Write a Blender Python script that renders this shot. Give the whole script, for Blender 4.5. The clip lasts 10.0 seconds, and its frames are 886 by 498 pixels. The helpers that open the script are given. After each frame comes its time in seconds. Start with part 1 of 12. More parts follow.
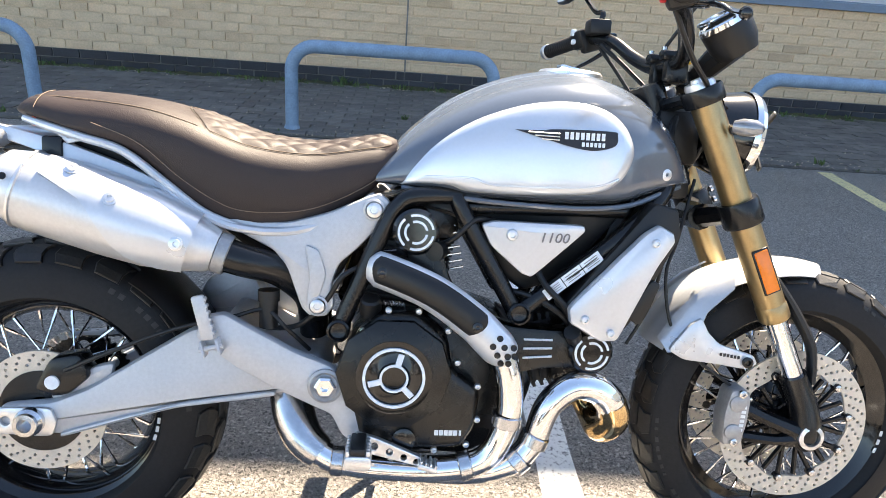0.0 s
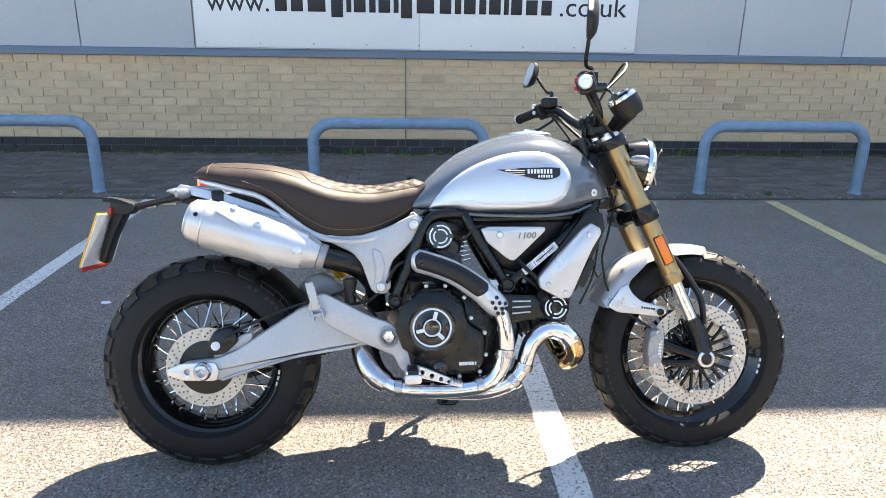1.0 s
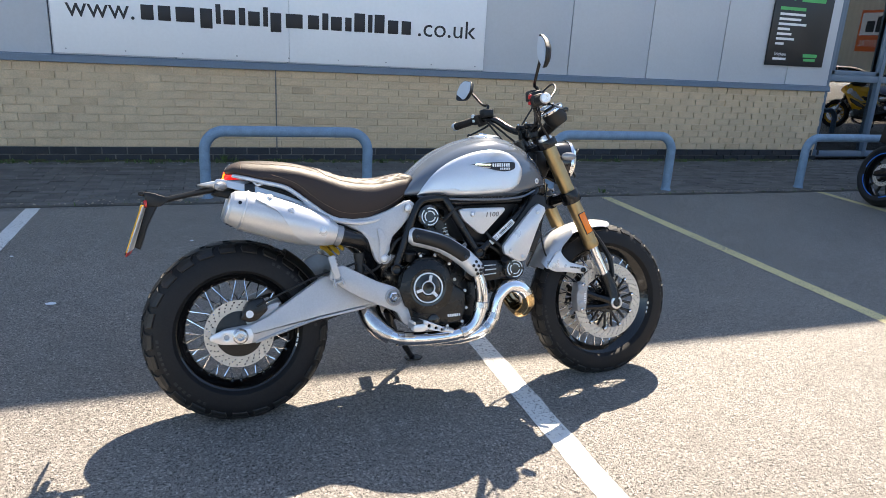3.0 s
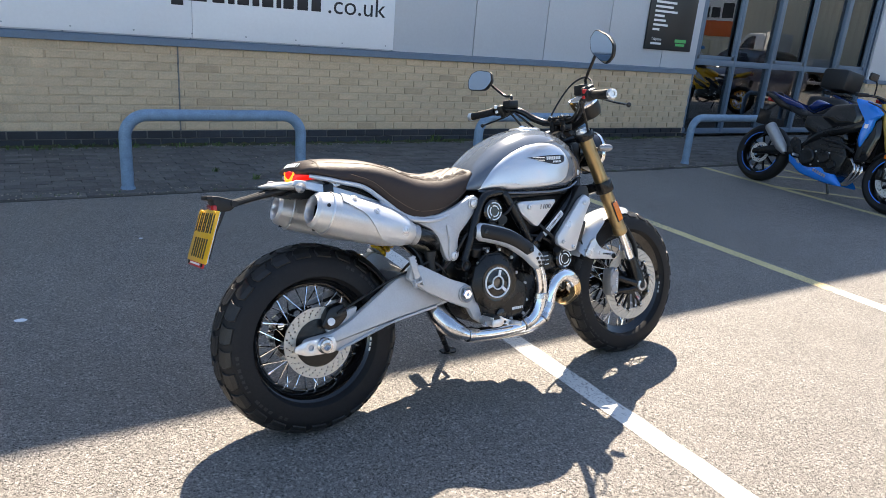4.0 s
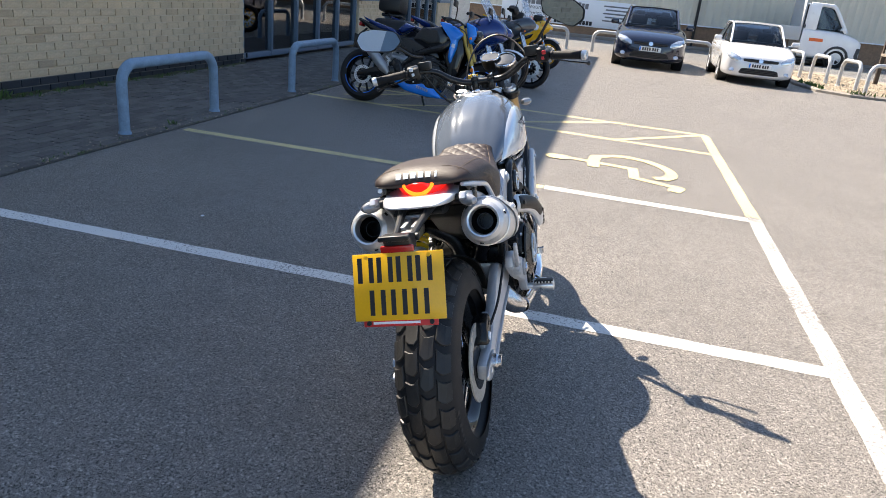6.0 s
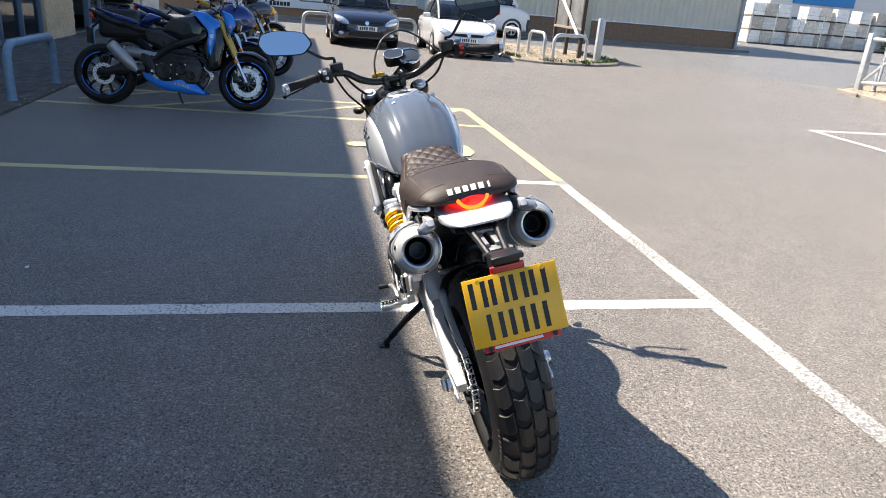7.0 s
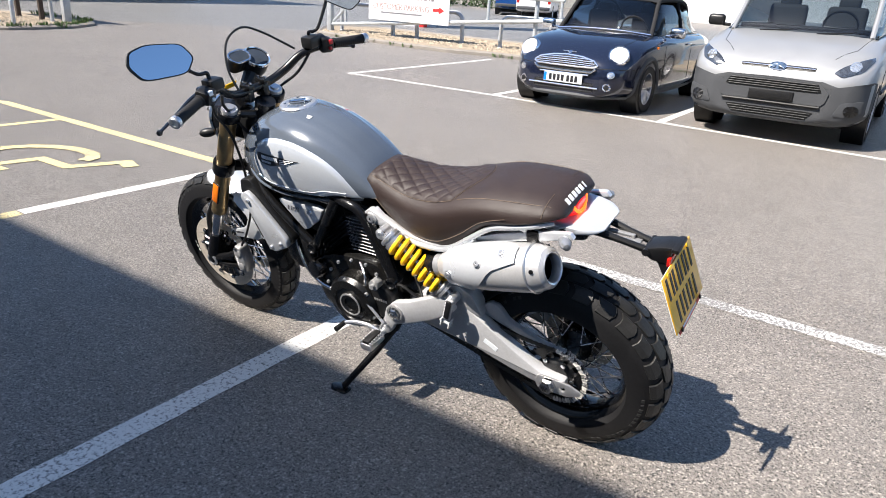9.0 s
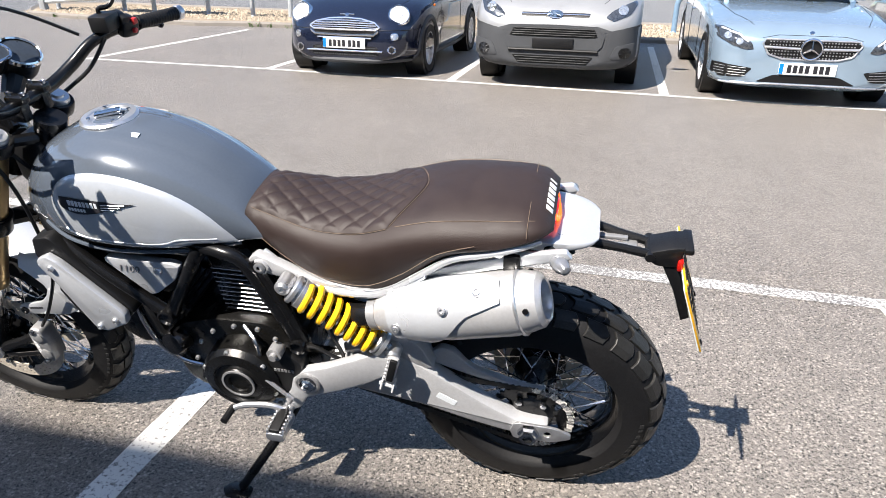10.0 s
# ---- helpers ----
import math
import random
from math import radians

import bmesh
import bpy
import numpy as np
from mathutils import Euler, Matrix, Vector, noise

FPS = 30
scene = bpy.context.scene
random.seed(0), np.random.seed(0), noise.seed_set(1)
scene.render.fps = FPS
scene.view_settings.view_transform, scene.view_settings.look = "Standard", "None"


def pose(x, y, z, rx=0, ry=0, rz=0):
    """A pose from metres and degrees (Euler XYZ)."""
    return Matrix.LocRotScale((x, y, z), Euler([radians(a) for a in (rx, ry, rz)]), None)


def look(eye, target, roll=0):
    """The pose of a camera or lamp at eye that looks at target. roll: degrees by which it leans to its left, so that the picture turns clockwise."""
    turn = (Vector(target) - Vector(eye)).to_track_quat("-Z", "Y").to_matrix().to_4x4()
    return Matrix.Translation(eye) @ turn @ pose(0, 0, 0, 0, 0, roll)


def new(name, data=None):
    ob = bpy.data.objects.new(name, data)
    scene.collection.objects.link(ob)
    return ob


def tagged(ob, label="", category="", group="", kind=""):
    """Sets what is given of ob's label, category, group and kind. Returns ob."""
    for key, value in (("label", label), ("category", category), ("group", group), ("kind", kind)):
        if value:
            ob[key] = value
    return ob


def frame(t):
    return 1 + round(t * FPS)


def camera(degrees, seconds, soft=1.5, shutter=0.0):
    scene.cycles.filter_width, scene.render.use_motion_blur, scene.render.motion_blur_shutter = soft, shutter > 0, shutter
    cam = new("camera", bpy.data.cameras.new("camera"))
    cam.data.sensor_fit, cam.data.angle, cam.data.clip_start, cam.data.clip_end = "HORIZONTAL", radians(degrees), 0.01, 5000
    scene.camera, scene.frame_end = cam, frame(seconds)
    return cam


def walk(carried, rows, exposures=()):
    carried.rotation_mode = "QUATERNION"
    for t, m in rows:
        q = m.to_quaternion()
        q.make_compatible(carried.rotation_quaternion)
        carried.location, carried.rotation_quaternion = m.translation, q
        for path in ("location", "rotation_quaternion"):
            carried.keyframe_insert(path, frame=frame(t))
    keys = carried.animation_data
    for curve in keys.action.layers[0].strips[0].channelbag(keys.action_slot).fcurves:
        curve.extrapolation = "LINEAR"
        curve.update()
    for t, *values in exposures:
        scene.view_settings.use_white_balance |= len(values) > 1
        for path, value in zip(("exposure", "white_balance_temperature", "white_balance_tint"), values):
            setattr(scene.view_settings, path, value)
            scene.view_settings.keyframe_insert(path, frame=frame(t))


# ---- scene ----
cam = camera(65.88, 10.0, soft=0.5)
PATH = [
    (0, (-0.0037, -0.0384, 1.1881), (0.1096, 1.7672, 0.4085), 4.58),
    (0.5, (-0.1049, -0.4070, 1.2700), (0.0726, 1.4393, 0.5771), 2.77),
    (1, (-0.0835, -0.7980, 1.3097), (0.0251, 1.0995, 0.6870), 0.92),
    (1.5, (-0.0716, -1.0909, 1.3661), (0.0210, 0.8181, 0.7770), 0.59),
    (2, (-0.1868, -1.2786, 1.3768), (-0.0126, 0.6410, 0.8432), 1.10),
    (2.5, (-0.4036, -1.3648, 1.3557), (-0.0926, 0.5307, 0.7986), 2.65),
    (2.7, (-0.5309, -1.3292, 1.3370), (-0.0896, 0.5376, 0.7708), 2.96),
    (3.8, (-1.3065, -0.9854, 1.3662), (-0.3536, 0.6680, 0.7675), 3.99),
    (4, (-1.4556, -0.8852, 1.3571), (-0.4350, 0.7215, 0.7432), 4.74),
    (4.5, (-1.8026, -0.5226, 1.3693), (-0.5078, 0.8357, 0.6775), 6.45),
    (5, (-2.1513, -0.1509, 1.3882), (-0.6280, 0.9274, 0.6694), 7.00),
    (5.2, (-2.2719, -0.0017, 1.3995), (-0.6988, 0.9925, 0.6667), 8.11),
    (6.3, (-2.5086, 1.1241, 1.3532), (-0.6365, 1.2364, 0.6582), 6.68),
    (6.5, (-2.5213, 1.2979, 1.3496), (-0.6429, 1.2404, 0.6652), 8.50),
    (7, (-2.4144, 1.7530, 1.3478), (-0.5830, 1.3348, 0.6615), 4.82),
    (7.5, (-2.2697, 2.1845, 1.3578), (-0.5849, 1.3416, 0.6861), 5.57),
    (8, (-2.0340, 2.5351, 1.3342), (-0.5487, 1.3809, 0.6547), 5.65),
    (8.5, (-1.7274, 2.8168, 1.3643), (-0.4301, 1.3985, 0.6515), 5.15),
    (9, (-1.3753, 2.9950, 1.3803), (-0.3315, 1.3916, 0.6442), 3.44),
    (9.5, (-1.0616, 2.9485, 1.3746), (-0.2285, 1.1971, 0.6230), -0.31),
    (10, (-0.7821, 2.6706, 1.3274), (-0.3565, 0.8522, 0.5317), 1.02),
]
walk(cam, [(t, look(eye, target, roll)) for t, eye, target, roll in PATH],
     [(0, 2.48, 7650, 10), (1, 2.34, 7550, 10), (2.7, 1.96, 7280, 10), (4, 1.86, 7120, 10), (5, 1.83, 6990, 10), (6.5, 1.52, 6850, 10), (8, 1.24, 6470, 10), (10, 1.16, 6320, 10)])

# ---- light ----
SUN_EL, SUN_AZ = radians(49.8), radians(30.6)
world = bpy.data.worlds.new("world")
scene.world = world
world.use_nodes = True
_bg = world.node_tree.nodes["Background"]
_sky = world.node_tree.nodes.new("ShaderNodeTexSky")
_sky.sky_type = "NISHITA"
_sky.sun_disc = False
_sky.sun_elevation, _sky.sun_rotation = SUN_EL, SUN_AZ
_sky.air_density, _sky.dust_density, _sky.ozone_density = 1.0, 0.5, 3.0
world.node_tree.links.new(_sky.outputs[0], _bg.inputs[0])
_bg.inputs[1].default_value = 0.090
sun = new("sun", bpy.data.lights.new("sun", "SUN"))
sun.data.energy, sun.data.angle, sun.data.color = 5.0, radians(0.53), (1.0, 0.91, 0.80)
sun.matrix_world = look((0.43 * 20, 0.727 * 20, 20), (0, 0, 0))


# ---- materials ----
def material(name, col, rough=0.5, metal=0.0, var=0.12, scale=12.0, fine=160.0, bump=0.0, bscale=300.0,
             coat=0.0, rand=0.0, island=0.0, spec=0.5, emit=0.0, rvar=0.1, alpha=1.0, trans=0.0, ior=1.45):
    """A principled surface varied at a coarse and a fine scale, in metres of the object."""
    m = bpy.data.materials.new(name)
    m.use_nodes = True
    nt = m.node_tree
    p = nt.nodes["Principled BSDF"]
    p.inputs["Roughness"].default_value = rough
    p.inputs["Metallic"].default_value = metal
    p.inputs["Specular IOR Level"].default_value = spec
    p.inputs["IOR"].default_value = ior
    p.inputs["Coat Weight"].default_value = coat
    p.inputs["Coat Roughness"].default_value = 0.04
    p.inputs["Transmission Weight"].default_value = trans
    p.inputs["Base Color"].default_value = (*col, 1)
    if emit:
        p.inputs["Emission Color"].default_value = (*col, 1)
        p.inputs["Emission Strength"].default_value = emit
    tc = nt.nodes.new("ShaderNodeTexCoord")
    if var or rvar:
        n1 = nt.nodes.new("ShaderNodeTexNoise")
        n1.inputs["Scale"].default_value, n1.inputs["Detail"].default_value = scale, 5
        n2 = nt.nodes.new("ShaderNodeTexNoise")
        n2.inputs["Scale"].default_value, n2.inputs["Detail"].default_value = fine, 3
        nt.links.new(tc.outputs["Object"], n1.inputs["Vector"])
        nt.links.new(tc.outputs["Object"], n2.inputs["Vector"])
        add = nt.nodes.new("ShaderNodeMath")
        add.operation = "ADD"
        nt.links.new(n1.outputs["Fac"], add.inputs[0])
        nt.links.new(n2.outputs["Fac"], add.inputs[1])
        src = add.outputs[0]
        lo, hi = 1 - var * 1.6, 1 + var * 1.6
        mr = nt.nodes.new("ShaderNodeMapRange")
        mr.inputs["From Min"].default_value, mr.inputs["From Max"].default_value = 0.6, 1.4
        mr.inputs["To Min"].default_value, mr.inputs["To Max"].default_value = lo, hi
        nt.links.new(src, mr.inputs["Value"])
        fac = mr.outputs[0]
        for amount, node, sock in ((rand, "ShaderNodeObjectInfo", "Random"), (island, "ShaderNodeNewGeometry", "Random Per Island")):
            if amount:
                oi = nt.nodes.new(node)
                r2 = nt.nodes.new("ShaderNodeMapRange")
                r2.inputs["To Min"].default_value, r2.inputs["To Max"].default_value = 1 - amount, 1 + amount
                nt.links.new(oi.outputs[sock], r2.inputs["Value"])
                mu = nt.nodes.new("ShaderNodeMath")
                mu.operation = "MULTIPLY"
                nt.links.new(fac, mu.inputs[0])
                nt.links.new(r2.outputs[0], mu.inputs[1])
                fac = mu.outputs[0]
        vm = nt.nodes.new("ShaderNodeVectorMath")
        vm.operation = "SCALE"
        vm.inputs[0].default_value = col
        nt.links.new(fac, vm.inputs["Scale"])
        nt.links.new(vm.outputs[0], p.inputs["Base Color"])
        if rvar:
            rr = nt.nodes.new("ShaderNodeMapRange")
            rr.inputs["From Min"].default_value, rr.inputs["From Max"].default_value = 0.3, 0.7
            rr.inputs["To Min"].default_value, rr.inputs["To Max"].default_value = rough * (1 - rvar), min(1, rough * (1 + rvar))
            nt.links.new(n1.outputs["Fac"], rr.inputs["Value"])
            nt.links.new(rr.outputs[0], p.inputs["Roughness"])
    if bump:
        n3 = nt.nodes.new("ShaderNodeTexNoise")
        n3.inputs["Scale"].default_value, n3.inputs["Detail"].default_value = bscale, 4
        nt.links.new(tc.outputs["Object"], n3.inputs["Vector"])
        b = nt.nodes.new("ShaderNodeBump")
        b.inputs["Strength"].default_value, b.inputs["Distance"].default_value = bump, 0.004
        nt.links.new(n3.outputs["Fac"], b.inputs["Height"])
        nt.links.new(b.outputs[0], p.inputs["Normal"])
    return m


def asphalt(name, dark, light, scale=1.0):
    """Worn road surface: rounded stones bedded in dark bitumen, with stains and pit shade put into the colour."""
    m = bpy.data.materials.new(name)
    m.use_nodes = True
    nt = m.node_tree

    def node(kind, **sockets):
        n = nt.nodes.new(kind)
        for k, v in sockets.items():
            n.inputs[k].default_value = v
        return n

    def maths(op, a, b):
        n = nt.nodes.new("ShaderNodeMath")
        n.operation = op
        for k, v in enumerate((a, b)):
            if isinstance(v, float):
                n.inputs[k].default_value = v
            else:
                nt.links.new(v, n.inputs[k])
        return n.outputs[0]

    p = nt.nodes["Principled BSDF"]
    p.inputs["Roughness"].default_value = 0.52
    p.inputs["Specular IOR Level"].default_value = 0.55
    p.inputs["Diffuse Roughness"].default_value = 0.5
    tc = node("ShaderNodeTexCoord")
    warp = node("ShaderNodeTexNoise", Scale=40.0, Detail=2.0)
    nt.links.new(tc.outputs["Object"], warp.inputs["Vector"])
    shift = nt.nodes.new("ShaderNodeVectorMath")
    shift.operation = "MULTIPLY_ADD"
    shift.inputs[1].default_value = (0.012, 0.012, 0.0)
    nt.links.new(warp.outputs["Color"], shift.inputs[0])
    nt.links.new(tc.outputs["Object"], shift.inputs[2])
    vo = node("ShaderNodeTexVoronoi", Scale=64.0 * scale)
    fine = node("ShaderNodeTexNoise", Scale=300.0 * scale, Detail=4.0, Roughness=0.7)
    mid = node("ShaderNodeTexNoise", Scale=26.0 * scale, Detail=3.0)
    big = node("ShaderNodeTexNoise", Scale=0.9, Detail=6.0)
    patchy = node("ShaderNodeTexNoise", Scale=6.0, Detail=5.0)
    nt.links.new(shift.outputs[0], vo.inputs["Vector"])
    for n in (fine, mid, big, patchy):
        nt.links.new(tc.outputs["Object"], n.inputs["Vector"])
    sep = node("ShaderNodeSeparateColor")
    nt.links.new(vo.outputs["Color"], sep.inputs[0])

    def band(value, lo, hi):
        n = nt.nodes.new("ShaderNodeMapRange")
        n.interpolation_type = "SMOOTHSTEP"
        n.inputs["From Min"].default_value, n.inputs["From Max"].default_value = lo, hi
        nt.links.new(value, n.inputs["Value"])
        return n.outputs[0]

    # ragged pits between the stones, closed by bitumen elsewhere
    pitty = node("ShaderNodeTexNoise", Scale=62.0 * scale, Detail=3.0, Roughness=0.6, Distortion=0.8)
    nt.links.new(tc.outputs["Object"], pitty.inputs["Vector"])
    closed = maths("MULTIPLY", band(mid.outputs["Fac"], 0.46, 0.62), 0.7)
    solid = maths("MAXIMUM", band(pitty.outputs["Fac"], 0.36, 0.50), closed)
    dome = maths("SUBTRACT", 1.0, maths("MULTIPLY", vo.outputs["Distance"], 1.1))
    # most stones keep their bitumen skin, some are worn bare and pale
    bare = band(sep.outputs[1], 0.55, 0.98)
    grit = band(fine.outputs["Fac"], 0.36, 0.68)
    height = maths("ADD", maths("MULTIPLY", solid, 0.75), maths("ADD", maths("MULTIPLY", fine.outputs["Fac"], 0.45), maths("MULTIPLY", dome, 0.25)))
    tone = maths("ADD", maths("MULTIPLY", maths("MULTIPLY", bare, dome), 0.34), maths("ADD", maths("MULTIPLY", grit, 0.36), 0.10))
    # pits darkened in colour: bitumen, plus the shadow that bump cannot cast
    tone = maths("MULTIPLY", tone, maths("ADD", 0.22, maths("MULTIPLY", solid, 0.78)))
    ramp = nt.nodes.new("ShaderNodeValToRGB")
    ramp.color_ramp.elements[0].position, ramp.color_ramp.elements[0].color = 0.06, (*dark, 1)
    ramp.color_ramp.elements[1].position, ramp.color_ramp.elements[1].color = 0.72, (*light, 1)
    nt.links.new(tone, ramp.inputs[0])
    stain = nt.nodes.new("ShaderNodeMapRange")
    stain.inputs["From Min"].default_value, stain.inputs["From Max"].default_value = 0.6, 1.4
    stain.inputs["To Min"].default_value, stain.inputs["To Max"].default_value = 0.84, 1.16
    nt.links.new(maths("ADD", big.outputs["Fac"], patchy.outputs["Fac"]), stain.inputs["Value"])
    vm = nt.nodes.new("ShaderNodeVectorMath")
    vm.operation = "SCALE"
    nt.links.new(ramp.outputs[0], vm.inputs[0])
    nt.links.new(stain.outputs[0], vm.inputs["Scale"])
    nt.links.new(vm.outputs[0], p.inputs["Base Color"])
    b = nt.nodes.new("ShaderNodeBump")
    b.inputs["Strength"].default_value, b.inputs["Distance"].default_value = 1.0, 0.0046
    nt.links.new(height, b.inputs["Height"])
    nt.links.new(b.outputs[0], p.inputs["Normal"])
    return m


def worn_paint(name, col, under, wear=0.42):
    """Road paint rubbed through to the asphalt in specks."""
    m = bpy.data.materials.new(name)
    m.use_nodes = True
    nt = m.node_tree
    p = nt.nodes["Principled BSDF"]
    p.inputs["Roughness"].default_value = 0.7
    tc = nt.nodes.new("ShaderNodeTexCoord")
    n1 = nt.nodes.new("ShaderNodeTexNoise")
    n1.inputs["Scale"].default_value, n1.inputs["Detail"].default_value, n1.inputs["Roughness"].default_value = 70, 5, 0.8
    n2 = nt.nodes.new("ShaderNodeTexNoise")
    n2.inputs["Scale"].default_value, n2.inputs["Detail"].default_value = 1.7, 4
    for n in (n1, n2):
        nt.links.new(tc.outputs["Object"], n.inputs["Vector"])
    ma = nt.nodes.new("ShaderNodeMath")
    ma.operation = "MULTIPLY_ADD"
    ma.inputs[1].default_value = 0.3
    nt.links.new(n2.outputs["Fac"], ma.inputs[0])
    nt.links.new(n1.outputs["Fac"], ma.inputs[2])
    ramp = nt.nodes.new("ShaderNodeValToRGB")
    ramp.color_ramp.elements[0].position, ramp.color_ramp.elements[0].color = wear + 0.08, (*under, 1)
    ramp.color_ramp.elements[1].position, ramp.color_ramp.elements[1].color = wear + 0.15, (*col, 1)
    nt.links.new(ma.outputs[0], ramp.inputs[0])
    nt.links.new(ramp.outputs[0], p.inputs["Base Color"])
    b = nt.nodes.new("ShaderNodeBump")
    b.inputs["Strength"].default_value, b.inputs["Distance"].default_value = 0.6, 0.004
    nt.links.new(n1.outputs["Fac"], b.inputs["Height"])
    nt.links.new(b.outputs[0], p.inputs["Normal"])
    return m


def pane_glass(name, tint=(0.9, 0.95, 0.95), rough=0.0, ior=1.7):
    """Thin window glass: clear, with a gloss that grows at a slant."""
    m = bpy.data.materials.new(name)
    m.use_nodes = True
    nt = m.node_tree
    nt.nodes.remove(nt.nodes["Principled BSDF"])
    out = nt.nodes["Material Output"]
    tr = nt.nodes.new("ShaderNodeBsdfTransparent")
    tr.inputs[0].default_value = (*tint, 1)
    gl = nt.nodes.new("ShaderNodeBsdfGlossy")
    gl.inputs["Roughness"].default_value = rough
    fr = nt.nodes.new("ShaderNodeFresnel")
    fr.inputs[0].default_value = ior
    mx = nt.nodes.new("ShaderNodeMixShader")
    nt.links.new(fr.outputs[0], mx.inputs[0])
    nt.links.new(tr.outputs[0], mx.inputs[1])
    nt.links.new(gl.outputs[0], mx.inputs[2])
    nt.links.new(mx.outputs[0], out.inputs[0])
    return m


ASPHALT = asphalt("asphalt", (0.028, 0.027, 0.026), (0.62, 0.562, 0.505), 2.0)
ROAD = asphalt("road_asphalt", (0.026, 0.026, 0.027), (0.52, 0.51, 0.49), 1.6)
WHITE_LINE = worn_paint("white_road_paint", (0.66, 0.65, 0.62), (0.17, 0.165, 0.16), 0.452)
OLD_LINE = worn_paint("old_white_road_paint", (0.58, 0.57, 0.545), (0.17, 0.165, 0.16), 0.545)
YELLOW_LINE = worn_paint("yellow_road_paint", (0.62, 0.52, 0.255), (0.20, 0.19, 0.165), 0.478)
BRICK = material("buff_brick", (0.60, 0.455, 0.30), 0.9, var=0.14, scale=5, fine=60, bump=0.6, bscale=120, rand=0.06, island=0.06)
BLUE_BRICK = material("blue_brick", (0.026, 0.030, 0.038), 0.6, var=0.2, scale=9, fine=80, bump=0.4, bscale=100, rand=0.25, island=0.25)
MORTAR = material("mortar", (0.62, 0.485, 0.335), 0.95, var=0.15, scale=6, bump=0.5, bscale=200)
DARK_MORTAR = material("grey_mortar", (0.17, 0.165, 0.155), 0.95, var=0.2, scale=6, bump=0.5, bscale=200)
PAVER = material("block_paver", (0.115, 0.107, 0.098), 0.9, var=0.28, scale=7, fine=100, bump=0.6, bscale=160, rand=0.22, island=0.22)
PAVER_JOINT = material("paver_joint", (0.065, 0.062, 0.054), 0.95, var=0.3, scale=5, bump=0.6, bscale=120)
CLADDING = material("grey_cladding", (0.50, 0.53, 0.57), 0.45, var=0.03, scale=1.2, fine=40, bump=0.05, bscale=60)
SILL = material("blue_grey_metal", (0.115, 0.165, 0.225), 0.4, var=0.08, scale=3, fine=60)
RAIL = material("galvanised_blue_paint", (0.17, 0.265, 0.37), 0.45, var=0.18, scale=14, fine=90, bump=0.15, bscale=80)
GALV = material("galvanised_steel", (0.42, 0.44, 0.46), 0.5, metal=0.4, var=0.15, scale=10, fine=80)
SIGN_WHITE = material("white_sign_sheet", (0.80, 0.81, 0.83), 0.35, var=0.02, scale=2, fine=30)
INK = material("black_ink", (0.018, 0.018, 0.022), 0.5, var=0.1)
DARK_BOARD = material("charcoal_board", (0.022, 0.024, 0.026), 0.35, var=0.1, scale=3)
GREEN_INK = material("green_ink", (0.08, 0.42, 0.13), 0.5, var=0.05)
WHITE_INK = material("white_ink", (0.78, 0.78, 0.78), 0.5, var=0.03)
RED_INK = material("red_ink", (0.55, 0.03, 0.03), 0.45, var=0.05)
ORANGE_INK = material("orange_sheet", (0.75, 0.14, 0.03), 0.45, var=0.05, scale=2)
GREY_INK = material("grey_ink", (0.17, 0.17, 0.18), 0.5, var=0.05)
BROWN_INK = material("brown_ink", (0.20, 0.09, 0.07), 0.5, var=0.05)
SHOP_GLASS = pane_glass("shop_glass", (0.66, 0.70, 0.70), 0.0, 2.8)
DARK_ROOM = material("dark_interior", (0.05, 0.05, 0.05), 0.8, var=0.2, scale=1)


# ---- mesh helpers ----
def part(name, bm, mat, parent=None, label="", sharp=32, smooth=True):
    """Link a bmesh as one mesh object, under a thing or a part where a parent is given."""
    if smooth:
        lim = radians(sharp)
        bm.normal_update()
        for f in bm.faces:
            f.smooth = True
        for e in bm.edges:
            if len(e.link_faces) == 2 and e.link_faces[0].normal.angle(e.link_faces[1].normal, 0) > lim:
                e.smooth = False
    me = bpy.data.meshes.new(name)
    bm.to_mesh(me)
    bm.free()
    for mm in (mat if isinstance(mat, (list, tuple)) else [mat]):
        me.materials.append(mm)
    ob = new(name, me)
    ob.parent = parent
    if label:
        tagged(ob, label)
    return ob


def pieces(name, bm, mat, parent, label=""):
    """Link every loose island of a bmesh as a part of its own."""
    left = set(bm.verts)
    while left:
        todo, isle = [left.pop()], set()
        while todo:
            v = todo.pop()
            isle.add(v)
            for e in v.link_edges:
                w = e.other_vert(v)
                if w in left:
                    left.discard(w)
                    todo.append(w)
        one, new_v = B(), {}
        for v in isle:
            new_v[v] = one.verts.new(v.co)
        for f in {f for v in isle for f in v.link_faces}:
            one.faces.new([new_v[v] for v in f.verts])
        part(name, one, mat, parent, label)
    bm.free()


def thing(name, label, category, m=None, group="", kind=""):
    ob = tagged(new(name), label, category, group, kind)
    ob.empty_display_size = 0.1
    if m is not None:
        ob.matrix_world = m
    return ob


def shared(name, me, m, parent=None):
    ob = new(name, me)
    ob.parent = parent
    ob.matrix_basis = m
    return ob


def mesh_of(bm, mat, name="piece", sharp=32):
    ob = part(name, bm, mat, None, "", sharp)
    me = ob.data
    bpy.data.objects.remove(ob)
    return me


def B():
    return bmesh.new()


def box(bm, c, s, bevel=0.0, m=None, seg=2):
    """A box of centre c and size s with its edges rounded."""
    t = bmesh.new()
    bmesh.ops.create_cube(t, size=1, matrix=Matrix.Translation(c) @ Matrix.Diagonal((*s, 1)))
    if bevel:
        bmesh.ops.bevel(t, geom=t.edges[:], offset=bevel, segments=seg, profile=0.5, affect="EDGES")
    if m is not None:
        bmesh.ops.transform(t, matrix=m, verts=t.verts[:])
    join(bm, t)
    return bm


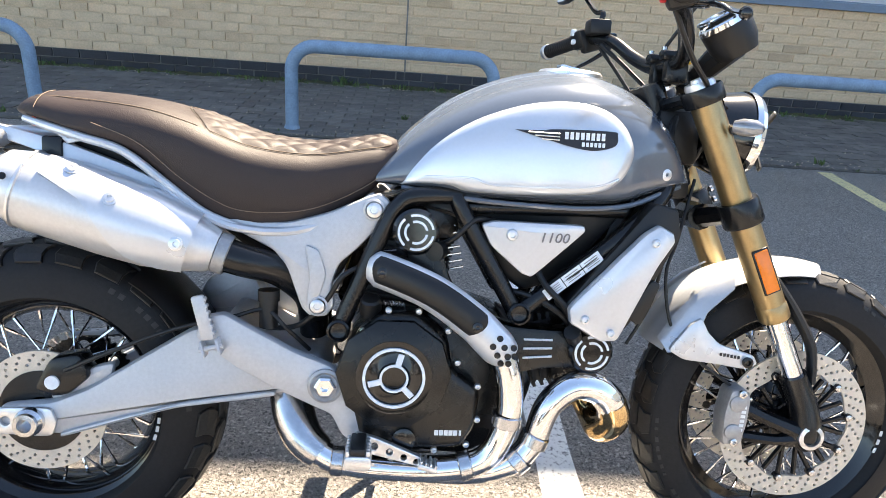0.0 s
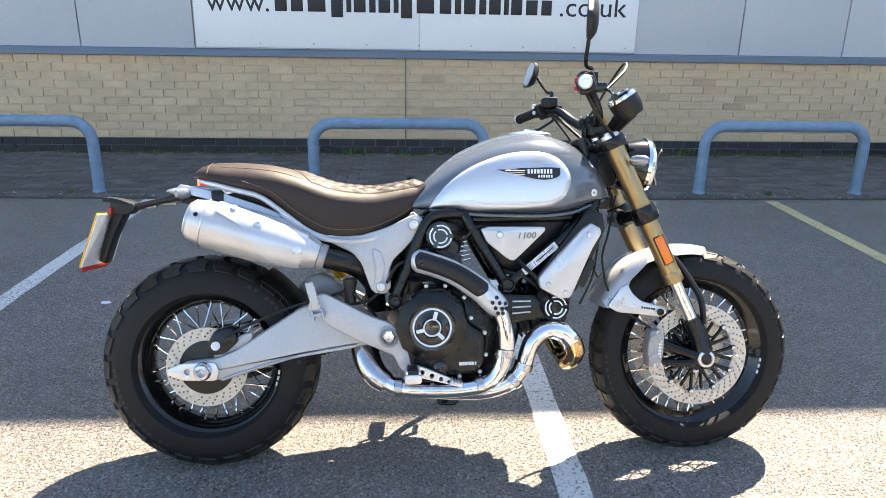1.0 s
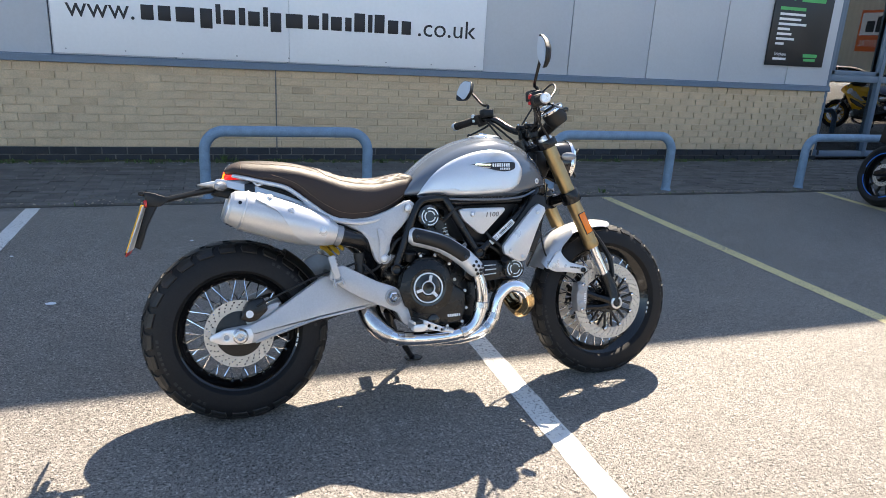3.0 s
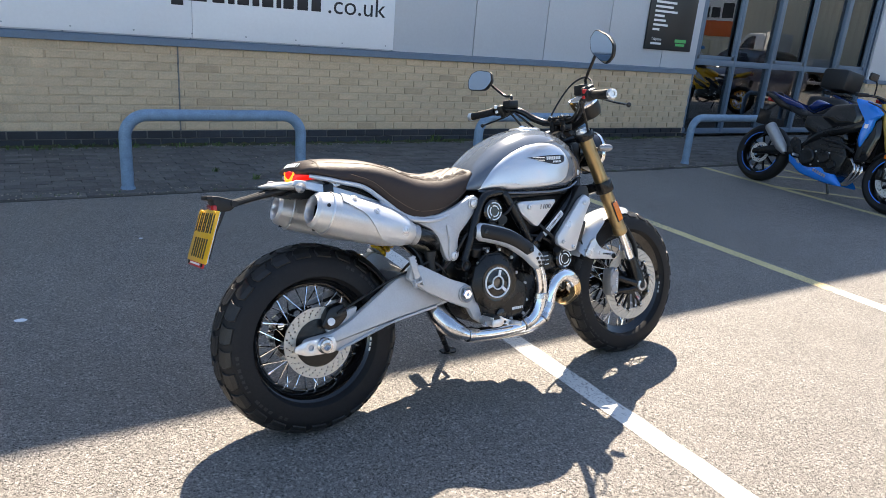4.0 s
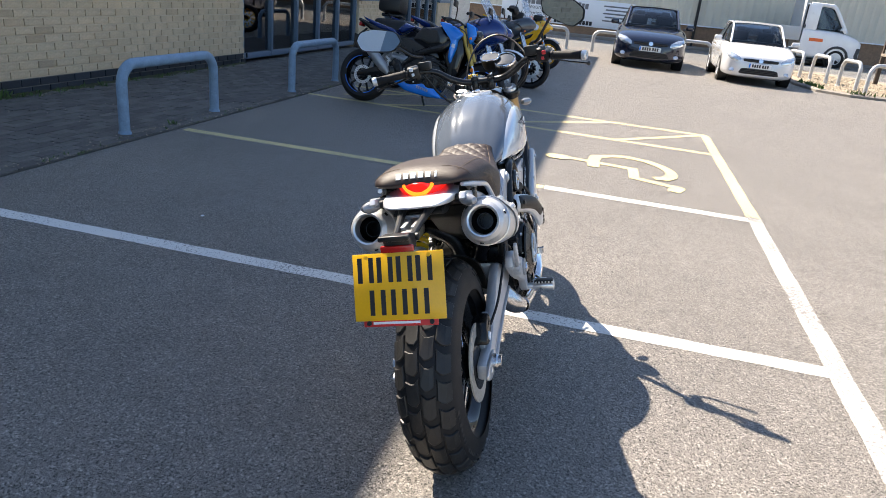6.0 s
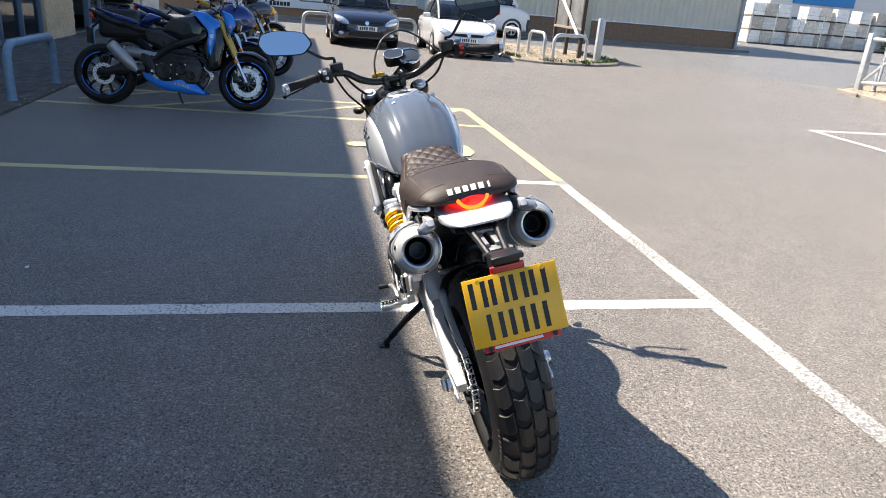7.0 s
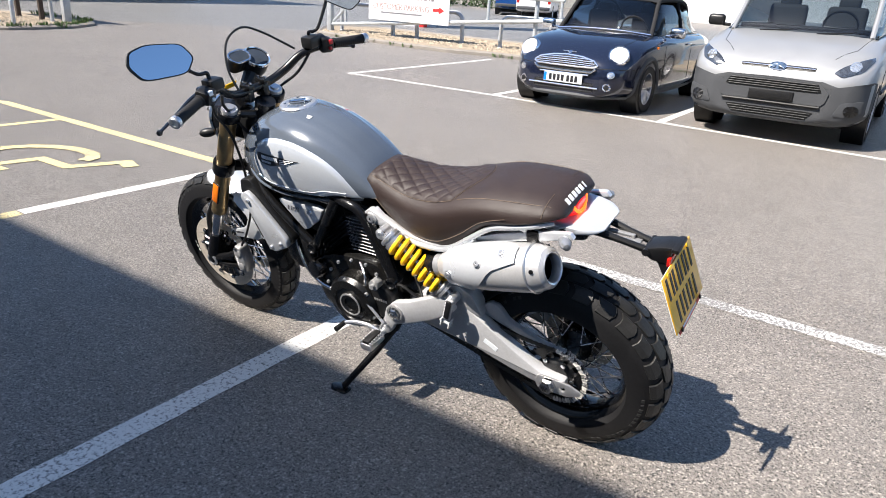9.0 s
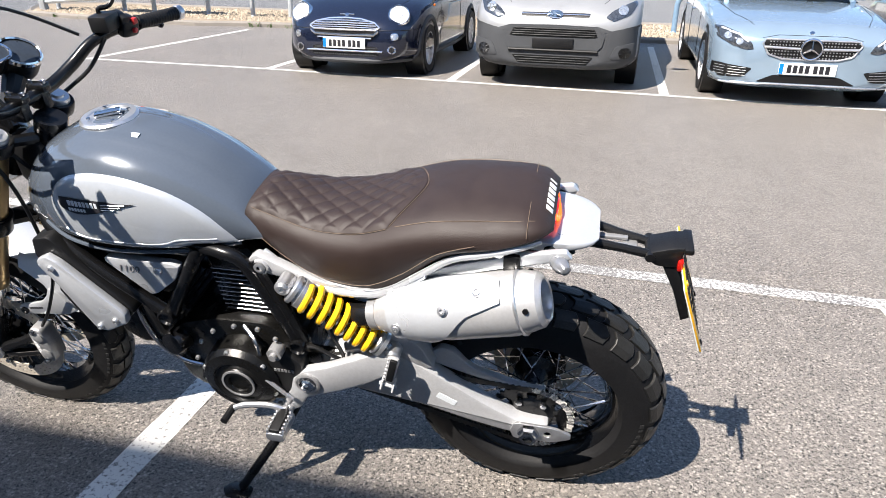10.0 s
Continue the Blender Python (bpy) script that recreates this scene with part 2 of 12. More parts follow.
def join(bm, t):
    me = bpy.data.meshes.new("tmp")
    t.to_mesh(me)
    t.free()
    bm.from_mesh(me)
    bpy.data.meshes.remove(me)


def frames_along(pts):
    """Unit tangents and normals that turn as little as may be along a line of points."""
    pts = [Vector(p) for p in pts]
    tan = []
    for i in range(len(pts)):
        a, b = pts[max(i - 1, 0)], pts[min(i + 1, len(pts) - 1)]
        tan.append((b - a).normalized())
    ref = Vector((0, 0, 1)) if abs(tan[0].z) < 0.9 else Vector((0, 1, 0))
    nrm = [(ref - tan[0] * ref.dot(tan[0])).normalized()]
    for i in range(1, len(pts)):
        n = tan[i - 1].rotation_difference(tan[i]) @ nrm[-1]
        nrm.append((n - tan[i] * n.dot(tan[i])).normalized())
    return pts, tan, nrm


def smooth_path(pts, n=6):
    """A rounded line through points."""
    pts = [Vector(p) for p in pts]
    out = []
    for i in range(len(pts) - 1):
        p0, p1, p2, p3 = pts[max(i - 1, 0)], pts[i], pts[i + 1], pts[min(i + 2, len(pts) - 1)]
        for k in range(n):
            t = k / n
            out.append(0.5 * ((2 * p1) + (p2 - p0) * t + (2 * p0 - 5 * p1 + 4 * p2 - p3) * t * t + (3 * p1 - p0 - 3 * p2 + p3) * t ** 3))
    out.append(pts[-1])
    return out


def tube(bm, pts, r, seg=12, n=0, cap=True, flat=1.0):
    """A round (or flattened) tube along a line; r may be one number or one per point of the line given."""
    rs = list(r) if isinstance(r, (list, tuple)) else [r] * len(pts)
    if n:
        m = len(pts)
        big = smooth_path(pts, n)
        rr = []
        for i in range(m - 1):
            rr += [rs[i] + (rs[i + 1] - rs[i]) * k / n for k in range(n)]
        pts, rs = big, rr + [rs[-1]]
    P, T, N = frames_along(pts)
    rings = []
    for p, t, nn, q in zip(P, T, N, rs):
        bb = t.cross(nn)
        rings.append([bm.verts.new(p + (nn * math.cos(a) * flat + bb * math.sin(a)) * q) for a in (2 * math.pi * k / seg for k in range(seg))])
    for a, b in zip(rings, rings[1:]):
        for k in range(seg):
            bm.faces.new((a[k], a[(k + 1) % seg], b[(k + 1) % seg], b[k]))
    if cap:
        bm.faces.new(rings[0][::-1])
        bm.faces.new(rings[-1])
    return bm


def cyl(bm, a, b, r, r2=None, seg=20):
    return tube(bm, [a, b], [r, r if r2 is None else r2], seg)


def lathe(bm, prof, c=(0, 0, 0), axis=(0, 1, 0), seg=40, close=False):
    """Turn a profile of (radius, height along axis) round the axis through c."""
    ax = Vector(axis).normalized()
    q = Vector((0, 0, 1)).rotation_difference(ax).to_matrix()
    c = Vector(c)
    rings = []
    for r, h in prof:
        if r < 1e-5:
            rings.append([bm.verts.new(c + q @ Vector((0, 0, h)))])
        else:
            rings.append([bm.verts.new(c + q @ Vector((r * math.cos(2 * math.pi * k / seg), r * math.sin(2 * math.pi * k / seg), h))) for k in range(seg)])
    pairs = list(zip(rings, rings[1:])) + ([(rings[-1], rings[0])] if close else [])
    for a, b in pairs:
        for k in range(seg):
            k2 = (k + 1) % seg
            if len(a) == 1 and len(b) == 1:
                continue
            if len(a) == 1:
                bm.faces.new((a[0], b[k2], b[k]))
            elif len(b) == 1:
                bm.faces.new((a[k], a[k2], b[0]))
            else:
                bm.faces.new((a[k], a[k2], b[k2], b[k]))
    return bm


def plate(bm, poly, y0, y1, bevel=0.0, m=None, holes=(), seg=2):
    """A sheet cut to the outline poly, given as (x, z), from y0 to y1, with round holes (x, z, r)."""
    t = bmesh.new()
    loops = [[(x, z) for x, z in poly]]
    for hx, hz, hr in holes:
        loops.append([(hx + hr * math.cos(2 * math.pi * k / 14), hz + hr * math.sin(2 * math.pi * k / 14)) for k in range(14)])
    edges = []
    for lp in loops:
        vs = [t.verts.new((x, y0, z)) for x, z in lp]
        edges += [t.edges.new((vs[k], vs[(k + 1) % len(vs)])) for k in range(len(vs))]
    if holes:
        bmesh.ops.triangle_fill(t, use_beauty=True, use_dissolve=False, edges=edges)
    else:
        t.faces.new(t.verts[:])
    outline = set(edges)
    ext = bmesh.ops.extrude_face_region(t, geom=t.faces[:])
    vs = [g for g in ext["geom"] if isinstance(g, bmesh.types.BMVert)]
    bmesh.ops.translate(t, vec=(0, y1 - y0, 0), verts=vs)
    bmesh.ops.recalc_face_normals(t, faces=t.faces[:])
    if bevel:
        t.normal_update()
        es = [e for e in t.edges if len(e.link_faces) == 2 and e.link_faces[0].normal.angle(e.link_faces[1].normal, 0) > 1.0
              and abs(e.verts[0].co.y - e.verts[1].co.y) < 1e-6]
        bmesh.ops.bevel(t, geom=es, offset=bevel, segments=seg, profile=0.5, affect="EDGES")
    if m is not None:
        bmesh.ops.transform(t, matrix=m, verts=t.verts[:])
    join(bm, t)
    return bm


def rounded(poly, n=4, cut=0.25):
    """An outline with its corners cut round."""
    out = []
    L = len(poly)
    for i in range(L):
        p0, p1, p2 = Vector(poly[i - 1]), Vector(poly[i]), Vector(poly[(i + 1) % L])
        a, b = p1 + (p0 - p1) * cut, p1 + (p2 - p1) * cut
        for k in range(n + 1):
            t = k / n
            q = a * (1 - t) ** 2 + p1 * 2 * t * (1 - t) + b * t * t
            out.append((q.x, q.y))
    return out


def loft(bm, rings, close=True, caps=True):
    """Join rings of equal count into a skin."""
    vr = [[bm.verts.new(p) for p in ring] for ring in rings]
    n = len(vr[0])
    for a, b in zip(vr, vr[1:]):
        for k in range(n if close else n - 1):
            k2 = (k + 1) % n
            bm.faces.new((a[k], a[k2], b[k2], b[k]))
    if caps and close:
        bm.faces.new(vr[0][::-1])
        bm.faces.new(vr[-1])
    bmesh.ops.recalc_face_normals(bm, faces=bm.faces[:])
    return bm


def thick(bm, t):
    """Give an open skin a thickness."""
    bmesh.ops.recalc_face_normals(bm, faces=bm.faces[:])
    bmesh.ops.solidify(bm, geom=bm.faces[:], thickness=t)
    return bm


def lerp(tab, x):
    """Straight interpolation in a table of (x, value)."""
    xs, ys = zip(*tab)
    return float(np.interp(x, xs, ys))


def curve(tab, x):
    """Smooth interpolation in a table of (x, value)."""
    xs = [a for a, _ in tab]
    ys = [b for _, b in tab]
    if x <= xs[0]:
        return ys[0]
    if x >= xs[-1]:
        return ys[-1]
    i = max(k for k in range(len(xs) - 1) if xs[k] <= x)
    h = xs[i + 1] - xs[i]
    def slope(k):
        if k == 0:
            return (ys[1] - ys[0]) / (xs[1] - xs[0])
        if k == len(xs) - 1:
            return (ys[-1] - ys[-2]) / (xs[-1] - xs[-2])
        return (ys[k + 1] - ys[k - 1]) / (xs[k + 1] - xs[k - 1])
    t = (x - xs[i]) / h
    return ((2 * t ** 3 - 3 * t ** 2 + 1) * ys[i] + (t ** 3 - 2 * t ** 2 + t) * h * slope(i)
            + (-2 * t ** 3 + 3 * t ** 2) * ys[i + 1] + (t ** 3 - t ** 2) * h * slope(i + 1))


def writing(name, text, size, mat, m, parent=None, width=None, shear=0.0):
    """Lettering as a thin mesh in Blender's own font, centred on m's origin in its xy plane."""
    cu = bpy.data.curves.new(name, "FONT")
    cu.body, cu.size, cu.align_x, cu.align_y, cu.extrude, cu.shear = text, size, "CENTER", "CENTER", 0.0008, shear
    cu.resolution_u = 3
    tmp = new(name, cu)
    me = bpy.data.meshes.new_from_object(tmp.evaluated_get(bpy.context.evaluated_depsgraph_get()))
    bpy.data.objects.remove(tmp)
    if width:
        xs = [v.co.x for v in me.vertices]
        k = width / (max(xs) - min(xs))
        for v in me.vertices:
            v.co.x *= k
    me.materials.clear()
    me.materials.append(mat)
    ob = new(name, me)
    ob.parent = parent
    ob.matrix_basis = m
    return ob


def bars(bm, m, w, h, pattern, gap=0.18, t=0.0015):
    """A row of plain bars in the place of lettering; pattern gives the relative widths and heights, 0 a space."""
    total = sum(p[0] for p in pattern)
    x = -w / 2
    for pw, ph in pattern:
        ww = pw / total * w
        if ph:
            box(bm, (x + ww * 0.5, h * (ph - 1) * 0.5, 0), (ww * (1 - gap), h * ph, t), 0, m)
        x += ww
    return bm


def tufts(bm, x, y, z, n, size):
    """A few blades of weed."""
    for _ in range(n):
        a, s = random.uniform(0, 6.28), size * random.uniform(0.5, 1.2)
        dx, dy = math.cos(a) * s * 0.5, math.sin(a) * s * 0.5
        px, py = x + random.uniform(-size, size) * 0.6, y + random.uniform(-size, size) * 0.5
        wx, wy = -math.sin(a) * s * 0.09, math.cos(a) * s * 0.09
        v = [bm.verts.new(q) for q in ((px - wx, py - wy, z), (px + wx, py + wy, z), (px + dx * 0.5 + wx, py + dy * 0.5 + wy, z + s * 0.6),
                                       (px + dx, py + dy, z + s * 0.85), (px + dx * 0.5 - wx, py + dy * 0.5 - wy, z + s * 0.6))]
        bm.faces.new(v)
    return bm


# ---- the ground ----
WALL_Y = 6.385
bm = B()
box(bm, (0, 0, -0.15), (600, 600, 0.3))
tagged(part("ground", bm, ASPHALT, smooth=False), "worn grey tarmac car park with stains", "ground", kind="structure")


def line(pts, w, mat, label, z=0.004):
    """A painted band along a line on the ground."""
    bm = B()
    for (xa, ya), (xb, yb) in zip(pts, pts[1:]):
        d = Vector((xb - xa, yb - ya)).normalized()
        n = Vector((-d.y, d.x)) * w / 2
        k = max(2, int(math.hypot(xb - xa, yb - ya) / 0.15))
        for s in range(k):
            u, v = s / k, (s + 1) / k
            p, q = Vector((xa, ya)).lerp(Vector((xb, yb)), u), Vector((xa, ya)).lerp(Vector((xb, yb)), v)
            e = [n * (1 + 0.05 * math.sin(9.7 * (c.x + 2.3 * c.y) + f)) for c, f in ((p, 0), (q, 0), (q, 2), (p, 2))]
            bm.faces.new([bm.verts.new((c.x, c.y, z * 0.45)) for c in (p - e[0], q - e[1], q + e[2], p + e[3])])
    bmesh.ops.remove_doubles(bm, verts=bm.verts[:], dist=1e-4)
    ob = part("road_marking", bm, mat, smooth=False)
    return tagged(ob, label, "road marking", kind="structure")


FRONT_Y = -0.36
line([(0.427, 4.46), (0.411, FRONT_Y + 0.08)], 0.1, WHITE_LINE, "worn white parking bay line on tarmac")
line([(-2.04, 4.43), (-2.04, FRONT_Y + 0.05)], 0.1, WHITE_LINE, "worn white parking bay line on tarmac")
line([(2.85, 4.40), (2.768, 1.2)], 0.1, YELLOW_LINE, "faded yellow parking bay line on tarmac")
line([(2.768, 1.19), (2.727, FRONT_Y + 0.03)], 0.1, WHITE_LINE, "white end of a parking bay line", 0.005)
line([(2.80, -0.368), (-9.0, -0.158)], 0.1, OLD_LINE, "worn white front line of the parking bays", 0.006)
line([(2.81, -0.368), (6.40, -0.39)], 0.1, YELLOW_LINE, "faded yellow front line of the disabled bay", 0.006)
line([(5.56, 4.5), (5.2, FRONT_Y)], 0.09, YELLOW_LINE, "faded yellow bay line beside the parked motorcycles")
line([(6.70, 4.5), (6.42, FRONT_Y - 0.05)], 0.09, YELLOW_LINE, "faded yellow hatching edge line")
line([(5.45, 3.49), (6.6, 2.07)], 0.08, YELLOW_LINE, "faded yellow hatching stripe on tarmac", 0.007)
line([(5.36, 2.07), (6.55, 0.65)], 0.08, YELLOW_LINE, "faded yellow hatching stripe on tarmac", 0.007)
line([(5.26, 0.68), (6.4, -0.36)], 0.08, YELLOW_LINE, "faded yellow hatching stripe on tarmac", 0.007)
line([(5.85, 4.1), (6.62, 3.4)], 0.08, YELLOW_LINE, "faded yellow hatching stripe on tarmac", 0.007)
# wheelchair sign painted in the bay
wc = B()


def stroke(pts, w, z):
    """A painted stroke with mitred corners."""
    P = [Vector(p) for p in pts]
    left, right = [], []
    for k, p in enumerate(P):
        d0 = (P[k] - P[k - 1]).normalized() if k else (P[1] - P[0]).normalized()
        d1 = (P[k + 1] - P[k]).normalized() if k < len(P) - 1 else d0
        n = Vector((-(d0 + d1).y, (d0 + d1).x)).normalized()
        h = w / 2 / max(0.5, n.dot(Vector((-d0.y, d0.x))))
        left.append(wc.verts.new((p.x + n.x * h, p.y + n.y * h, z)))
        right.append(wc.verts.new((p.x - n.x * h, p.y - n.y * h, z)))
    for k in range(len(P) - 1):
        wc.faces.new((left[k], left[k + 1], right[k + 1], right[k]))


wc.faces.new([wc.verts.new((3.96 + 0.10 * math.cos(a), 1.19 + 0.12 * math.sin(a), 0.008)) for a in (2 * math.pi * k / 20 for k in range(20))])
stroke([(3.99, 1.13), (3.94, 0.82), (3.885, 0.50), (3.54, 0.49), (3.38, 0.10)], 0.09, 0.005)
stroke([(3.42, 0.12), (3.24, 0.18)], 0.11, 0.0055)
stroke([(4.24, 0.84), (4.04, 0.86), (3.74, 0.85)], 0.11, 0.006)
stroke([(4.20, 0.84), (4.30, 0.74), (4.365, 0.64), (4.375, 0.52), (4.32, 0.38), (4.20, 0.26), (4.03, 0.175), (3.88, 0.155), (3.76, 0.17), (3.66, 0.23), (3.63, 0.32)], 0.105, 0.0065)
tagged(part("road_marking", wc, YELLOW_LINE, smooth=False), "yellow wheelchair sign painted in a parking bay", "road marking", kind="structure")
# bays across the lane
line([(6.1, -5.4), (3.47, -5.4), (1.06, -5.25), (-1.36, -5.1), (-9.0, -4.7)], 0.09, WHITE_LINE, "white front line of the far parking bays", 0.006)
for bx, by in ((6.05, -5.4), (3.42, -5.45), (1.03, -5.3), (-1.38, -5.15), (-3.85, -5.0), (-6.3, -4.85)):
    line([(bx, by), (bx - 0.02, -9.75)], 0.1, WHITE_LINE, "white dividing line between the far parking bays")

# the paved strip along the wall
bm = B()
box(bm, (-7.0, 5.45, -0.0225), (56, 2.0, 0.055))
pavement = tagged(part("pavement", bm, PAVER_JOINT, smooth=False), "strip of dark worn block paving along the wall", "pavement", kind="structure")

# ---- the showroom building ----
def wall_box(name, x0, x1, y0, y1, z0, z1, mat, label):
    bm = B()
    box(bm, ((x0 + x1) / 2, (y0 + y1) / 2, (z0 + z1) / 2), (x1 - x0, y1 - y0, z1 - z0))
    return tagged(part(name, bm, mat, smooth=False), label, "wall", kind="structure")


ROOF = 6.84
BACKY = 16.0
wall_north = wall_box("wall_north", -34.0, 7.42, WALL_Y + 0.012, WALL_Y + 0.3, -0.05, 1.0, MORTAR, "low wall of buff brick in thin courses")
wall_box("wall_north_2", 12.35, 14.1, WALL_Y + 0.012, WALL_Y + 0.3, -0.05, 0.98, MORTAR, "short stretch of buff brick between the shop windows")
wall_box("wall_north_3", 19.2, 20.9, WALL_Y + 0.012, WALL_Y + 0.3, -0.05, 0.98, MORTAR, "short end stretch of buff brick wall")
wall_box("wall_west", -34.0, -33.7, WALL_Y + 0.3, BACKY, 0, ROOF - 0.1, CLADDING, "grey clad end wall of the showroom")
wall_box("wall_east", 20.6, 20.9, WALL_Y + 0.3, BACKY, 0, ROOF - 0.1, CLADDING, "grey clad end wall of the showroom")
wall_box("wall_back", -34.0, 20.9, BACKY, BACKY + 0.3, 0, ROOF - 0.1, CLADDING, "grey clad back wall of the showroom")
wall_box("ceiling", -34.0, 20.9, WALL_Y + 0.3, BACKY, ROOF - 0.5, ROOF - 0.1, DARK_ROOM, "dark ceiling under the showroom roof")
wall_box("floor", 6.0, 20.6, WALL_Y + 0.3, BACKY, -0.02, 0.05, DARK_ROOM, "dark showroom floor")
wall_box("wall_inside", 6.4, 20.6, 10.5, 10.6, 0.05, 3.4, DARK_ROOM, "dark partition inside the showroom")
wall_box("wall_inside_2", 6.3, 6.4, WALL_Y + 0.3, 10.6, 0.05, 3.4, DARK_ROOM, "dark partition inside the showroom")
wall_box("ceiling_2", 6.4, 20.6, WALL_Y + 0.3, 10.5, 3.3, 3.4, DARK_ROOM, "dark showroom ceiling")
# cladding sheets with open joints
CLAD_BACK = wall_box("wall_cladding", -34.0, 7.42, WALL_Y + 0.05, WALL_Y + 0.3, 1.05, ROOF, SILL, "dark joints behind the grey cladding")
wall_box("wall_cladding_2", 7.42, 20.9, WALL_Y + 0.05, WALL_Y + 0.3, 3.0, ROOF, SILL, "dark joints behind the grey cladding above the shop windows")
wall_box("wall_cladding_3", 12.35, 14.1, WALL_Y + 0.05, WALL_Y + 0.3, 1.02, 3.0, SILL, "dark joints behind the grey cladding")
wall_box("wall_cladding_4", 19.2, 20.9, WALL_Y + 0.05, WALL_Y + 0.3, 1.02, 3.0, SILL, "dark joints behind the grey cladding")
def clad(x0, x1, z0, z1, parent):
    bm = B()
    box(bm, ((x0 + x1) / 2, WALL_Y + 0.027, (z0 + z1) / 2), (x1 - x0 - 0.012, 0.045, z1 - z0 - 0.01), 0.004)
    return part("panel", bm, CLADDING, parent)
xj = -3.27 - 1.105 * 4
while xj < 7.3:
    clad(xj, min(xj + 1.105, 7.42), 1.05, 3.0, CLAD_BACK)
    xj += 1.105
xj = -3.27 - 1.105 * 4
while xj < 20.8:
    clad(xj, min(xj + 1.105, 20.9), 3.0, ROOF, CLAD_BACK)
    xj += 1.105
clad(12.35, 14.1, 1.02, 3.0, CLAD_BACK)
clad(19.2, 20.9, 1.02, 3.0, CLAD_BACK)
# sill flashing
def flashing(x0, x1, label):
    bm = B()
    prof = [(WALL_Y + 0.06, 1.075), (WALL_Y - 0.035, 1.045), (WALL_Y - 0.04, 0.985), (WALL_Y - 0.015, 0.98), (WALL_Y - 0.012, 0.997), (WALL_Y + 0.06, 1.0)]
    loft(bm, [[(x, y, z) for y, z in prof] for x in (x0, x1)])
    tagged(part("sill", bm, SILL, sharp=20), label, "sill", kind="structure")
flashing(-34.0, 7.45, "blue-grey metal sill flashing on top of the brick wall")
flashing(12.3, 14.12, "blue-grey metal sill flashing between the windows")
flashing(19.2, 20.95, "blue-grey metal sill flashing at the wall's end")
bm = B()
box(bm, (-6.5, WALL_Y + 0.1, ROOF + 0.04), (55.0, 0.35, 0.08), 0.01)
tagged(part("trim", bm, SILL), "blue-grey metal coping along the roof edge", "trim", kind="structure")
bm = B()
box(bm, (-6.5, 11.4, ROOF - 0.05), (54.8, 9.6, 0.1))
tagged(part("roof", bm, CLADDING, smooth=False), "flat grey showroom roof", "roof", kind="structure")
# moving joint in the brickwork
bm = B()
box(bm, (-0.083, WALL_Y + 0.004, 0.53), (0.014, 0.02, 0.9))
tagged(part("trim", bm, DARK_MORTAR), "dark vertical joint in the brick wall", "joint", kind="structure")


def shop_window(name, x0, x1, n, z0, zt, z1, label):
    """A framed shop front of n bays with a transom; frame bars and panes."""
    bm = B()
    y0 = WALL_Y + 0.1
    fw = 0.07
    box(bm, ((x0 + x1) / 2, y0, z0 + 0.04), (x1 - x0, 0.1, 0.08), 0.006)
    win = tagged(part(name, bm, SILL), label, "window", kind="structure")
    bm = B()
    box(bm, ((x0 + x1) / 2, y0, z1 - 0.04), (x1 - x0, 0.1, 0.08), 0.006)
    part("window_frame", bm, SILL, win)
    bm = B()
    box(bm, ((x0 + x1) / 2, y0 - 0.004, zt), (x1 - x0, 0.1, 0.09), 0.006)
    part("window_frame", bm, SILL, win)
    for k in range(n + 1):
        x = x0 + (x1 - x0) * k / n
        bm = B()
        box(bm, (x, y0 - 0.008, (z0 + z1) / 2), (fw, 0.1, z1 - z0 - 0.01), 0.006)
        part("window_frame", bm, SILL, win)
    for k in range(n):
        xa, xb = x0 + (x1 - x0) * k / n + fw / 2, x0 + (x1 - x0) * (k + 1) / n - fw / 2
        for za, zb in ((z0 + 0.08, zt - 0.045), (zt + 0.045, z1 - 0.08)):
            bm = B()
            box(bm, ((xa + xb) / 2, y0 + 0.01, (za + zb) / 2), (xb - xa, 0.012, zb - za))
            ob = part("pane", bm, SHOP_GLASS, win)
            ob.visible_shadow = False
            if za > zt and k % 2 == 0:
                bm = B()
                for c, s in ((((xa + xb) / 2, y0 - 0.035, za + 0.03), (xb - xa, 0.03, 0.06)), (((xa + xb) / 2, y0 - 0.035, zb - 0.03), (xb - xa, 0.03, 0.06)),
                             ((xa + 0.03, y0 - 0.035, (za + zb) / 2), (0.06, 0.03, zb - za)), ((xb - 0.03, y0 - 0.035, (za + zb) / 2), (0.06, 0.03, zb - za))):
                    box(bm, c, s, 0.004)
                part("casement", bm, SILL, win)
    return win


shop_window("window_1", 7.47, 12.25, 5, 0.06, 1.17, 3.0, "blue-framed shop window with dark showroom behind")
shop_window("window_2", 15.5, 19.1, 4, 0.06, 1.17, 3.0, "blue-framed shop window near the building's end")
# recessed entrance
bm = B()
for x in (14.15, 15.45):
    box(bm, (x, WALL_Y + 0.12, 1.5), (0.08, 0.12, 3.0), 0.006)
box(bm, (14.8, WALL_Y + 0.12, 2.2), (1.22, 0.1, 0.08), 0.006)
box(bm, (14.8, WALL_Y + 0.5, 0.08), (1.22, 0.05, 0.12), 0.006)
door_1 = tagged(part("door_1", bm, SILL), "blue-framed showroom entrance, dark inside", "door", kind="structure")
bm = B()
box(bm, (14.8, WALL_Y + 0.5, 1.15), (1.1, 0.012, 2.0))
part("pane", bm, SHOP_GLASS, door_1).visible_shadow = False
bm = B()
box(bm, (15.0, WALL_Y + 0.46, 1.35), (0.55, 0.01, 0.3))
part("door_sign", bm, RED_INK, door_1, "dark red sticker")
bm = B()
cyl(bm, (20.75, WALL_Y - 0.02, 0.0), (20.75, WALL_Y - 0.02, ROOF - 0.1), 0.05)
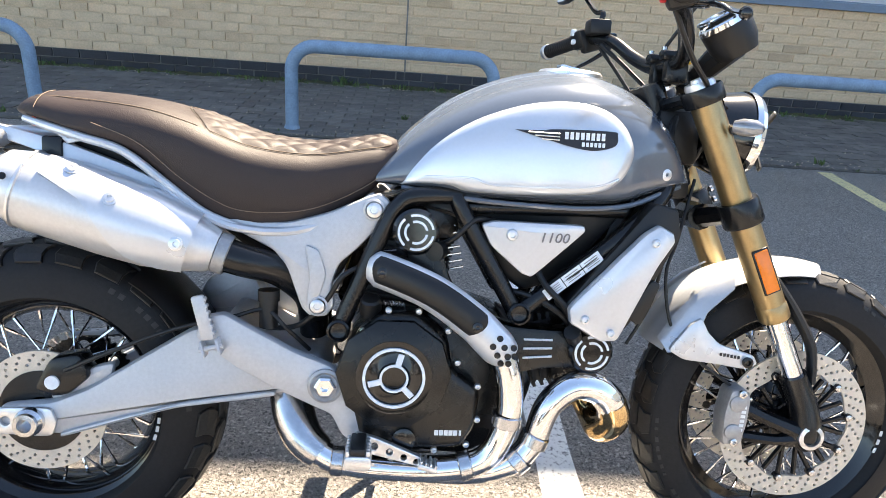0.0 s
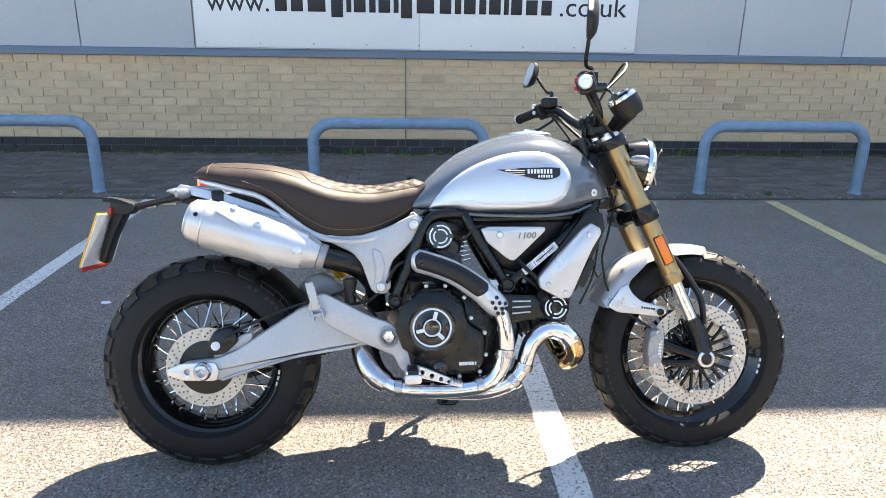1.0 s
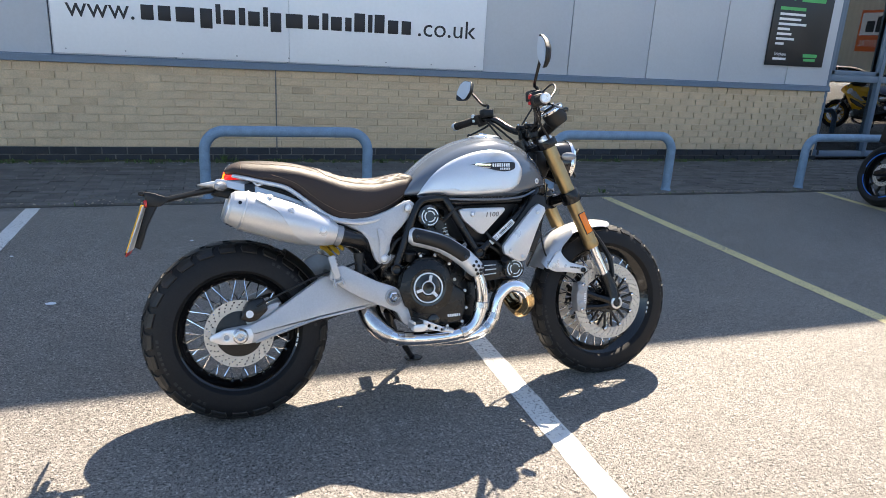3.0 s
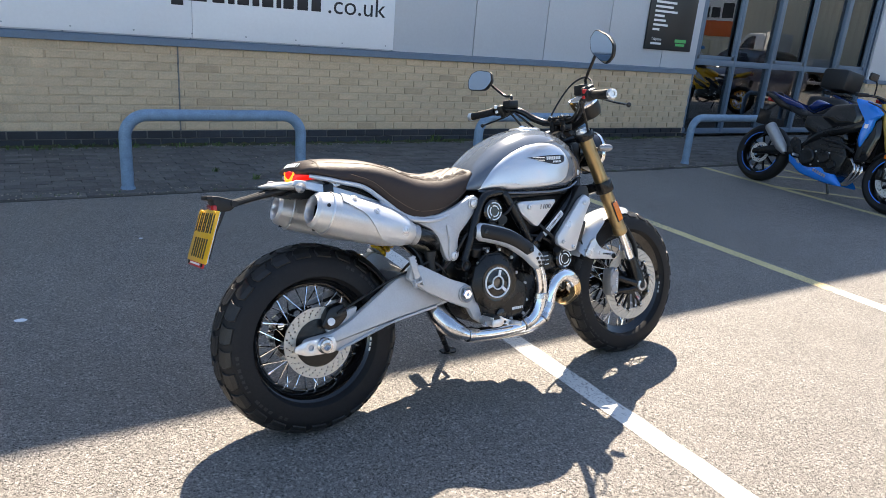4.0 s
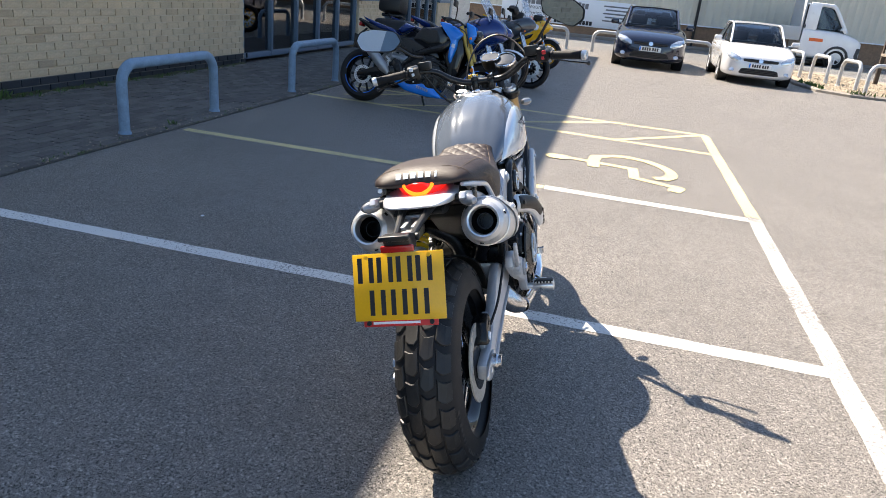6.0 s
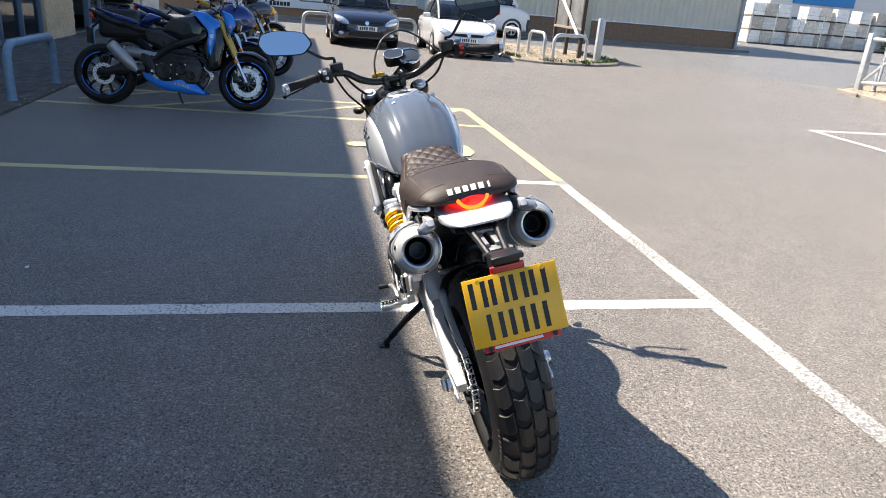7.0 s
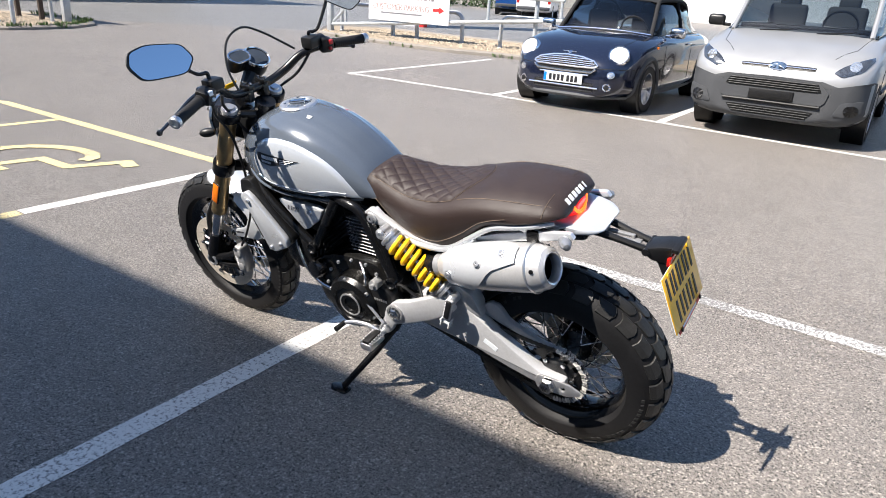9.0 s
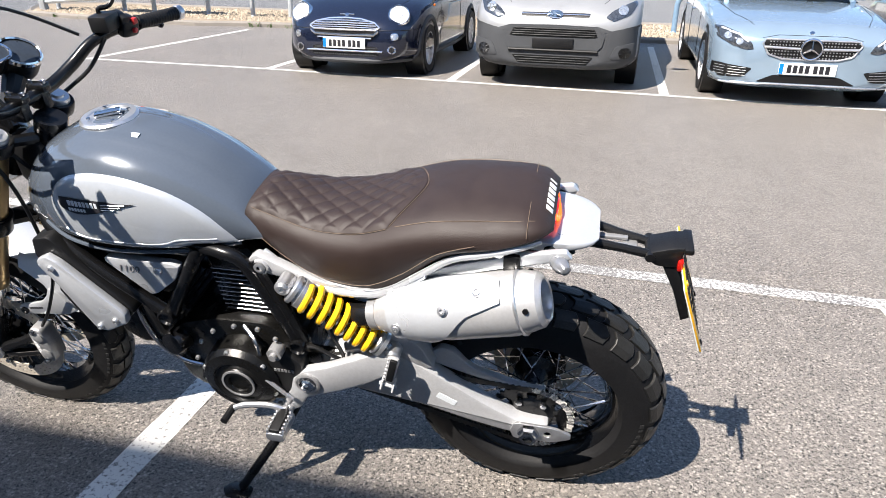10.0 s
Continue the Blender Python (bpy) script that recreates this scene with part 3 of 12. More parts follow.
for z in (0.4, 2.2, 4.2):
    box(bm, (20.75, WALL_Y - 0.01, z), (0.14, 0.05, 0.04), 0.004)
tagged(part("downpipe", bm, GALV), "grey downpipe on the corner of the showroom", "downpipe")

# long white sign
SX0, SX1, SZ0, SZ1 = -2.145, 2.255, 1.07, 1.9
sign = thing("shop_sign", "long white sign with a black web address on the cladding", "sign")
for xa, xb in ((SX0, 0.058), (0.062, SX1)):
    bm = B()
    box(bm, ((xa + xb) / 2, WALL_Y - 0.008, (SZ0 + SZ1) / 2), (xb - xa, 0.014, SZ1 - SZ0), 0.002)
    part("sheet", bm, SIGN_WHITE, sign)
for k in range(9):
    for z in (SZ0 + 0.04, SZ1 - 0.04):
        bm = B()
        lathe(bm, [(0.008, -0.002), (0.008, 0.002), (0.004, 0.004), (0, 0.004)], (SX0 + 0.1 + k * 0.525, WALL_Y - 0.016, z), (0, -1, 0), 10)
        part("fixing", bm, GALV, sign)
FACE = Matrix.Translation((0, WALL_Y - 0.0165, 0)) @ Matrix.Rotation(radians(90), 4, "X")
TX0, TX1, TZ = -2.02, 2.13, 1.49
writing("lettering", "www.", 0.27, INK, Matrix.Translation((-1.71, 0, TZ)) @ FACE, sign, 0.60)
writing("lettering", ".co.uk", 0.27, INK, Matrix.Translation((1.79, 0, TZ)) @ FACE, sign, 0.68)
bm = B()
# each letter of the name as a plain bar of its height: (width, lower end, upper end)
LET = [(1, 0, 1), (1, 0, 1), (1.5, 0, 1), (1, -.35, 1), (.42, 0, 1.35), (1, 0, 1), (.55, 0, 1.2), (1, 0, 1), (.42, 0, 1.35), (.95, -.35, 1), (1.5, 0, 1), (1, 0, 1),
       (.55, 0, 1.2), (1, 0, 1), (.6, 0, 1), (1, 0, 1.35), (.42, 0, 1.3), (.95, 0, 1.35), (1, 0, 1), (.9, 0, 1)]
LW = 2.77 / sum(a for a, _, _ in LET)
lx = -1.37
for a, lo, hi in LET:
    w = a * LW
    h0, h1 = TZ - 0.075 + lo * 0.14, TZ - 0.075 + hi * 0.14
    box(bm, (lx + w * 0.45, WALL_Y - 0.0165, (h0 + h1) / 2), (w * 0.74, 0.003, h1 - h0), 0.004)
    lx += w
part("lettering", bm, INK, sign, "row of black bars")

# dark notice board beside the window
poster = thing("notice_board", "charcoal branch board with green and white lines", "sign")
bm = B()
box(bm, (6.745, WALL_Y - 0.015, 1.78), (0.97, 0.025, 0.96), 0.003)
part("board", bm, DARK_BOARD, poster)
bm = B()
for k, w in enumerate((0.42, 0.36, 0.46, 0.2, 0.24, 0.3, 0.14)):
    box(bm, (6.36 + w / 2, WALL_Y - 0.0295, 1.95 - k * 0.062), (w, 0.002, 0.03))
box(bm, (6.47, WALL_Y - 0.0295, 1.385), (0.22, 0.002, 0.03))
pieces("white_line", bm, WHITE_INK, poster)
writing("lettering", "Telephone", 0.06, WHITE_INK, Matrix.Translation((6.47, -0.0135, 1.445)) @ FACE, poster, 0.2)
bm = B()
box(bm, (6.56, WALL_Y - 0.0298, 2.02), (0.42, 0.002, 0.04))
box(bm, (6.88, WALL_Y - 0.0298, 2.14), (0.4, 0.002, 0.05))
box(bm, (6.98, WALL_Y - 0.0298, 1.44), (0.24, 0.002, 0.045))
box(bm, (6.98, WALL_Y - 0.0298, 1.385), (0.2, 0.002, 0.035))
lathe(bm, [(0.03, 0), (0.03, 0.002), (0, 0.002)], (6.45, WALL_Y - 0.029, 2.17), (0, -1, 0), 14)
lathe(bm, [(0.03, 0), (0.03, 0.002), (0, 0.002)], (6.56, WALL_Y - 0.029, 2.15), (0, -1, 0), 14)
pieces("green_line", bm, GREEN_INK, poster)

# hooped rails
def hoop(x0, x1, y0, y1, h, r, mat, label, group, z=0.0, bend=0.16):
    bm = B()
    a, b = Vector((x0, y0, z)), Vector((x1, y1, z))
    d = (b - a).normalized()
    pts = [a, a + Vector((0, 0, h - bend))]
    for k in range(1, 8):
        t = radians(90 * k / 8)
        pts.append(a + d * bend * (1 - math.cos(t)) + Vector((0, 0, h - bend + bend * math.sin(t))))
    pts.append(a + d * bend + Vector((0, 0, h)))
    pts.append(a.lerp(b, 0.5) + Vector((0, 0, h)))
    pts.append(b - d * bend + Vector((0, 0, h)))
    for k in range(1, 8):
        t = radians(90 * k / 8)
        pts.append(b - d * bend * (1 - math.sin(t)) + Vector((0, 0, h - bend + bend * math.cos(t))))
    pts += [b + Vector((0, 0, h - bend)), b]
    tube(bm, pts, r, 14)
    rail = tagged(part("hoop_rail", bm, mat), label, "rail", group)
    for p in (a, b):
        bm = B()
        lathe(bm, [(r * 1.25, 0.0), (r * 1.2, 0.012), (r, 0.03)], p, (0, 0, 1), 14)
        part("foot_collar", bm, mat, rail)
    return rail


for xa, xb in ((-3.85, -2.5), (-0.81, 0.54), (2.34, 3.68), (5.42, 6.8), (8.5, 9.85), (11.6, 12.95), (-6.95, -5.6)):
    hoop(xa, xb, 4.62, 4.62, 0.555, 0.044, RAIL, "blue-grey painted steel hoop rail on the paving", "hoop rails along the wall", 0.014)

# ---- motorcycle materials ----
# paler copy of the tyre rubber for block tops, so grooves look shaded
LIT_TREAD_RUBBER = material("lit_tread_rubber", (0.015, 0.0148, 0.0145), 0.45, var=0.3, scale=14, fine=160, bump=0.15, bscale=240, spec=0.5)
MOULDED = material("moulded_letter_rubber", (0.024, 0.024, 0.024), 0.6, var=0.2, scale=20)
RUBBER = material("tyre_rubber", (0.010, 0.010, 0.011), 0.6, var=0.25, scale=9, fine=140, bump=0.12, bscale=260, spec=0.35)
BLACK_PAINT = material("satin_black_paint", (0.006, 0.006, 0.0065), 0.26, var=0.15, scale=10, bump=0.02, bscale=400)
BLACK_GLOSS = material("gloss_black", (0.005, 0.005, 0.0055), 0.12, var=0.1, scale=10, coat=0.4)
BLACK_PLASTIC = material("black_plastic", (0.008, 0.008, 0.0085), 0.42, var=0.15, scale=15, bump=0.1, bscale=500)
ENGINE_BLACK = material("black_engine_casing", (0.0055, 0.0053, 0.005), 0.27, var=0.2, scale=14, bump=0.15, bscale=380)
ALLOY = material("cast_alloy", (0.50, 0.505, 0.52), 0.42, metal=0.35, var=0.06, scale=12, bump=0.12, bscale=420)
BRIGHT_ALLOY = material("bright_alloy", (0.72, 0.72, 0.73), 0.3, metal=0.85, var=0.06, scale=20)
SILVER_PAINT = material("silver_satin_paint", (0.60, 0.62, 0.65), 0.3, metal=0.45, var=0.03, scale=6, coat=0.25)
TANK_SILVER = material("pearl_silver_tank_panel", (0.62, 0.655, 0.70), 0.25, metal=0.5, var=0.02, scale=5, coat=1.0)
TANK_GREY = material("grey_tank_paint", (0.098, 0.117, 0.147), 0.14, metal=0.15, var=0.03, scale=5, coat=1.0)
MUFFLER = material("brushed_muffler", (0.60, 0.60, 0.605), 0.34, metal=0.55, var=0.05, scale=16, bump=0.05, bscale=500)
CHROME = material("chrome", (0.82, 0.82, 0.83), 0.07, metal=1.0, var=0.03, scale=10)
STEEL = material("bright_steel", (0.55, 0.55, 0.56), 0.22, metal=1.0, var=0.08, scale=30)
HOT_STEEL = material("heat_tinted_steel", (0.60, 0.42, 0.22), 0.1, metal=1.0, var=0.25, scale=14)
GOLD = material("gold_anodised", (0.40, 0.29, 0.15), 0.33, metal=0.9, var=0.06, scale=20, fine=300)
DISC = material("brake_disc_steel", (0.60, 0.54, 0.46), 0.38, metal=0.3, var=0.08, scale=40, fine=400)
LEATHER = material("brown_seat_leather", (0.030, 0.0200, 0.0178), 0.52, var=0.1, scale=20, fine=500, bump=0.22, bscale=620, spec=0.45)
THREAD = material("tan_thread", (0.17, 0.125, 0.09), 0.8, var=0.1)
YELLOW_SPRING = material("yellow_spring_paint", (0.85, 0.50, 0.01), 0.35, var=0.05, scale=30, coat=0.3)
GREY_METAL = material("grey_caliper", (0.36, 0.36, 0.365), 0.4, metal=0.5, var=0.1, scale=30)
AMBER = material("amber_reflector", (0.85, 0.20, 0.01), 0.15, var=0.05, coat=0.5)
RED_LENS = material("red_lens", (0.45, 0.012, 0.008), 0.12, var=0.05, coat=0.6)
TAIL_LENS = material("lit_red_lens", (0.60, 0.010, 0.006), 0.12, var=0.0, rvar=0, coat=0.6, emit=0.45)
# chain as plated metal in full light, used round the rear wheel
CHAIN = material("plated_lit_chain", (0.78, 0.76, 0.71), 0.38, metal=0.0, var=0.1, scale=60)
LED_ORANGE = material("lit_tail_lamp", (1.0, 0.11, 0.008), 0.3, var=0.0, rvar=0, emit=1.5)
CLEAR_LENS = material("clear_lens", (0.30, 0.31, 0.33), 0.1, metal=0.5, var=0.1, scale=60)
HEAD_LENS = material("headlamp_lens", (0.80, 0.82, 0.84), 0.08, metal=0.55, var=0.12, scale=40)
MIRROR_GLASS = material("mirror_glass", (0.52, 0.62, 0.72), 0.01, metal=1.0, var=0.0, rvar=0)
PLATE_YELLOW = material("yellow_plate", (0.80, 0.44, 0.012), 0.3, var=0.03, scale=8, coat=0.3)
SCREEN_GREY = material("dial_glass", (0.035, 0.042, 0.052), 0.2, var=0.1, scale=30, coat=0.5)
LABEL_WHITE = material("label_white", (0.72, 0.76, 0.80), 0.4, var=0.06, scale=40)

# ---- the motorcycle in the bay ----
BIKE_M = Matrix.Translation((-0.6753, 1.0814, 0.0075)) @ Matrix.Rotation(radians(1.62), 4, "Z") @ Matrix.Rotation(radians(-13.69), 4, "X") @ Matrix.Rotation(radians(-0.19), 4, "Y") @ Matrix.Scale(1.0106, 4)
bike = thing("motorcycle", "silver and grey roadster motorcycle with brown seat, leaning on its stand", "motorcycle", BIKE_M)
RA, FA = Vector((0, 0, 0.305)), Vector((1.503, 0, 0.3))


def torus_pt(R, a, b, th, ph, h, c):
    r = R - b + (b + h) * math.cos(ph)
    return (c.x + r * math.cos(th), c.y + (a + h) * math.sin(ph), c.z + r * math.sin(th))


def tyre_mesh(c, R, a, b, rim, rimw, pitches, blocks, depth=0.009, seg=72):
    """A tyre with separate raised tread blocks; blocks are outlines in (pitch share, crown angle in degrees)."""
    bm = B()
    prof = []
    for k in range(-8, 9):
        ph = radians(82 * k / 8)
        prof.append((R - b + (b - depth) * math.cos(ph), (a - depth) * math.sin(ph)))
    side = [(R - b - 0.018, a * 0.985), (R - b - 0.03, a * 0.99), (rim + 0.02, rimw + 0.016), (rim + 0.012, rimw + 0.014), (rim + 0.004, rimw + 0.006), (rim - 0.004, rimw - 0.004)]
    full = [(r, -y) for r, y in side[::-1]] + prof + side
    lathe(bm, full, c, (0, 1, 0), seg, close=True)
    bmesh.ops.recalc_face_normals(bm, faces=bm.faces[:])
    carcass, bm = bm, B()
    for k in range(pitches):
        for mirror in (1, -1):
            for poly in blocks:
                shift = 0 if mirror == 1 else 0.5
                pts = [(2 * math.pi * (k + u + shift) / pitches, radians(p) * mirror) for u, p in poly]
                n = len(pts)
                mt, mp = sum(q[0] for q in pts) / n, sum(q[1] for q in pts) / n
                rings = []
                for grow, h in ((0.93, 0.0), (1.0, -0.0016), (1.03, -depth - 0.001)):
                    rings.append([bm.verts.new(torus_pt(R, a, b, mt + (th - mt) * grow, mp + (ph - mp) * grow, h, c)) for th, ph in pts])
                bm.faces.new(rings[0])
                for top, bot in zip(rings, rings[1:]):
                    for i in range(n):
                        bm.faces.new((top[i], bot[i], bot[(i + 1) % n], top[(i + 1) % n]))
    bmesh.ops.recalc_face_normals(bm, faces=bm.faces[:])
    blocks_bm, bm = bm, B()
    for side in (1, -1):
        for start in (0.0, math.pi):
            for k, wide in enumerate((.7, .35, .7, .7, .6, .6, .35, 0, .9, .7, .7, .7, 0, .7, .7)):
                if not wide:
                    continue
                t0 = start + k * 0.075
                quad = [(t0, 71), (t0 + 0.06 * wide, 71), (t0 + 0.06 * wide, 79), (t0, 79)]
                up = [bm.verts.new(torus_pt(R, a, b, th, radians(p) * side, -depth + 0.0012, c)) for th, p in quad]
                low = [bm.verts.new(torus_pt(R, a, b, th, radians(p) * side, -depth - 0.002, c)) for th, p in quad]
                bm.faces.new(up)
                for i in range(4):
                    bm.faces.new((up[i], low[i], low[(i + 1) % 4], up[(i + 1) % 4]))
    bmesh.ops.recalc_face_normals(bm, faces=bm.faces[:])
    return carcass, blocks_bm, bm


REAR_BLOCKS = [[(0.04, 1.6), (0.80, 1.6), (0.97, 9), (0.95, 17), (0.84, 25), (0.14, 26.5), (0.22, 17), (0.21, 9)],
               [(0.60, 30.5), (1.30, 29), (1.44, 38), (1.48, 46), (1.40, 60), (0.72, 61.5), (0.76, 48), (0.72, 39)]]
FRONT_BLOCKS = [[(0.04, 1.6), (0.76, 1.6), (0.95, 12), (0.91, 25), (0.22, 26), (0.21, 12)],
                [(0.28, 29.5), (0.97, 28.5), (1.14, 40), (1.08, 58), (0.42, 60), (0.43, 44)]]


def spoke_wheel(name, c, R, rim_r, rim_w, hub_r, hub_w, tyre_bm, n_spokes, label):
    """Rim and hub, with tyre and crossed wire spokes as parts of the wheel."""
    bm = B()
    ri, w = rim_r, rim_w
    prof = [(ri + 0.002, -w), (ri + 0.012, -w - 0.002), (ri + 0.013, -w + 0.006), (ri - 0.012, -w + 0.012), (ri - 0.026, -w * 0.45), (ri - 0.028, 0),
            (ri - 0.026, w * 0.45), (ri - 0.012, w - 0.012), (ri + 0.013, w - 0.006), (ri + 0.012, w + 0.002), (ri + 0.002, w),
            (ri - 0.018, w - 0.016), (ri - 0.033, w * 0.4), (ri - 0.036, 0), (ri - 0.033, -w * 0.4), (ri - 0.018, -w + 0.016)]
    lathe(bm, prof, c, (0, 1, 0), 72, close=True)
    wheel = part(name, bm, BLACK_GLOSS, bike, label)
    tyre = part("tyre", tyre_bm[0], RUBBER, wheel, "black tyre with block tread")
    tagged(part("tread", tyre_bm[1], LIT_TREAD_RUBBER, wheel, smooth=False), kind="stuff")
    tagged(part("moulded_marks", tyre_bm[2], MOULDED, tyre, "raised grey marks on the sidewall"), kind="stuff")
    bm = B()
    lathe(bm, [(0.016, -hub_w - 0.02), (hub_r * 0.7, -hub_w - 0.012), (hub_r + 0.012, -hub_w), (hub_r + 0.012, -hub_w + 0.012), (hub_r * 0.75, -hub_w * 0.5),
               (hub_r * 0.7, 0), (hub_r * 0.75, hub_w * 0.5), (hub_r + 0.012, hub_w - 0.012), (hub_r + 0.012, hub_w), (hub_r * 0.7, hub_w + 0.012), (0.016, hub_w + 0.02)], c, (0, 1, 0), 32)
    part("hub", bm, BLACK_PAINT, wheel)
    meshes = []
    for s in (1, -1):
        for d in (1, -1):
            bm = B()
            a0 = d * radians(58)
            p0 = Vector(((hub_r + 0.006) * math.cos(a0), s * (hub_w - 0.006), (hub_r + 0.006) * math.sin(a0)))
            p1 = Vector((ri - 0.034, s * w * 0.32, 0))
            tube(bm, [p0, p1], 0.0021, 6)
            tube(bm, [p1 + (p0 - p1).normalized() * 0.026, p1], 0.0036, 6)
            meshes.append(mesh_of(bm, CHROME, "spoke"))
    for k in range(n_spokes):
        th = 2 * math.pi * k / n_spokes
        shared("spoke", meshes[k % 4], Matrix.Translation(c) @ Matrix.Rotation(th, 4, "Y"), wheel)
    return wheel


def drilled_disc(ro, ri, t, holes, hr, wave=0.0):
    """A flat brake disc with rows of drilled holes, lying in the xz plane."""
    bm = bmesh.new()
    edges = []
    def loop(pts):
        vs = [bm.verts.new((x, 0, z)) for x, z in pts]
        edges.extend(bm.edges.new((vs[k], vs[(k + 1) % len(vs)])) for k in range(len(vs)))
    n = 72
    loop([(ro * math.cos(2 * math.pi * k / n), ro * math.sin(2 * math.pi * k / n)) for k in range(n)])
    loop([((ri + wave * math.cos(10 * 2 * math.pi * k / n)) * math.cos(2 * math.pi * k / n), (ri + wave * math.cos(10 * 2 * math.pi * k / n)) * math.sin(2 * math.pi * k / n)) for k in range(n)])
    for hc, cnt, off in holes:
        for k in range(cnt):
            a = 2 * math.pi * (k + off) / cnt
            hx, hz = hc * math.cos(a), hc * math.sin(a)
            loop([(hx + hr * math.cos(2 * math.pi * j / 7), hz + hr * math.sin(2 * math.pi * j / 7)) for j in range(7)])
    bmesh.ops.triangle_fill(bm, use_beauty=True, use_dissolve=False, edges=edges)
    ext = bmesh.ops.extrude_face_region(bm, geom=bm.faces[:])
    bmesh.ops.translate(bm, vec=(0, t, 0), verts=[g for g in ext["geom"] if isinstance(g, bmesh.types.BMVert)])
    bmesh.ops.recalc_face_normals(bm, faces=bm.faces[:])
    return bm


def put(bm, c):
    bmesh.ops.translate(bm, vec=c, verts=bm.verts[:])
    return bm


def bolt(c, d=-1, r=0.011, mat=None, parent=None, name="bolt", ring=True):
    """A round-headed socket bolt whose head looks along y."""
    bm = B()
    lathe(bm, [(r, 0), (r, 0.004), (r * 0.85, 0.007), (r * 0.5, 0.008), (r * 0.45, 0.004), (0, 0.004)], c, (0, d, 0), 16)
    return part(name, bm, mat or BRIGHT_ALLOY, parent or bike)


rear = spoke_wheel("rear_wheel", RA, 0.324, 0.213, 0.066, 0.045, 0.06,
                   tyre_mesh(RA, 0.324, 0.09, 0.075, 0.213, 0.066, 25, REAR_BLOCKS, 0.0055), 40, "rear wheel with black rim and crossed wire spokes")
front = spoke_wheel("front_wheel", FA, 0.325, 0.236, 0.042, 0.04, 0.05,
                    tyre_mesh(FA, 0.325, 0.06, 0.052, 0.236, 0.042, 28, FRONT_BLOCKS, 0.0045), 40, "front wheel with black rim and crossed wire spokes")
# white maker's marks on the rims
for wh, c, rr, w in ((rear, RA, 0.206, 0.058), (front, FA, 0.230, 0.036)):
    bm = B()
    for k in range(3):
        a = radians(-18 + k * 5)
        for s in (-1, 1):
            box(bm, (0, 0, 0), (0.006, 0.0015, 0.012), 0, Matrix.Translation((c.x + rr * math.cos(a), s * (w + 0.006), c.z + rr * math.sin(a))) @ Matrix.Rotation(-a, 4, "Y"))
    part("rim_mark", bm, WHITE_INK, wh)

# brakes
part("brake_disc", put(drilled_disc(0.118, 0.076, 0.005, [(0.110, 26, 0), (0.101, 26, 0.33), (0.092, 26, 0.66)], 0.0032), RA + Vector((0, -0.092, 0))), DISC, rear, "drilled steel brake disc")
bm = B()
lathe(bm, [(0.03, 0), (0.08, 0), (0.08, 0.006), (0.03, 0.01)], RA + Vector((0, -0.088, 0)), (0, -1, 0), 40, close=True)
part("disc_carrier", bm, BLACK_PAINT, rear)
for s in (-1, 1):
    part("brake_disc", put(drilled_disc(0.16, 0.118, 0.005, [(0.152, 34, 0), (0.143, 34, 0.33), (0.134, 34, 0.66), (0.126, 34, 0.0)], 0.0034, 0.003), FA + Vector((0, s * 0.074 - 0.0025, 0))), DISC, front, "drilled steel brake disc")
    bm = B()
    lathe(bm, [(0.028, -0.004), (0.05, -0.004), (0.05, 0.004), (0.028, 0.004)], FA + Vector((0, s * 0.074, 0)), (0, 1, 0), 32, close=True)
    part("disc_carrier", bm, BLACK_PAINT, front)
    bm = B()
    for da in (-0.16, 0.16):
        tube(bm, [(0.046, 0, 0), (0.112 * math.cos(da), 0, 0.112 * math.sin(da))], 0.0055, 6)
    fork_me = mesh_of(bm, BLACK_PAINT, "carrier_arm")
    bm = B()
    lathe(bm, [(0, -0.007), (0.009, -0.006), (0.009, 0.006), (0, 0.007)], (0.119, 0, 0), (0, 1, 0), 12)
    bob_me = mesh_of(bm, BLACK_PAINT, "disc_bobbin")
    for k in range(10):
        here = Matrix.Translation(FA + Vector((0, s * 0.074, 0)))
        shared("carrier_arm", fork_me, here @ Matrix.Rotation(-2 * math.pi * k / 10, 4, "Y"), front)
        shared("disc_bobbin", bob_me, here @ Matrix.Rotation(-2 * math.pi * k / 10 - 0.16, 4, "Y"), front)
    for k in range(10):
        a = 2 * math.pi * k / 10 + 0.16
        bm = B()
        lathe(bm, [(0.007, 0), (0.007, 0.005), (0.003, 0.006), (0, 0.006)], FA + Vector((0.119 * math.cos(a), s * 0.079, 0.119 * math.sin(a))), (0, s, 0), 12)
        part("disc_button", bm, STEEL, front)
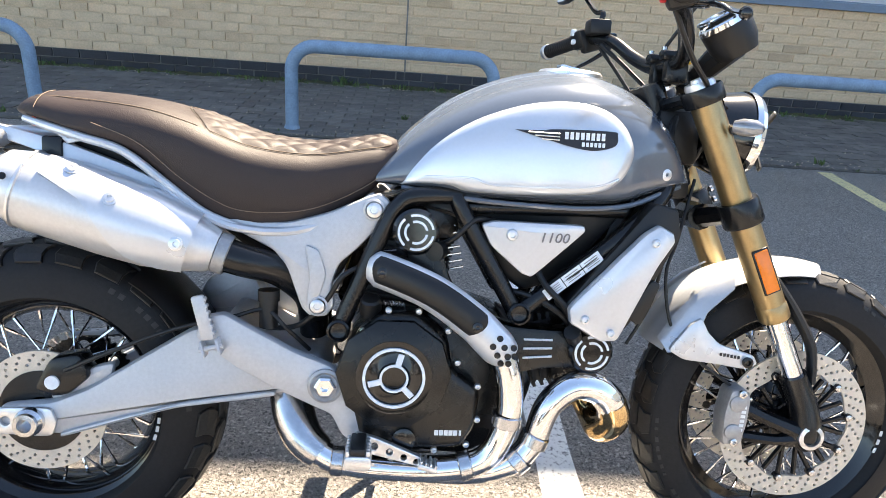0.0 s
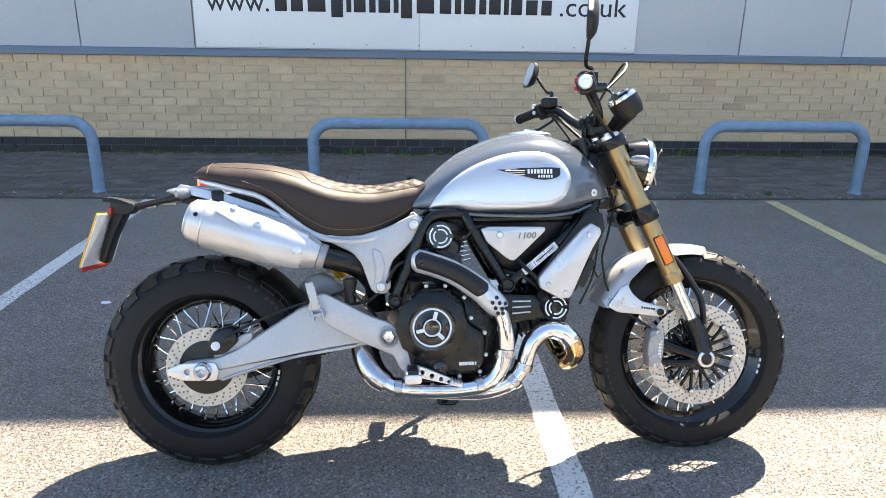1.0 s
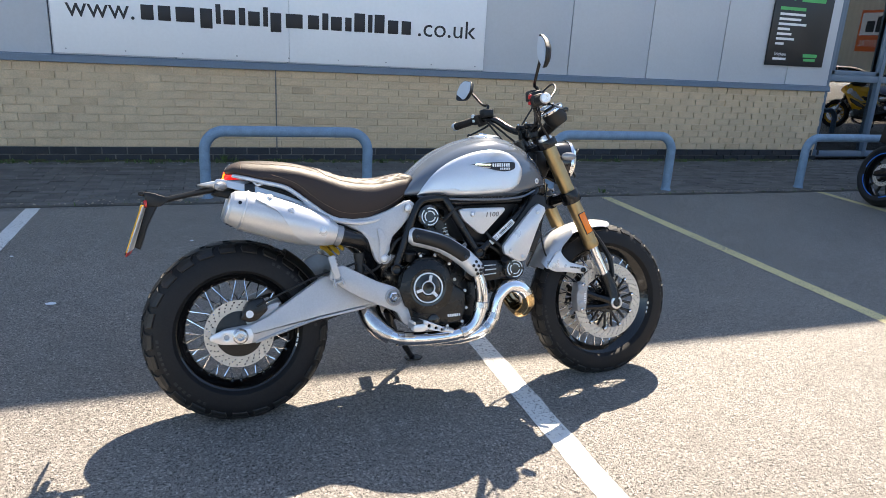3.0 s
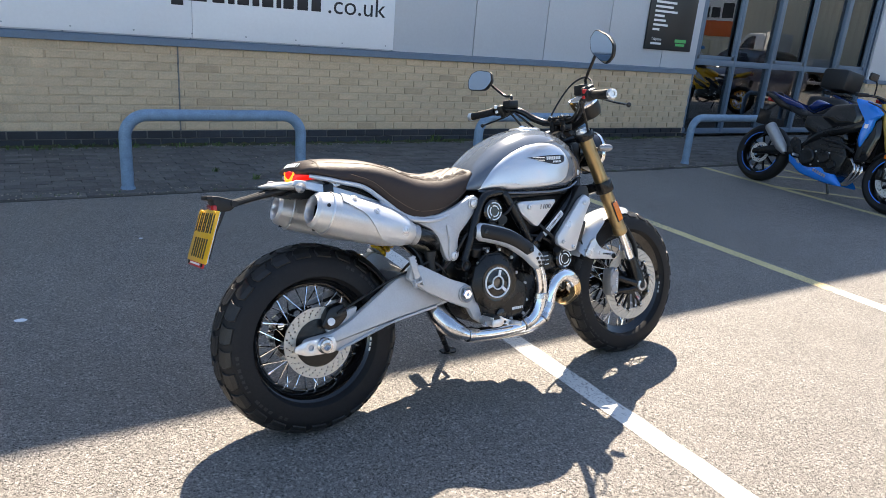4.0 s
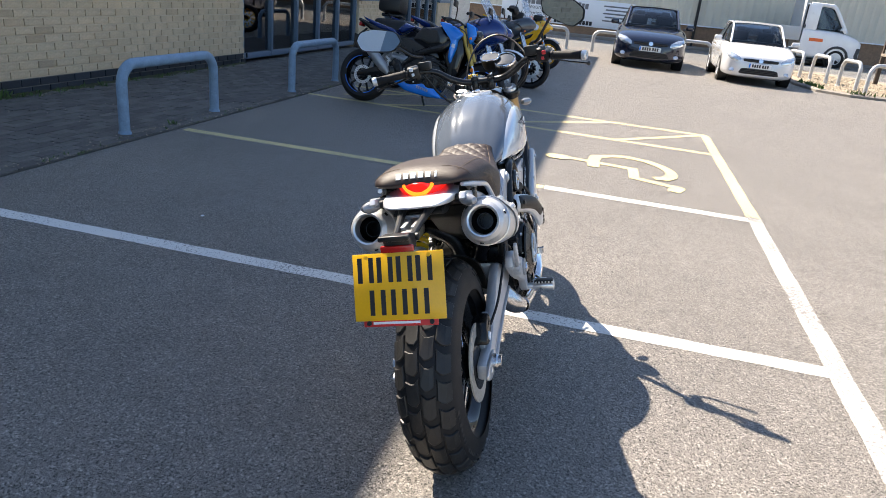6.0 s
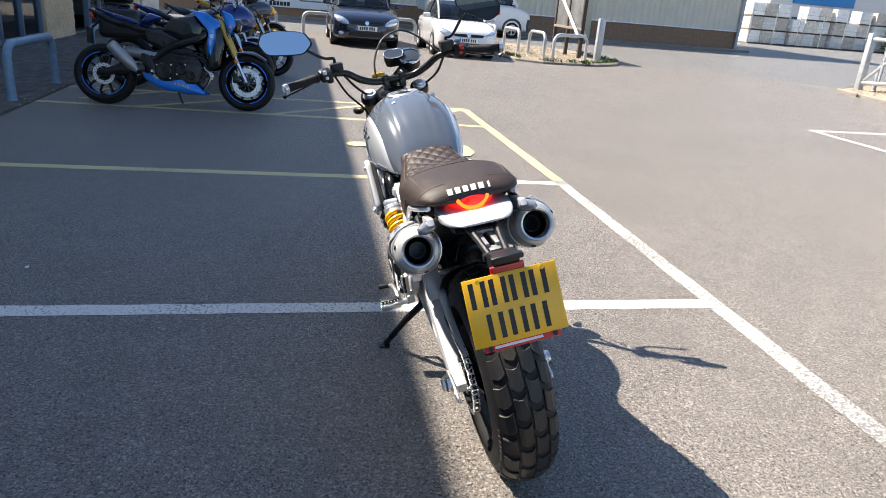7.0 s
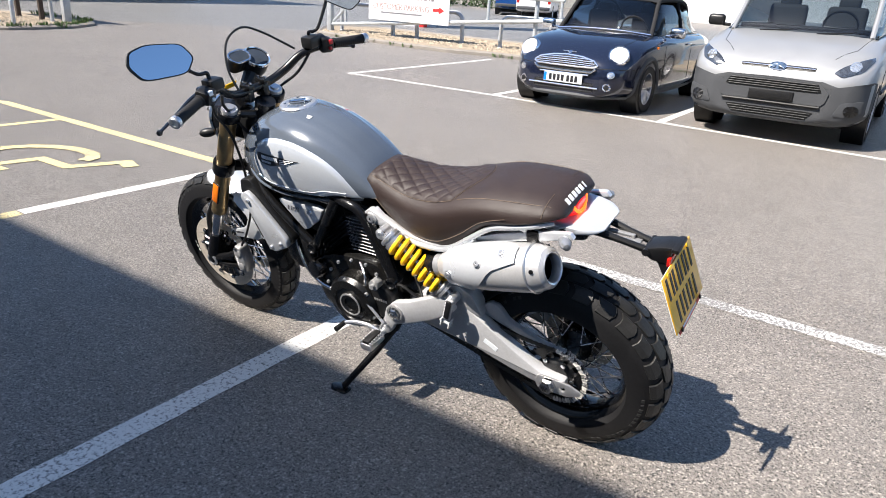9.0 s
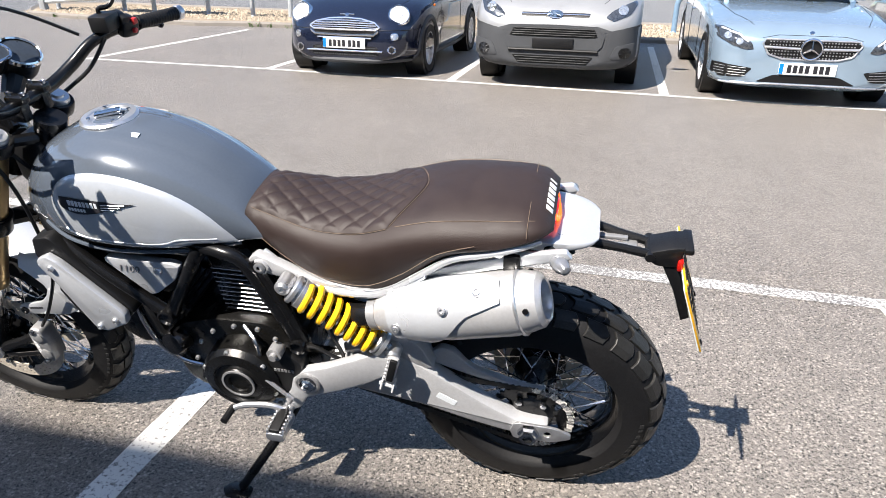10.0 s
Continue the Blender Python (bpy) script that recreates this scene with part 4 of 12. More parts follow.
# front calipers
for s in (-1, 1):
    bm = B()
    m = Matrix.Translation((1.352, s * 0.098, 0.332)) @ Matrix.Rotation(radians(4), 4, "Y")
    plate(bm, rounded([(-0.020, -0.062), (0.020, -0.058), (0.026, -0.01), (0.024, 0.045), (0.008, 0.062), (-0.022, 0.056), (-0.028, 0.0)], 4, 0.25), -0.026, 0.026, 0.009, m)
    cal = part("front_caliper", bm, GREY_METAL, bike, "grey metal brake caliper")
    for z in (-0.03, 0.03):
        bm = B()
        lathe(bm, [(0.017, 0.0), (0.017, 0.004), (0.013, 0.006), (0, 0.006)], m @ Vector((-0.004, s * 0.024, z)), (0, s, 0), 20)
        part("piston_cap", bm, GREY_METAL, cal)
    for z in (-0.05, 0.052):
        bm = B()
        lathe(bm, [(0.008, 0), (0.008, 0.006), (0.004, 0.007), (0.003, 0.003), (0, 0.003)], m @ Vector((0.0, s * 0.026, z)), (0, s, 0), 14)
        part("caliper_bolt", bm, STEEL, cal)
    bm = B()
    for k in range(6):
        box(bm, (0.011, s * 0.0265, -0.024 + k * 0.0095), (0.009, 0.001, 0.006), 0, m)
    part("maker_mark", bm, WHITE_INK, cal)
    bm = B()
    tube(bm, [(1.37, s * 0.10, 0.35), (1.42, s * 0.115, 0.33), (1.50, s * 0.125, 0.30)], [0.016, 0.014, 0.018], 8)
    tube(bm, [(1.38, s * 0.10, 0.285), (1.44, s * 0.118, 0.285), (1.51, s * 0.125, 0.295)], [0.012, 0.012, 0.016], 8)
    part("caliper_mount", bm, BLACK_PAINT, bike)
# rear caliper
bm = B()
plate(bm, rounded([(0.0, 0.36), (0.03, 0.42), (0.085, 0.43), (0.10, 0.385), (0.06, 0.35), (0.03, 0.345)], 3, 0.25), -0.125, -0.075, 0.008)
rcal = part("rear_caliper", bm, BLACK_PAINT, bike)
bm = B()
lathe(bm, [(0.013, 0), (0.013, 0.004), (0, 0.004)], (0.035, -0.125, 0.375), (0, -1, 0), 18)
part("piston_cap", bm, LABEL_WHITE, rcal)
bm = B()
plate(bm, rounded([(0.03, 0.33), (0.02, 0.35), (0.10, 0.40), (0.14, 0.41), (0.13, 0.37), (0.06, 0.315)], 3, 0.25), -0.11, -0.09, 0.004)
part("caliper_bracket", bm, ALLOY, bike)

# swingarm: two tapering cast beams joined ahead of the wheel
SW = [(-0.065, 0.276), (-0.062, 0.328), (0.035, 0.338), (0.10, 0.366), (0.19, 0.425), (0.285, 0.486), (0.34, 0.496), (0.43, 0.45), (0.50, 0.43), (0.50, 0.37),
      (0.44, 0.362), (0.36, 0.35), (0.26, 0.335), (0.15, 0.303), (0.05, 0.272)]
SWB = [(0.05, 0.281), (0.15, 0.312), (0.27, 0.345), (0.36, 0.36), (0.44, 0.372), (0.44, 0.362), (0.36, 0.35), (0.26, 0.335), (0.15, 0.303), (0.05, 0.272)]
for s in (-1, 1):
    bm = B()
    yo = 0.142 if s > 0 else 0.130
    outline = SW if s < 0 else [(-0.045, 0.290), (-0.045, 0.320), (0.03, 0.328)] + SW[3:-1] + [(0.05, 0.280)]
    plate(bm, rounded(outline, 3, 0.2), s * 0.095, s * yo, 0.012)
    if s < 0:
        plate(bm, rounded(SWB, 2, 0.2), s * 0.10, s * (yo + 0.008), 0.004)
    arm = part("swingarm", bm, ALLOY, bike, "silver cast alloy swingarm")
    bm = B()
    plate(bm, rounded([(-0.10, 0.296), (-0.10, 0.312), (-0.06, 0.328), (0.035, 0.33), (0.045, 0.30), (0.035, 0.274), (-0.06, 0.278)], 3, 0.2), s * yo, s * (yo + 0.008), 0.002,
          holes=[(-0.045, 0.303, 0.009)])
    part("axle_plate", bm, BRIGHT_ALLOY, arm)
    bm = B()
    lathe(bm, [(0.026, 0), (0.026, 0.012), (0.021, 0.018), (0.021, 0.026), (0.013, 0.027), (0.012, 0.008), (0, 0.008)], (0.0, s * (yo + 0.006), 0.305), (0, s, 0), 6 if s > 0 else 24)
    part("axle_nut", bm, STEEL, arm)
bm = B()
plate(bm, rounded([(0.33, 0.50), (0.44, 0.455), (0.52, 0.43), (0.54, 0.38), (0.45, 0.36), (0.36, 0.37), (0.34, 0.43)], 3, 0.2), -0.1, 0.1, 0.01)
part("swingarm_bridge", bm, ALLOY, bike)
bm = B()
plate(bm, rounded([(0.225, 0.46), (0.26, 0.535), (0.31, 0.56), (0.355, 0.545), (0.39, 0.49), (0.31, 0.47)], 3, 0.22), 0.085, 0.138, 0.008)
part("shock_mount", bm, ALLOY, bike, "cast lug under the spring")
bm = B()
box(bm, (0.20, 0.1425, 0.372), (0.05, 0.001, 0.018), 0, Matrix.Translation((0.2, 0, 0.372)) @ Matrix.Rotation(radians(-28), 4, "Y") @ Matrix.Translation((-0.2, 0, -0.372)))
part("sticker", bm, LABEL_WHITE, bike)

# foot rest hangers
HANG = [(0.305, 0.485), (0.318, 0.522), (0.355, 0.53), (0.40, 0.505), (0.48, 0.462), (0.545, 0.438), (0.575, 0.41), (0.588, 0.365), (0.625, 0.30), (0.605, 0.28), (0.568, 0.305),
        (0.548, 0.345), (0.51, 0.362), (0.45, 0.39), (0.38, 0.428), (0.335, 0.462)]
for s in (-1, 1):
    bm = B()
    plate(bm, rounded(HANG, 3, 0.2), s * 0.15, s * 0.178, 0.006)
    hg = part("footrest_hanger", bm, ALLOY, bike, "grey cast footrest hanger")
    bm = B()
    lathe(bm, [(0.032, 0), (0.032, 0.006), (0.027, 0.008), (0.022, 0.004)], (0.536, s * 0.178, 0.402), (0, s, 0), 28)
    part("pivot_ring", bm, GREY_METAL, hg)
    bm = B()
    lathe(bm, [(0.02, 0), (0.02, 0.008), (0.016, 0.012), (0.008, 0.012), (0.007, 0.004), (0, 0.004)], (0.536, s * 0.181, 0.402), (0, s, 0), 6)
    part("pivot_nut", bm, CHROME, hg)
    # folded passenger peg
    bm = B()
    m = Matrix.Translation((0.335, s * 0.19, 0.475) if s < 0 else (0.327, 0.19, 0.452)) @ Matrix.Rotation(radians(-14 if s < 0 else -14), 4, "Y")
    box(bm, (0, 0, 0.052), (0.024, 0.012, 0.082), 0.005, m)
    for k in range(6):
        box(bm, (0.012, 0, 0.022 + k * 0.0125), (0.005, 0.012, 0.006), 0.0015, m)
    for k in (-1, 1):
        box(bm, (k * 0.014, -s * 0.004, -0.004), (0.006, 0.026, 0.03), 0.003, m)
    cyl(bm, m @ Vector((-0.021, 0, -0.004)), m @ Vector((0.021, 0, -0.004)), 0.005, None, 10)
    pass_peg = part("passenger_footrest", bm, ALLOY, bike, "folded alloy passenger footrest")
    if s > 0:
        bm = B()
        box(bm, (-0.001, s * 0.008, 0.056), (0.017, 0.008, 0.07), 0.003, m)
        part("rubber_pad", bm, BLACK_PLASTIC, pass_peg)
    # rider's peg
    bm = B()
    cyl(bm, (0.60, s * 0.178, 0.30), (0.60, s * 0.205, 0.30), 0.012, None, 12)
    plate(bm, rounded([(0.578, 0.285), (0.578, 0.312), (0.625, 0.312), (0.625, 0.285)], 3, 0.3), s * 0.2, s * 0.275, 0.003)
    for k in range(6):
        for x in (0.584, 0.619):
            box(bm, (x, s * (0.21 + k * 0.012), 0.316), (0.006, 0.006, 0.01), 0.001)
    pg = part("footrest", bm, BRIGHT_ALLOY, bike, "toothed rider's footrest")
    bm = B()
    box(bm, (0.601, s * 0.238, 0.318), (0.027, 0.07, 0.014), 0.004)
    part("rubber_pad", bm, BLACK_PLASTIC, pg)
# brake pedal with cut-outs
bm = B()
m = Matrix.Translation((0.60, -0.205, 0.31)) @ Matrix.Rotation(radians(17), 4, "Y")
plate(bm, rounded([(-0.01, -0.018), (-0.012, 0.014), (0.03, 0.016), (0.13, 0.004), (0.135, -0.012), (0.04, -0.016)], 3, 0.2), -0.006, 0.006, 0.0015, m,
      holes=[(0.03, 0.0, 0.007), (0.06, -0.002, 0.0065), (0.088, -0.004, 0.006), (0.112, -0.005, 0.005)])
box(bm, (0.132, -0.012, -0.002), (0.036, 0.034, 0.012), 0.003, m)
for k in range(4):
    box(bm, (0.118 + k * 0.009, -0.012, 0.006), (0.004, 0.034, 0.006), 0.001, m)
part("brake_pedal", bm, BRIGHT_ALLOY, bike, "cut-out alloy brake pedal")
# gear lever
bm = B()
tube(bm, [(0.60, 0.20, 0.315), (0.64, 0.205, 0.33), (0.70, 0.21, 0.325), (0.735, 0.22, 0.315)], [0.008, 0.008, 0.008, 0.007], 8, 3)
tube(bm, [(0.60, 0.20, 0.315), (0.575, 0.20, 0.36), (0.66, 0.19, 0.43)], [0.006, 0.005, 0.005], 8)
part("gear_lever", bm, BRIGHT_ALLOY, bike, "alloy gear lever with a rubber toe peg")
bm = B()
cyl(bm, (0.735, 0.215, 0.315), (0.738, 0.262, 0.315), 0.009, 0.0095, 12)
part("toe_peg", bm, BLACK_PLASTIC, bike)
# side stand
bm = B()
tube(bm, [(0.60, 0.12, 0.27), (0.64, 0.19, 0.20), (0.735, 0.278, 0.068)], [0.014, 0.013, 0.012], 12)
tube(bm, [(0.60, 0.12, 0.27), (0.585, 0.10, 0.31)], 0.018, 10)
stand = part("side_stand", bm, BLACK_PAINT, bike, "black steel side stand")
bm = B()
foot_m = Matrix.Translation((0.742, 0.288, 0.0625)) @ Matrix.Rotation(radians(11), 4, "X")
plate(bm, rounded([(-0.035, -0.022), (-0.035, 0.02), (0.025, 0.028), (0.045, 0.0), (0.025, -0.026)], 3, 0.25), -0.004, 0.004, 0.002, foot_m @ Matrix.Rotation(radians(90), 4, "X"))
part("stand_foot", bm, BLACK_PAINT, stand)

# ---- frame ----
for s in (-1, 1):
    yy = s * 0.142
    for pts, r in (([(0.80, s * 0.12, 0.752), (0.70, yy, 0.752), (0.658, yy, 0.735), (0.625, yy, 0.675), (0.557, yy, 0.505)], 0.0165),
                   ([(0.762, s * 0.135, 0.752), (0.778, yy, 0.715), (0.878, yy, 0.548)], 0.0165),
                   ([(1.175, s * 0.085, 0.80), (1.14, s * 0.12, 0.755), (1.05, yy, 0.675), (0.895, yy, 0.548)], 0.0165),
                   ([(0.77, s * 0.13, 0.735), (1.08, s * 0.12, 0.738)], 0.0135),
                   ([(1.08, s * 0.11, 0.73), (1.16, s * 0.05, 0.86)], 0.0135)):
        bm = B()
        tube(bm, pts, r, 14, 5 if len(pts) > 2 else 0)
        part("frame_tube", bm, BLACK_PAINT, bike)
    for x, z in ((0.555, 0.50), (0.886, 0.543)):
        bm = B()
        lathe(bm, [(0.021, -0.02), (0.021, 0.022), (0.017, 0.024), (0.014, 0.018), (0, 0.014)], (x, yy, z), (0, s, 0), 22)
        part("frame_node", bm, BLACK_PAINT, bike)
bm = B()
cyl(bm, (1.14, 0, 0.98), (1.22, 0, 0.78), 0.035, None, 20)
part("steering_head", bm, BLACK_PAINT, bike)
# alloy seat subframe plates
SUB = [(0.642, 0.735), (0.622, 0.752), (0.60, 0.745), (0.53, 0.712), (0.46, 0.692), (0.40, 0.69), (0.345, 0.71), (0.285, 0.752), (0.268, 0.74), (0.32, 0.70), (0.385, 0.665), (0.435, 0.64),
       (0.462, 0.60), (0.485, 0.535), (0.50, 0.52), (0.53, 0.52), (0.545, 0.54), (0.54, 0.585), (0.552, 0.62), (0.585, 0.65), (0.63, 0.70)]
SUB_L = [(0.642, 0.735), (0.622, 0.752), (0.60, 0.745), (0.53, 0.712), (0.46, 0.692), (0.40, 0.69), (0.345, 0.71), (0.285, 0.752), (0.268, 0.74), (0.32, 0.70), (0.385, 0.668), (0.46, 0.668),
         (0.54, 0.69), (0.60, 0.70), (0.63, 0.71)]
for s in (-1, 1):
    bm = B()
    plate(bm, rounded(SUB if s < 0 else SUB_L, 3, 0.22), s * 0.112, s * 0.14, 0.006)
    sb = part("subframe_plate", bm, ALLOY, bike, "grey cast alloy subframe plate")
    if s < 0:
        bm = B()
        plate(bm, rounded([(0.495, 0.545), (0.512, 0.54), (0.53, 0.60), (0.515, 0.645), (0.49, 0.655), (0.50, 0.60)], 2, 0.2), s * 0.138, s * 0.146, 0.003)
        part("raised_rib", bm, ALLOY, sb)
    for x, z, r in ((0.612, 0.722, 0.02), (0.515, 0.541, 0.019))[:1 if s > 0 else 2]:
        bm = B()
        lathe(bm, [(r, 0), (r, 0.005), (r * 0.8, 0.007), (r * 0.75, 0.003)], (x, s * 0.14, z), (0, s, 0), 24)
        part("bolt_seat", bm, ALLOY, sb)
        bm = B()
        lathe(bm, [(r * 0.68, 0), (r * 0.68, 0.006), (r * 0.5, 0.008), (r * 0.34, 0.008), (r * 0.3, 0.003), (0, 0.003)], (x, s * 0.143, z), (0, s, 0), 20)
        part("socket_bolt", bm, BRIGHT_ALLOY, sb)
    bm = B()
    strip = [(0.612, 0.745, 0.112), (0.56, 0.712, 0.122), (0.50, 0.685, 0.134), (0.44, 0.675, 0.142), (0.376, 0.680, 0.147), (0.33, 0.694, 0.148), (0.27, 0.728, 0.148), (0.23, 0.760, 0.146)]
    tube(bm, [(x, s * y, z) for x, z, y in strip], 0.008, 8, 4)
    part("seat_edge_strip", bm, SILVER_PAINT, bike)
    # tail rail above the silencer
    bm = B()
    plate(bm, rounded([(0.335, 0.69), (0.31, 0.725), (0.16, 0.79), (0.06, 0.825), (-0.06, 0.853), (-0.075, 0.835), (0.04, 0.80), (0.14, 0.765), (0.29, 0.695)], 2, 0.15), s * 0.118, s * 0.136, 0.004)
    part("tail_rail", bm, SILVER_PAINT, bike)
    bm = B()
    plate(bm, rounded([(0.30, 0.745), (0.24, 0.79), (0.05, 0.862), (0.03, 0.85), (0.10, 0.80), (0.27, 0.735)], 2, 0.15), s * 0.085, s * 0.116, 0.004)
    part("seat_pan_side", bm, BLACK_PLASTIC, bike)
    bm = B()
    plate(bm, [(0.085, 0.845), (0.065, 0.85), (0.055, 0.835), (0.07, 0.82), (0.09, 0.825)], s * 0.125, s * 0.138, 0.002, holes=[(0.073, 0.836, 0.006)])
    part("lashing_eye", bm, SILVER_PAINT, bike)

# ---- engine ----
bm = B()
plate(bm, rounded([(0.565, 0.47), (0.575, 0.33), (0.62, 0.265), (0.80, 0.245), (0.90, 0.30), (0.93, 0.40), (0.88, 0.50), (0.78, 0.53), (0.64, 0.535)], 3, 0.2), -0.13, 0.13, 0.012)
engine = part("crankcase", bm, ENGINE_BLACK, bike, "black engine crankcase")
bm = B()
plate(bm, rounded([(0.573, 0.445), (0.585, 0.36), (0.60, 0.30), (0.655, 0.285), (0.72, 0.282), (0.79, 0.285), (0.815, 0.33), (0.82, 0.40), (0.765, 0.44), (0.755, 0.50), (0.70, 0.545), (0.63, 0.54), (0.59, 0.50)], 3, 0.25), -0.185, -0.12, 0.016, seg=3)
cover = part("clutch_cover", bm, ENGINE_BLACK, bike, "black clutch cover with chamfered edge")
bm = B()
n = 10
lathe(bm, [(0.106, 0.0), (0.104, 0.006), (0.072, 0.02), (0.068, 0.02)], (0.659, -0.185, 0.43), (0, -1, 0), n)
part("faceted_ring", bm, ENGINE_BLACK, cover)
bm = B()
lathe(bm, [(0.056, 0.018), (0.056, 0.024), (0.051, 0.024), (0.051, 0.019)], (0.659, -0.187, 0.43), (0, -1, 0), 40)
part("silver_ring", bm, LABEL_WHITE, cover)
bm = B()
lathe(bm, [(0.068, 0.0), (0.068, 0.02), (0.051, 0.018), (0.03, 0.024), (0.022, 0.016), (0, 0.015)], (0.659, -0.187, 0.43), (0, -1, 0), 40)
part("cap", bm, BLACK_GLOSS, cover)
bm = B()
lathe(bm, [(0.026, 0.022), (0.026, 0.026), (0.022, 0.026), (0.022, 0.02)], (0.659, -0.187, 0.43), (0, -1, 0), 28)
for k in range(3):
    a = radians(75 + 120 * k)
    box(bm, (0.036, 0, 0), (0.022, 0.004, 0.011), 0.001, Matrix.Translation((0.659, -0.2105, 0.43)) @ Matrix.Rotation(-a, 4, "Y"))
part("three_arm_mark", bm, LABEL_WHITE, cover)
bm = B()
for k, w in enumerate((1, 1, 1, 1, 1, 0.5)):
    box(bm, (0.742 + k * 0.0088, -0.1855, 0.318), (0.0064 * w + 0.001, 0.001, 0.01))
pieces("name_bar", bm, WHITE_INK, cover)
for x, z in ((0.592, 0.33), (0.585, 0.385), (0.582, 0.44), (0.60, 0.505), (0.645, 0.545), (0.70, 0.545), (0.755, 0.51), (0.775, 0.45), (0.815, 0.405), (0.818, 0.34), (0.80, 0.29), (0.74, 0.278), (0.66, 0.275)):
    bolt((x, -0.17, z), -1, 0.0062, BRIGHT_ALLOY, cover, "cover_bolt")
bm = B()
lathe(bm, [(0.022, 0), (0.022, 0.012), (0.016, 0.014), (0, 0.014)], (0.682, -0.18, 0.305), (0, -1, 0), 20)
part("oil_window", bm, BLACK_GLOSS, cover)
bm = B()
lathe(bm, [(0.02, 0), (0.02, 0.03), (0.016, 0.034), (0, 0.034)], (0.612, -0.14, 0.53), (0, -0.4, 1), 16)
part("filler_cap", bm, BLACK_PLASTIC, cover)


def fins(c0, c1, rx, ry, n, mat, name):
    """A finned barrel between two points in the xz plane: a core and rounded square fins."""
    a, b = Vector(c0), Vector(c1)
    d = (b - a).normalized()
    q = Vector((0, 0, 1)).rotation_difference(d).to_matrix().to_4x4()
    L = (b - a).length / n
    bm = B()
    box(bm, (0, 0, 0), (rx * 1.7, ry * 1.7, (b - a).length), 0.01, Matrix.Translation((a + b) / 2) @ q)
    barrel = part(name, bm, mat, bike)
    bm = B()
    box(bm, (0, 0, 0), (rx * 2, ry * 2, L * 0.38))
    bmesh.ops.bevel(bm, geom=[e for e in bm.edges if abs((e.verts[0].co - e.verts[1].co).normalized().z) > 0.9], offset=0.018, segments=2, affect="EDGES")
    fin_me = mesh_of(bm, mat, "cooling_fin")
    for k in range(n):
        shared("cooling_fin", fin_me, Matrix.Translation(a.lerp(b, (k + 0.5) / n)) @ q, barrel)
    return barrel


FIN_EDGE = material("machined_fin", (0.02, 0.02, 0.021), 0.5, metal=0.0, var=0.3, scale=20)
fins((0.665, 0, 0.53), (0.685, 0, 0.70), 0.085, 0.095, 13, FIN_EDGE, "upright_cylinder")
fins((0.84, 0, 0.42), (0.985, 0, 0.455), 0.075, 0.09, 9, FIN_EDGE, "forward_cylinder")
bm = B()
plate(bm, rounded([(0.60, 0.67), (0.61, 0.735), (0.70, 0.745), (0.77, 0.72), (0.77, 0.665)], 3, 0.2), -0.105, 0.105, 0.012)
part("cylinder_head", bm, ENGINE_BLACK, bike)
bm = B()
plate(bm, rounded([(0.97, 0.39), (0.955, 0.50), (1.02, 0.535), (1.075, 0.50), (1.08, 0.42), (1.03, 0.385)], 3, 0.2), -0.105, 0.105, 0.012)
part("cylinder_head", bm, ENGINE_BLACK, bike)
# belt covers with ringed caps
for name, poly, cap in (("upright_belt_cover", [(0.655, 0.70), (0.67, 0.73), (0.705, 0.73), (0.725, 0.70), (0.755, 0.60), (0.80, 0.53), (0.77, 0.50), (0.70, 0.55), (0.68, 0.62)], (0.688, 0.688)),
                        ("forward_belt_cover", [(0.83, 0.53), (0.88, 0.515), (0.97, 0.51), (1.04, 0.515), (1.065, 0.49), (1.06, 0.455), (1.03, 0.435), (0.95, 0.435), (0.88, 0.42), (0.82, 0.45)], (1.027, 0.474))):
    bm = B()
    plate(bm, rounded(poly, 3, 0.22), -0.15, -0.10, 0.008)
    bc = part(name, bm, ENGINE_BLACK, bike)
    cx, cz = cap
    bm = B()
    lathe(bm, [(0.042, 0), (0.042, 0.012), (0.036, 0.018), (0.0, 0.018)], (cx, -0.15, cz), (0, -1, 0), 32)
    part("belt_cap", bm, BLACK_GLOSS, bc)
    for r in (0.031, 0.0195):
        bm = B()
        for k in range(3):
            a0 = radians(120 * k + 12)
            ring = [(a0 + radians(98) * j / 10) for j in range(11)]
            t_ = 0.0042
            loft(bm, [[(cx + (r + dr) * math.cos(a), -0.168 - dy, cz + (r + dr) * math.sin(a)) for dr, dy in ((-t_ / 2, 0), (t_ / 2, 0), (t_ / 2, 0.002), (-t_ / 2, 0.002))] for a in ring])
        part("cap_ring", bm, LABEL_WHITE, bc)
for k in range(3):
    bm = B()
    tube(bm, [(0.90, -0.152, 0.492 - k * 0.018), (0.955, -0.152, 0.492 - k * 0.016)], 0.0022, 6)
    part("fin_line", bm, LABEL_WHITE, bike)
for k in range(7):
    bm = B()
    tube(bm, [(0.735 + k * 0.004, -0.102, 0.69 - k * 0.013), (0.765 + k * 0.003, -0.102, 0.695 - k * 0.013)], 0.0022, 6)
    part("fin_line", bm, STEEL, bike)
for k in range(5):
    bm = B()
    tube(bm, [(0.61, -0.108, 0.64 - k * 0.012), (0.655, -0.108, 0.645 - k * 0.012)], 0.0022, 6)
    part("fin_line", bm, STEEL, bike)
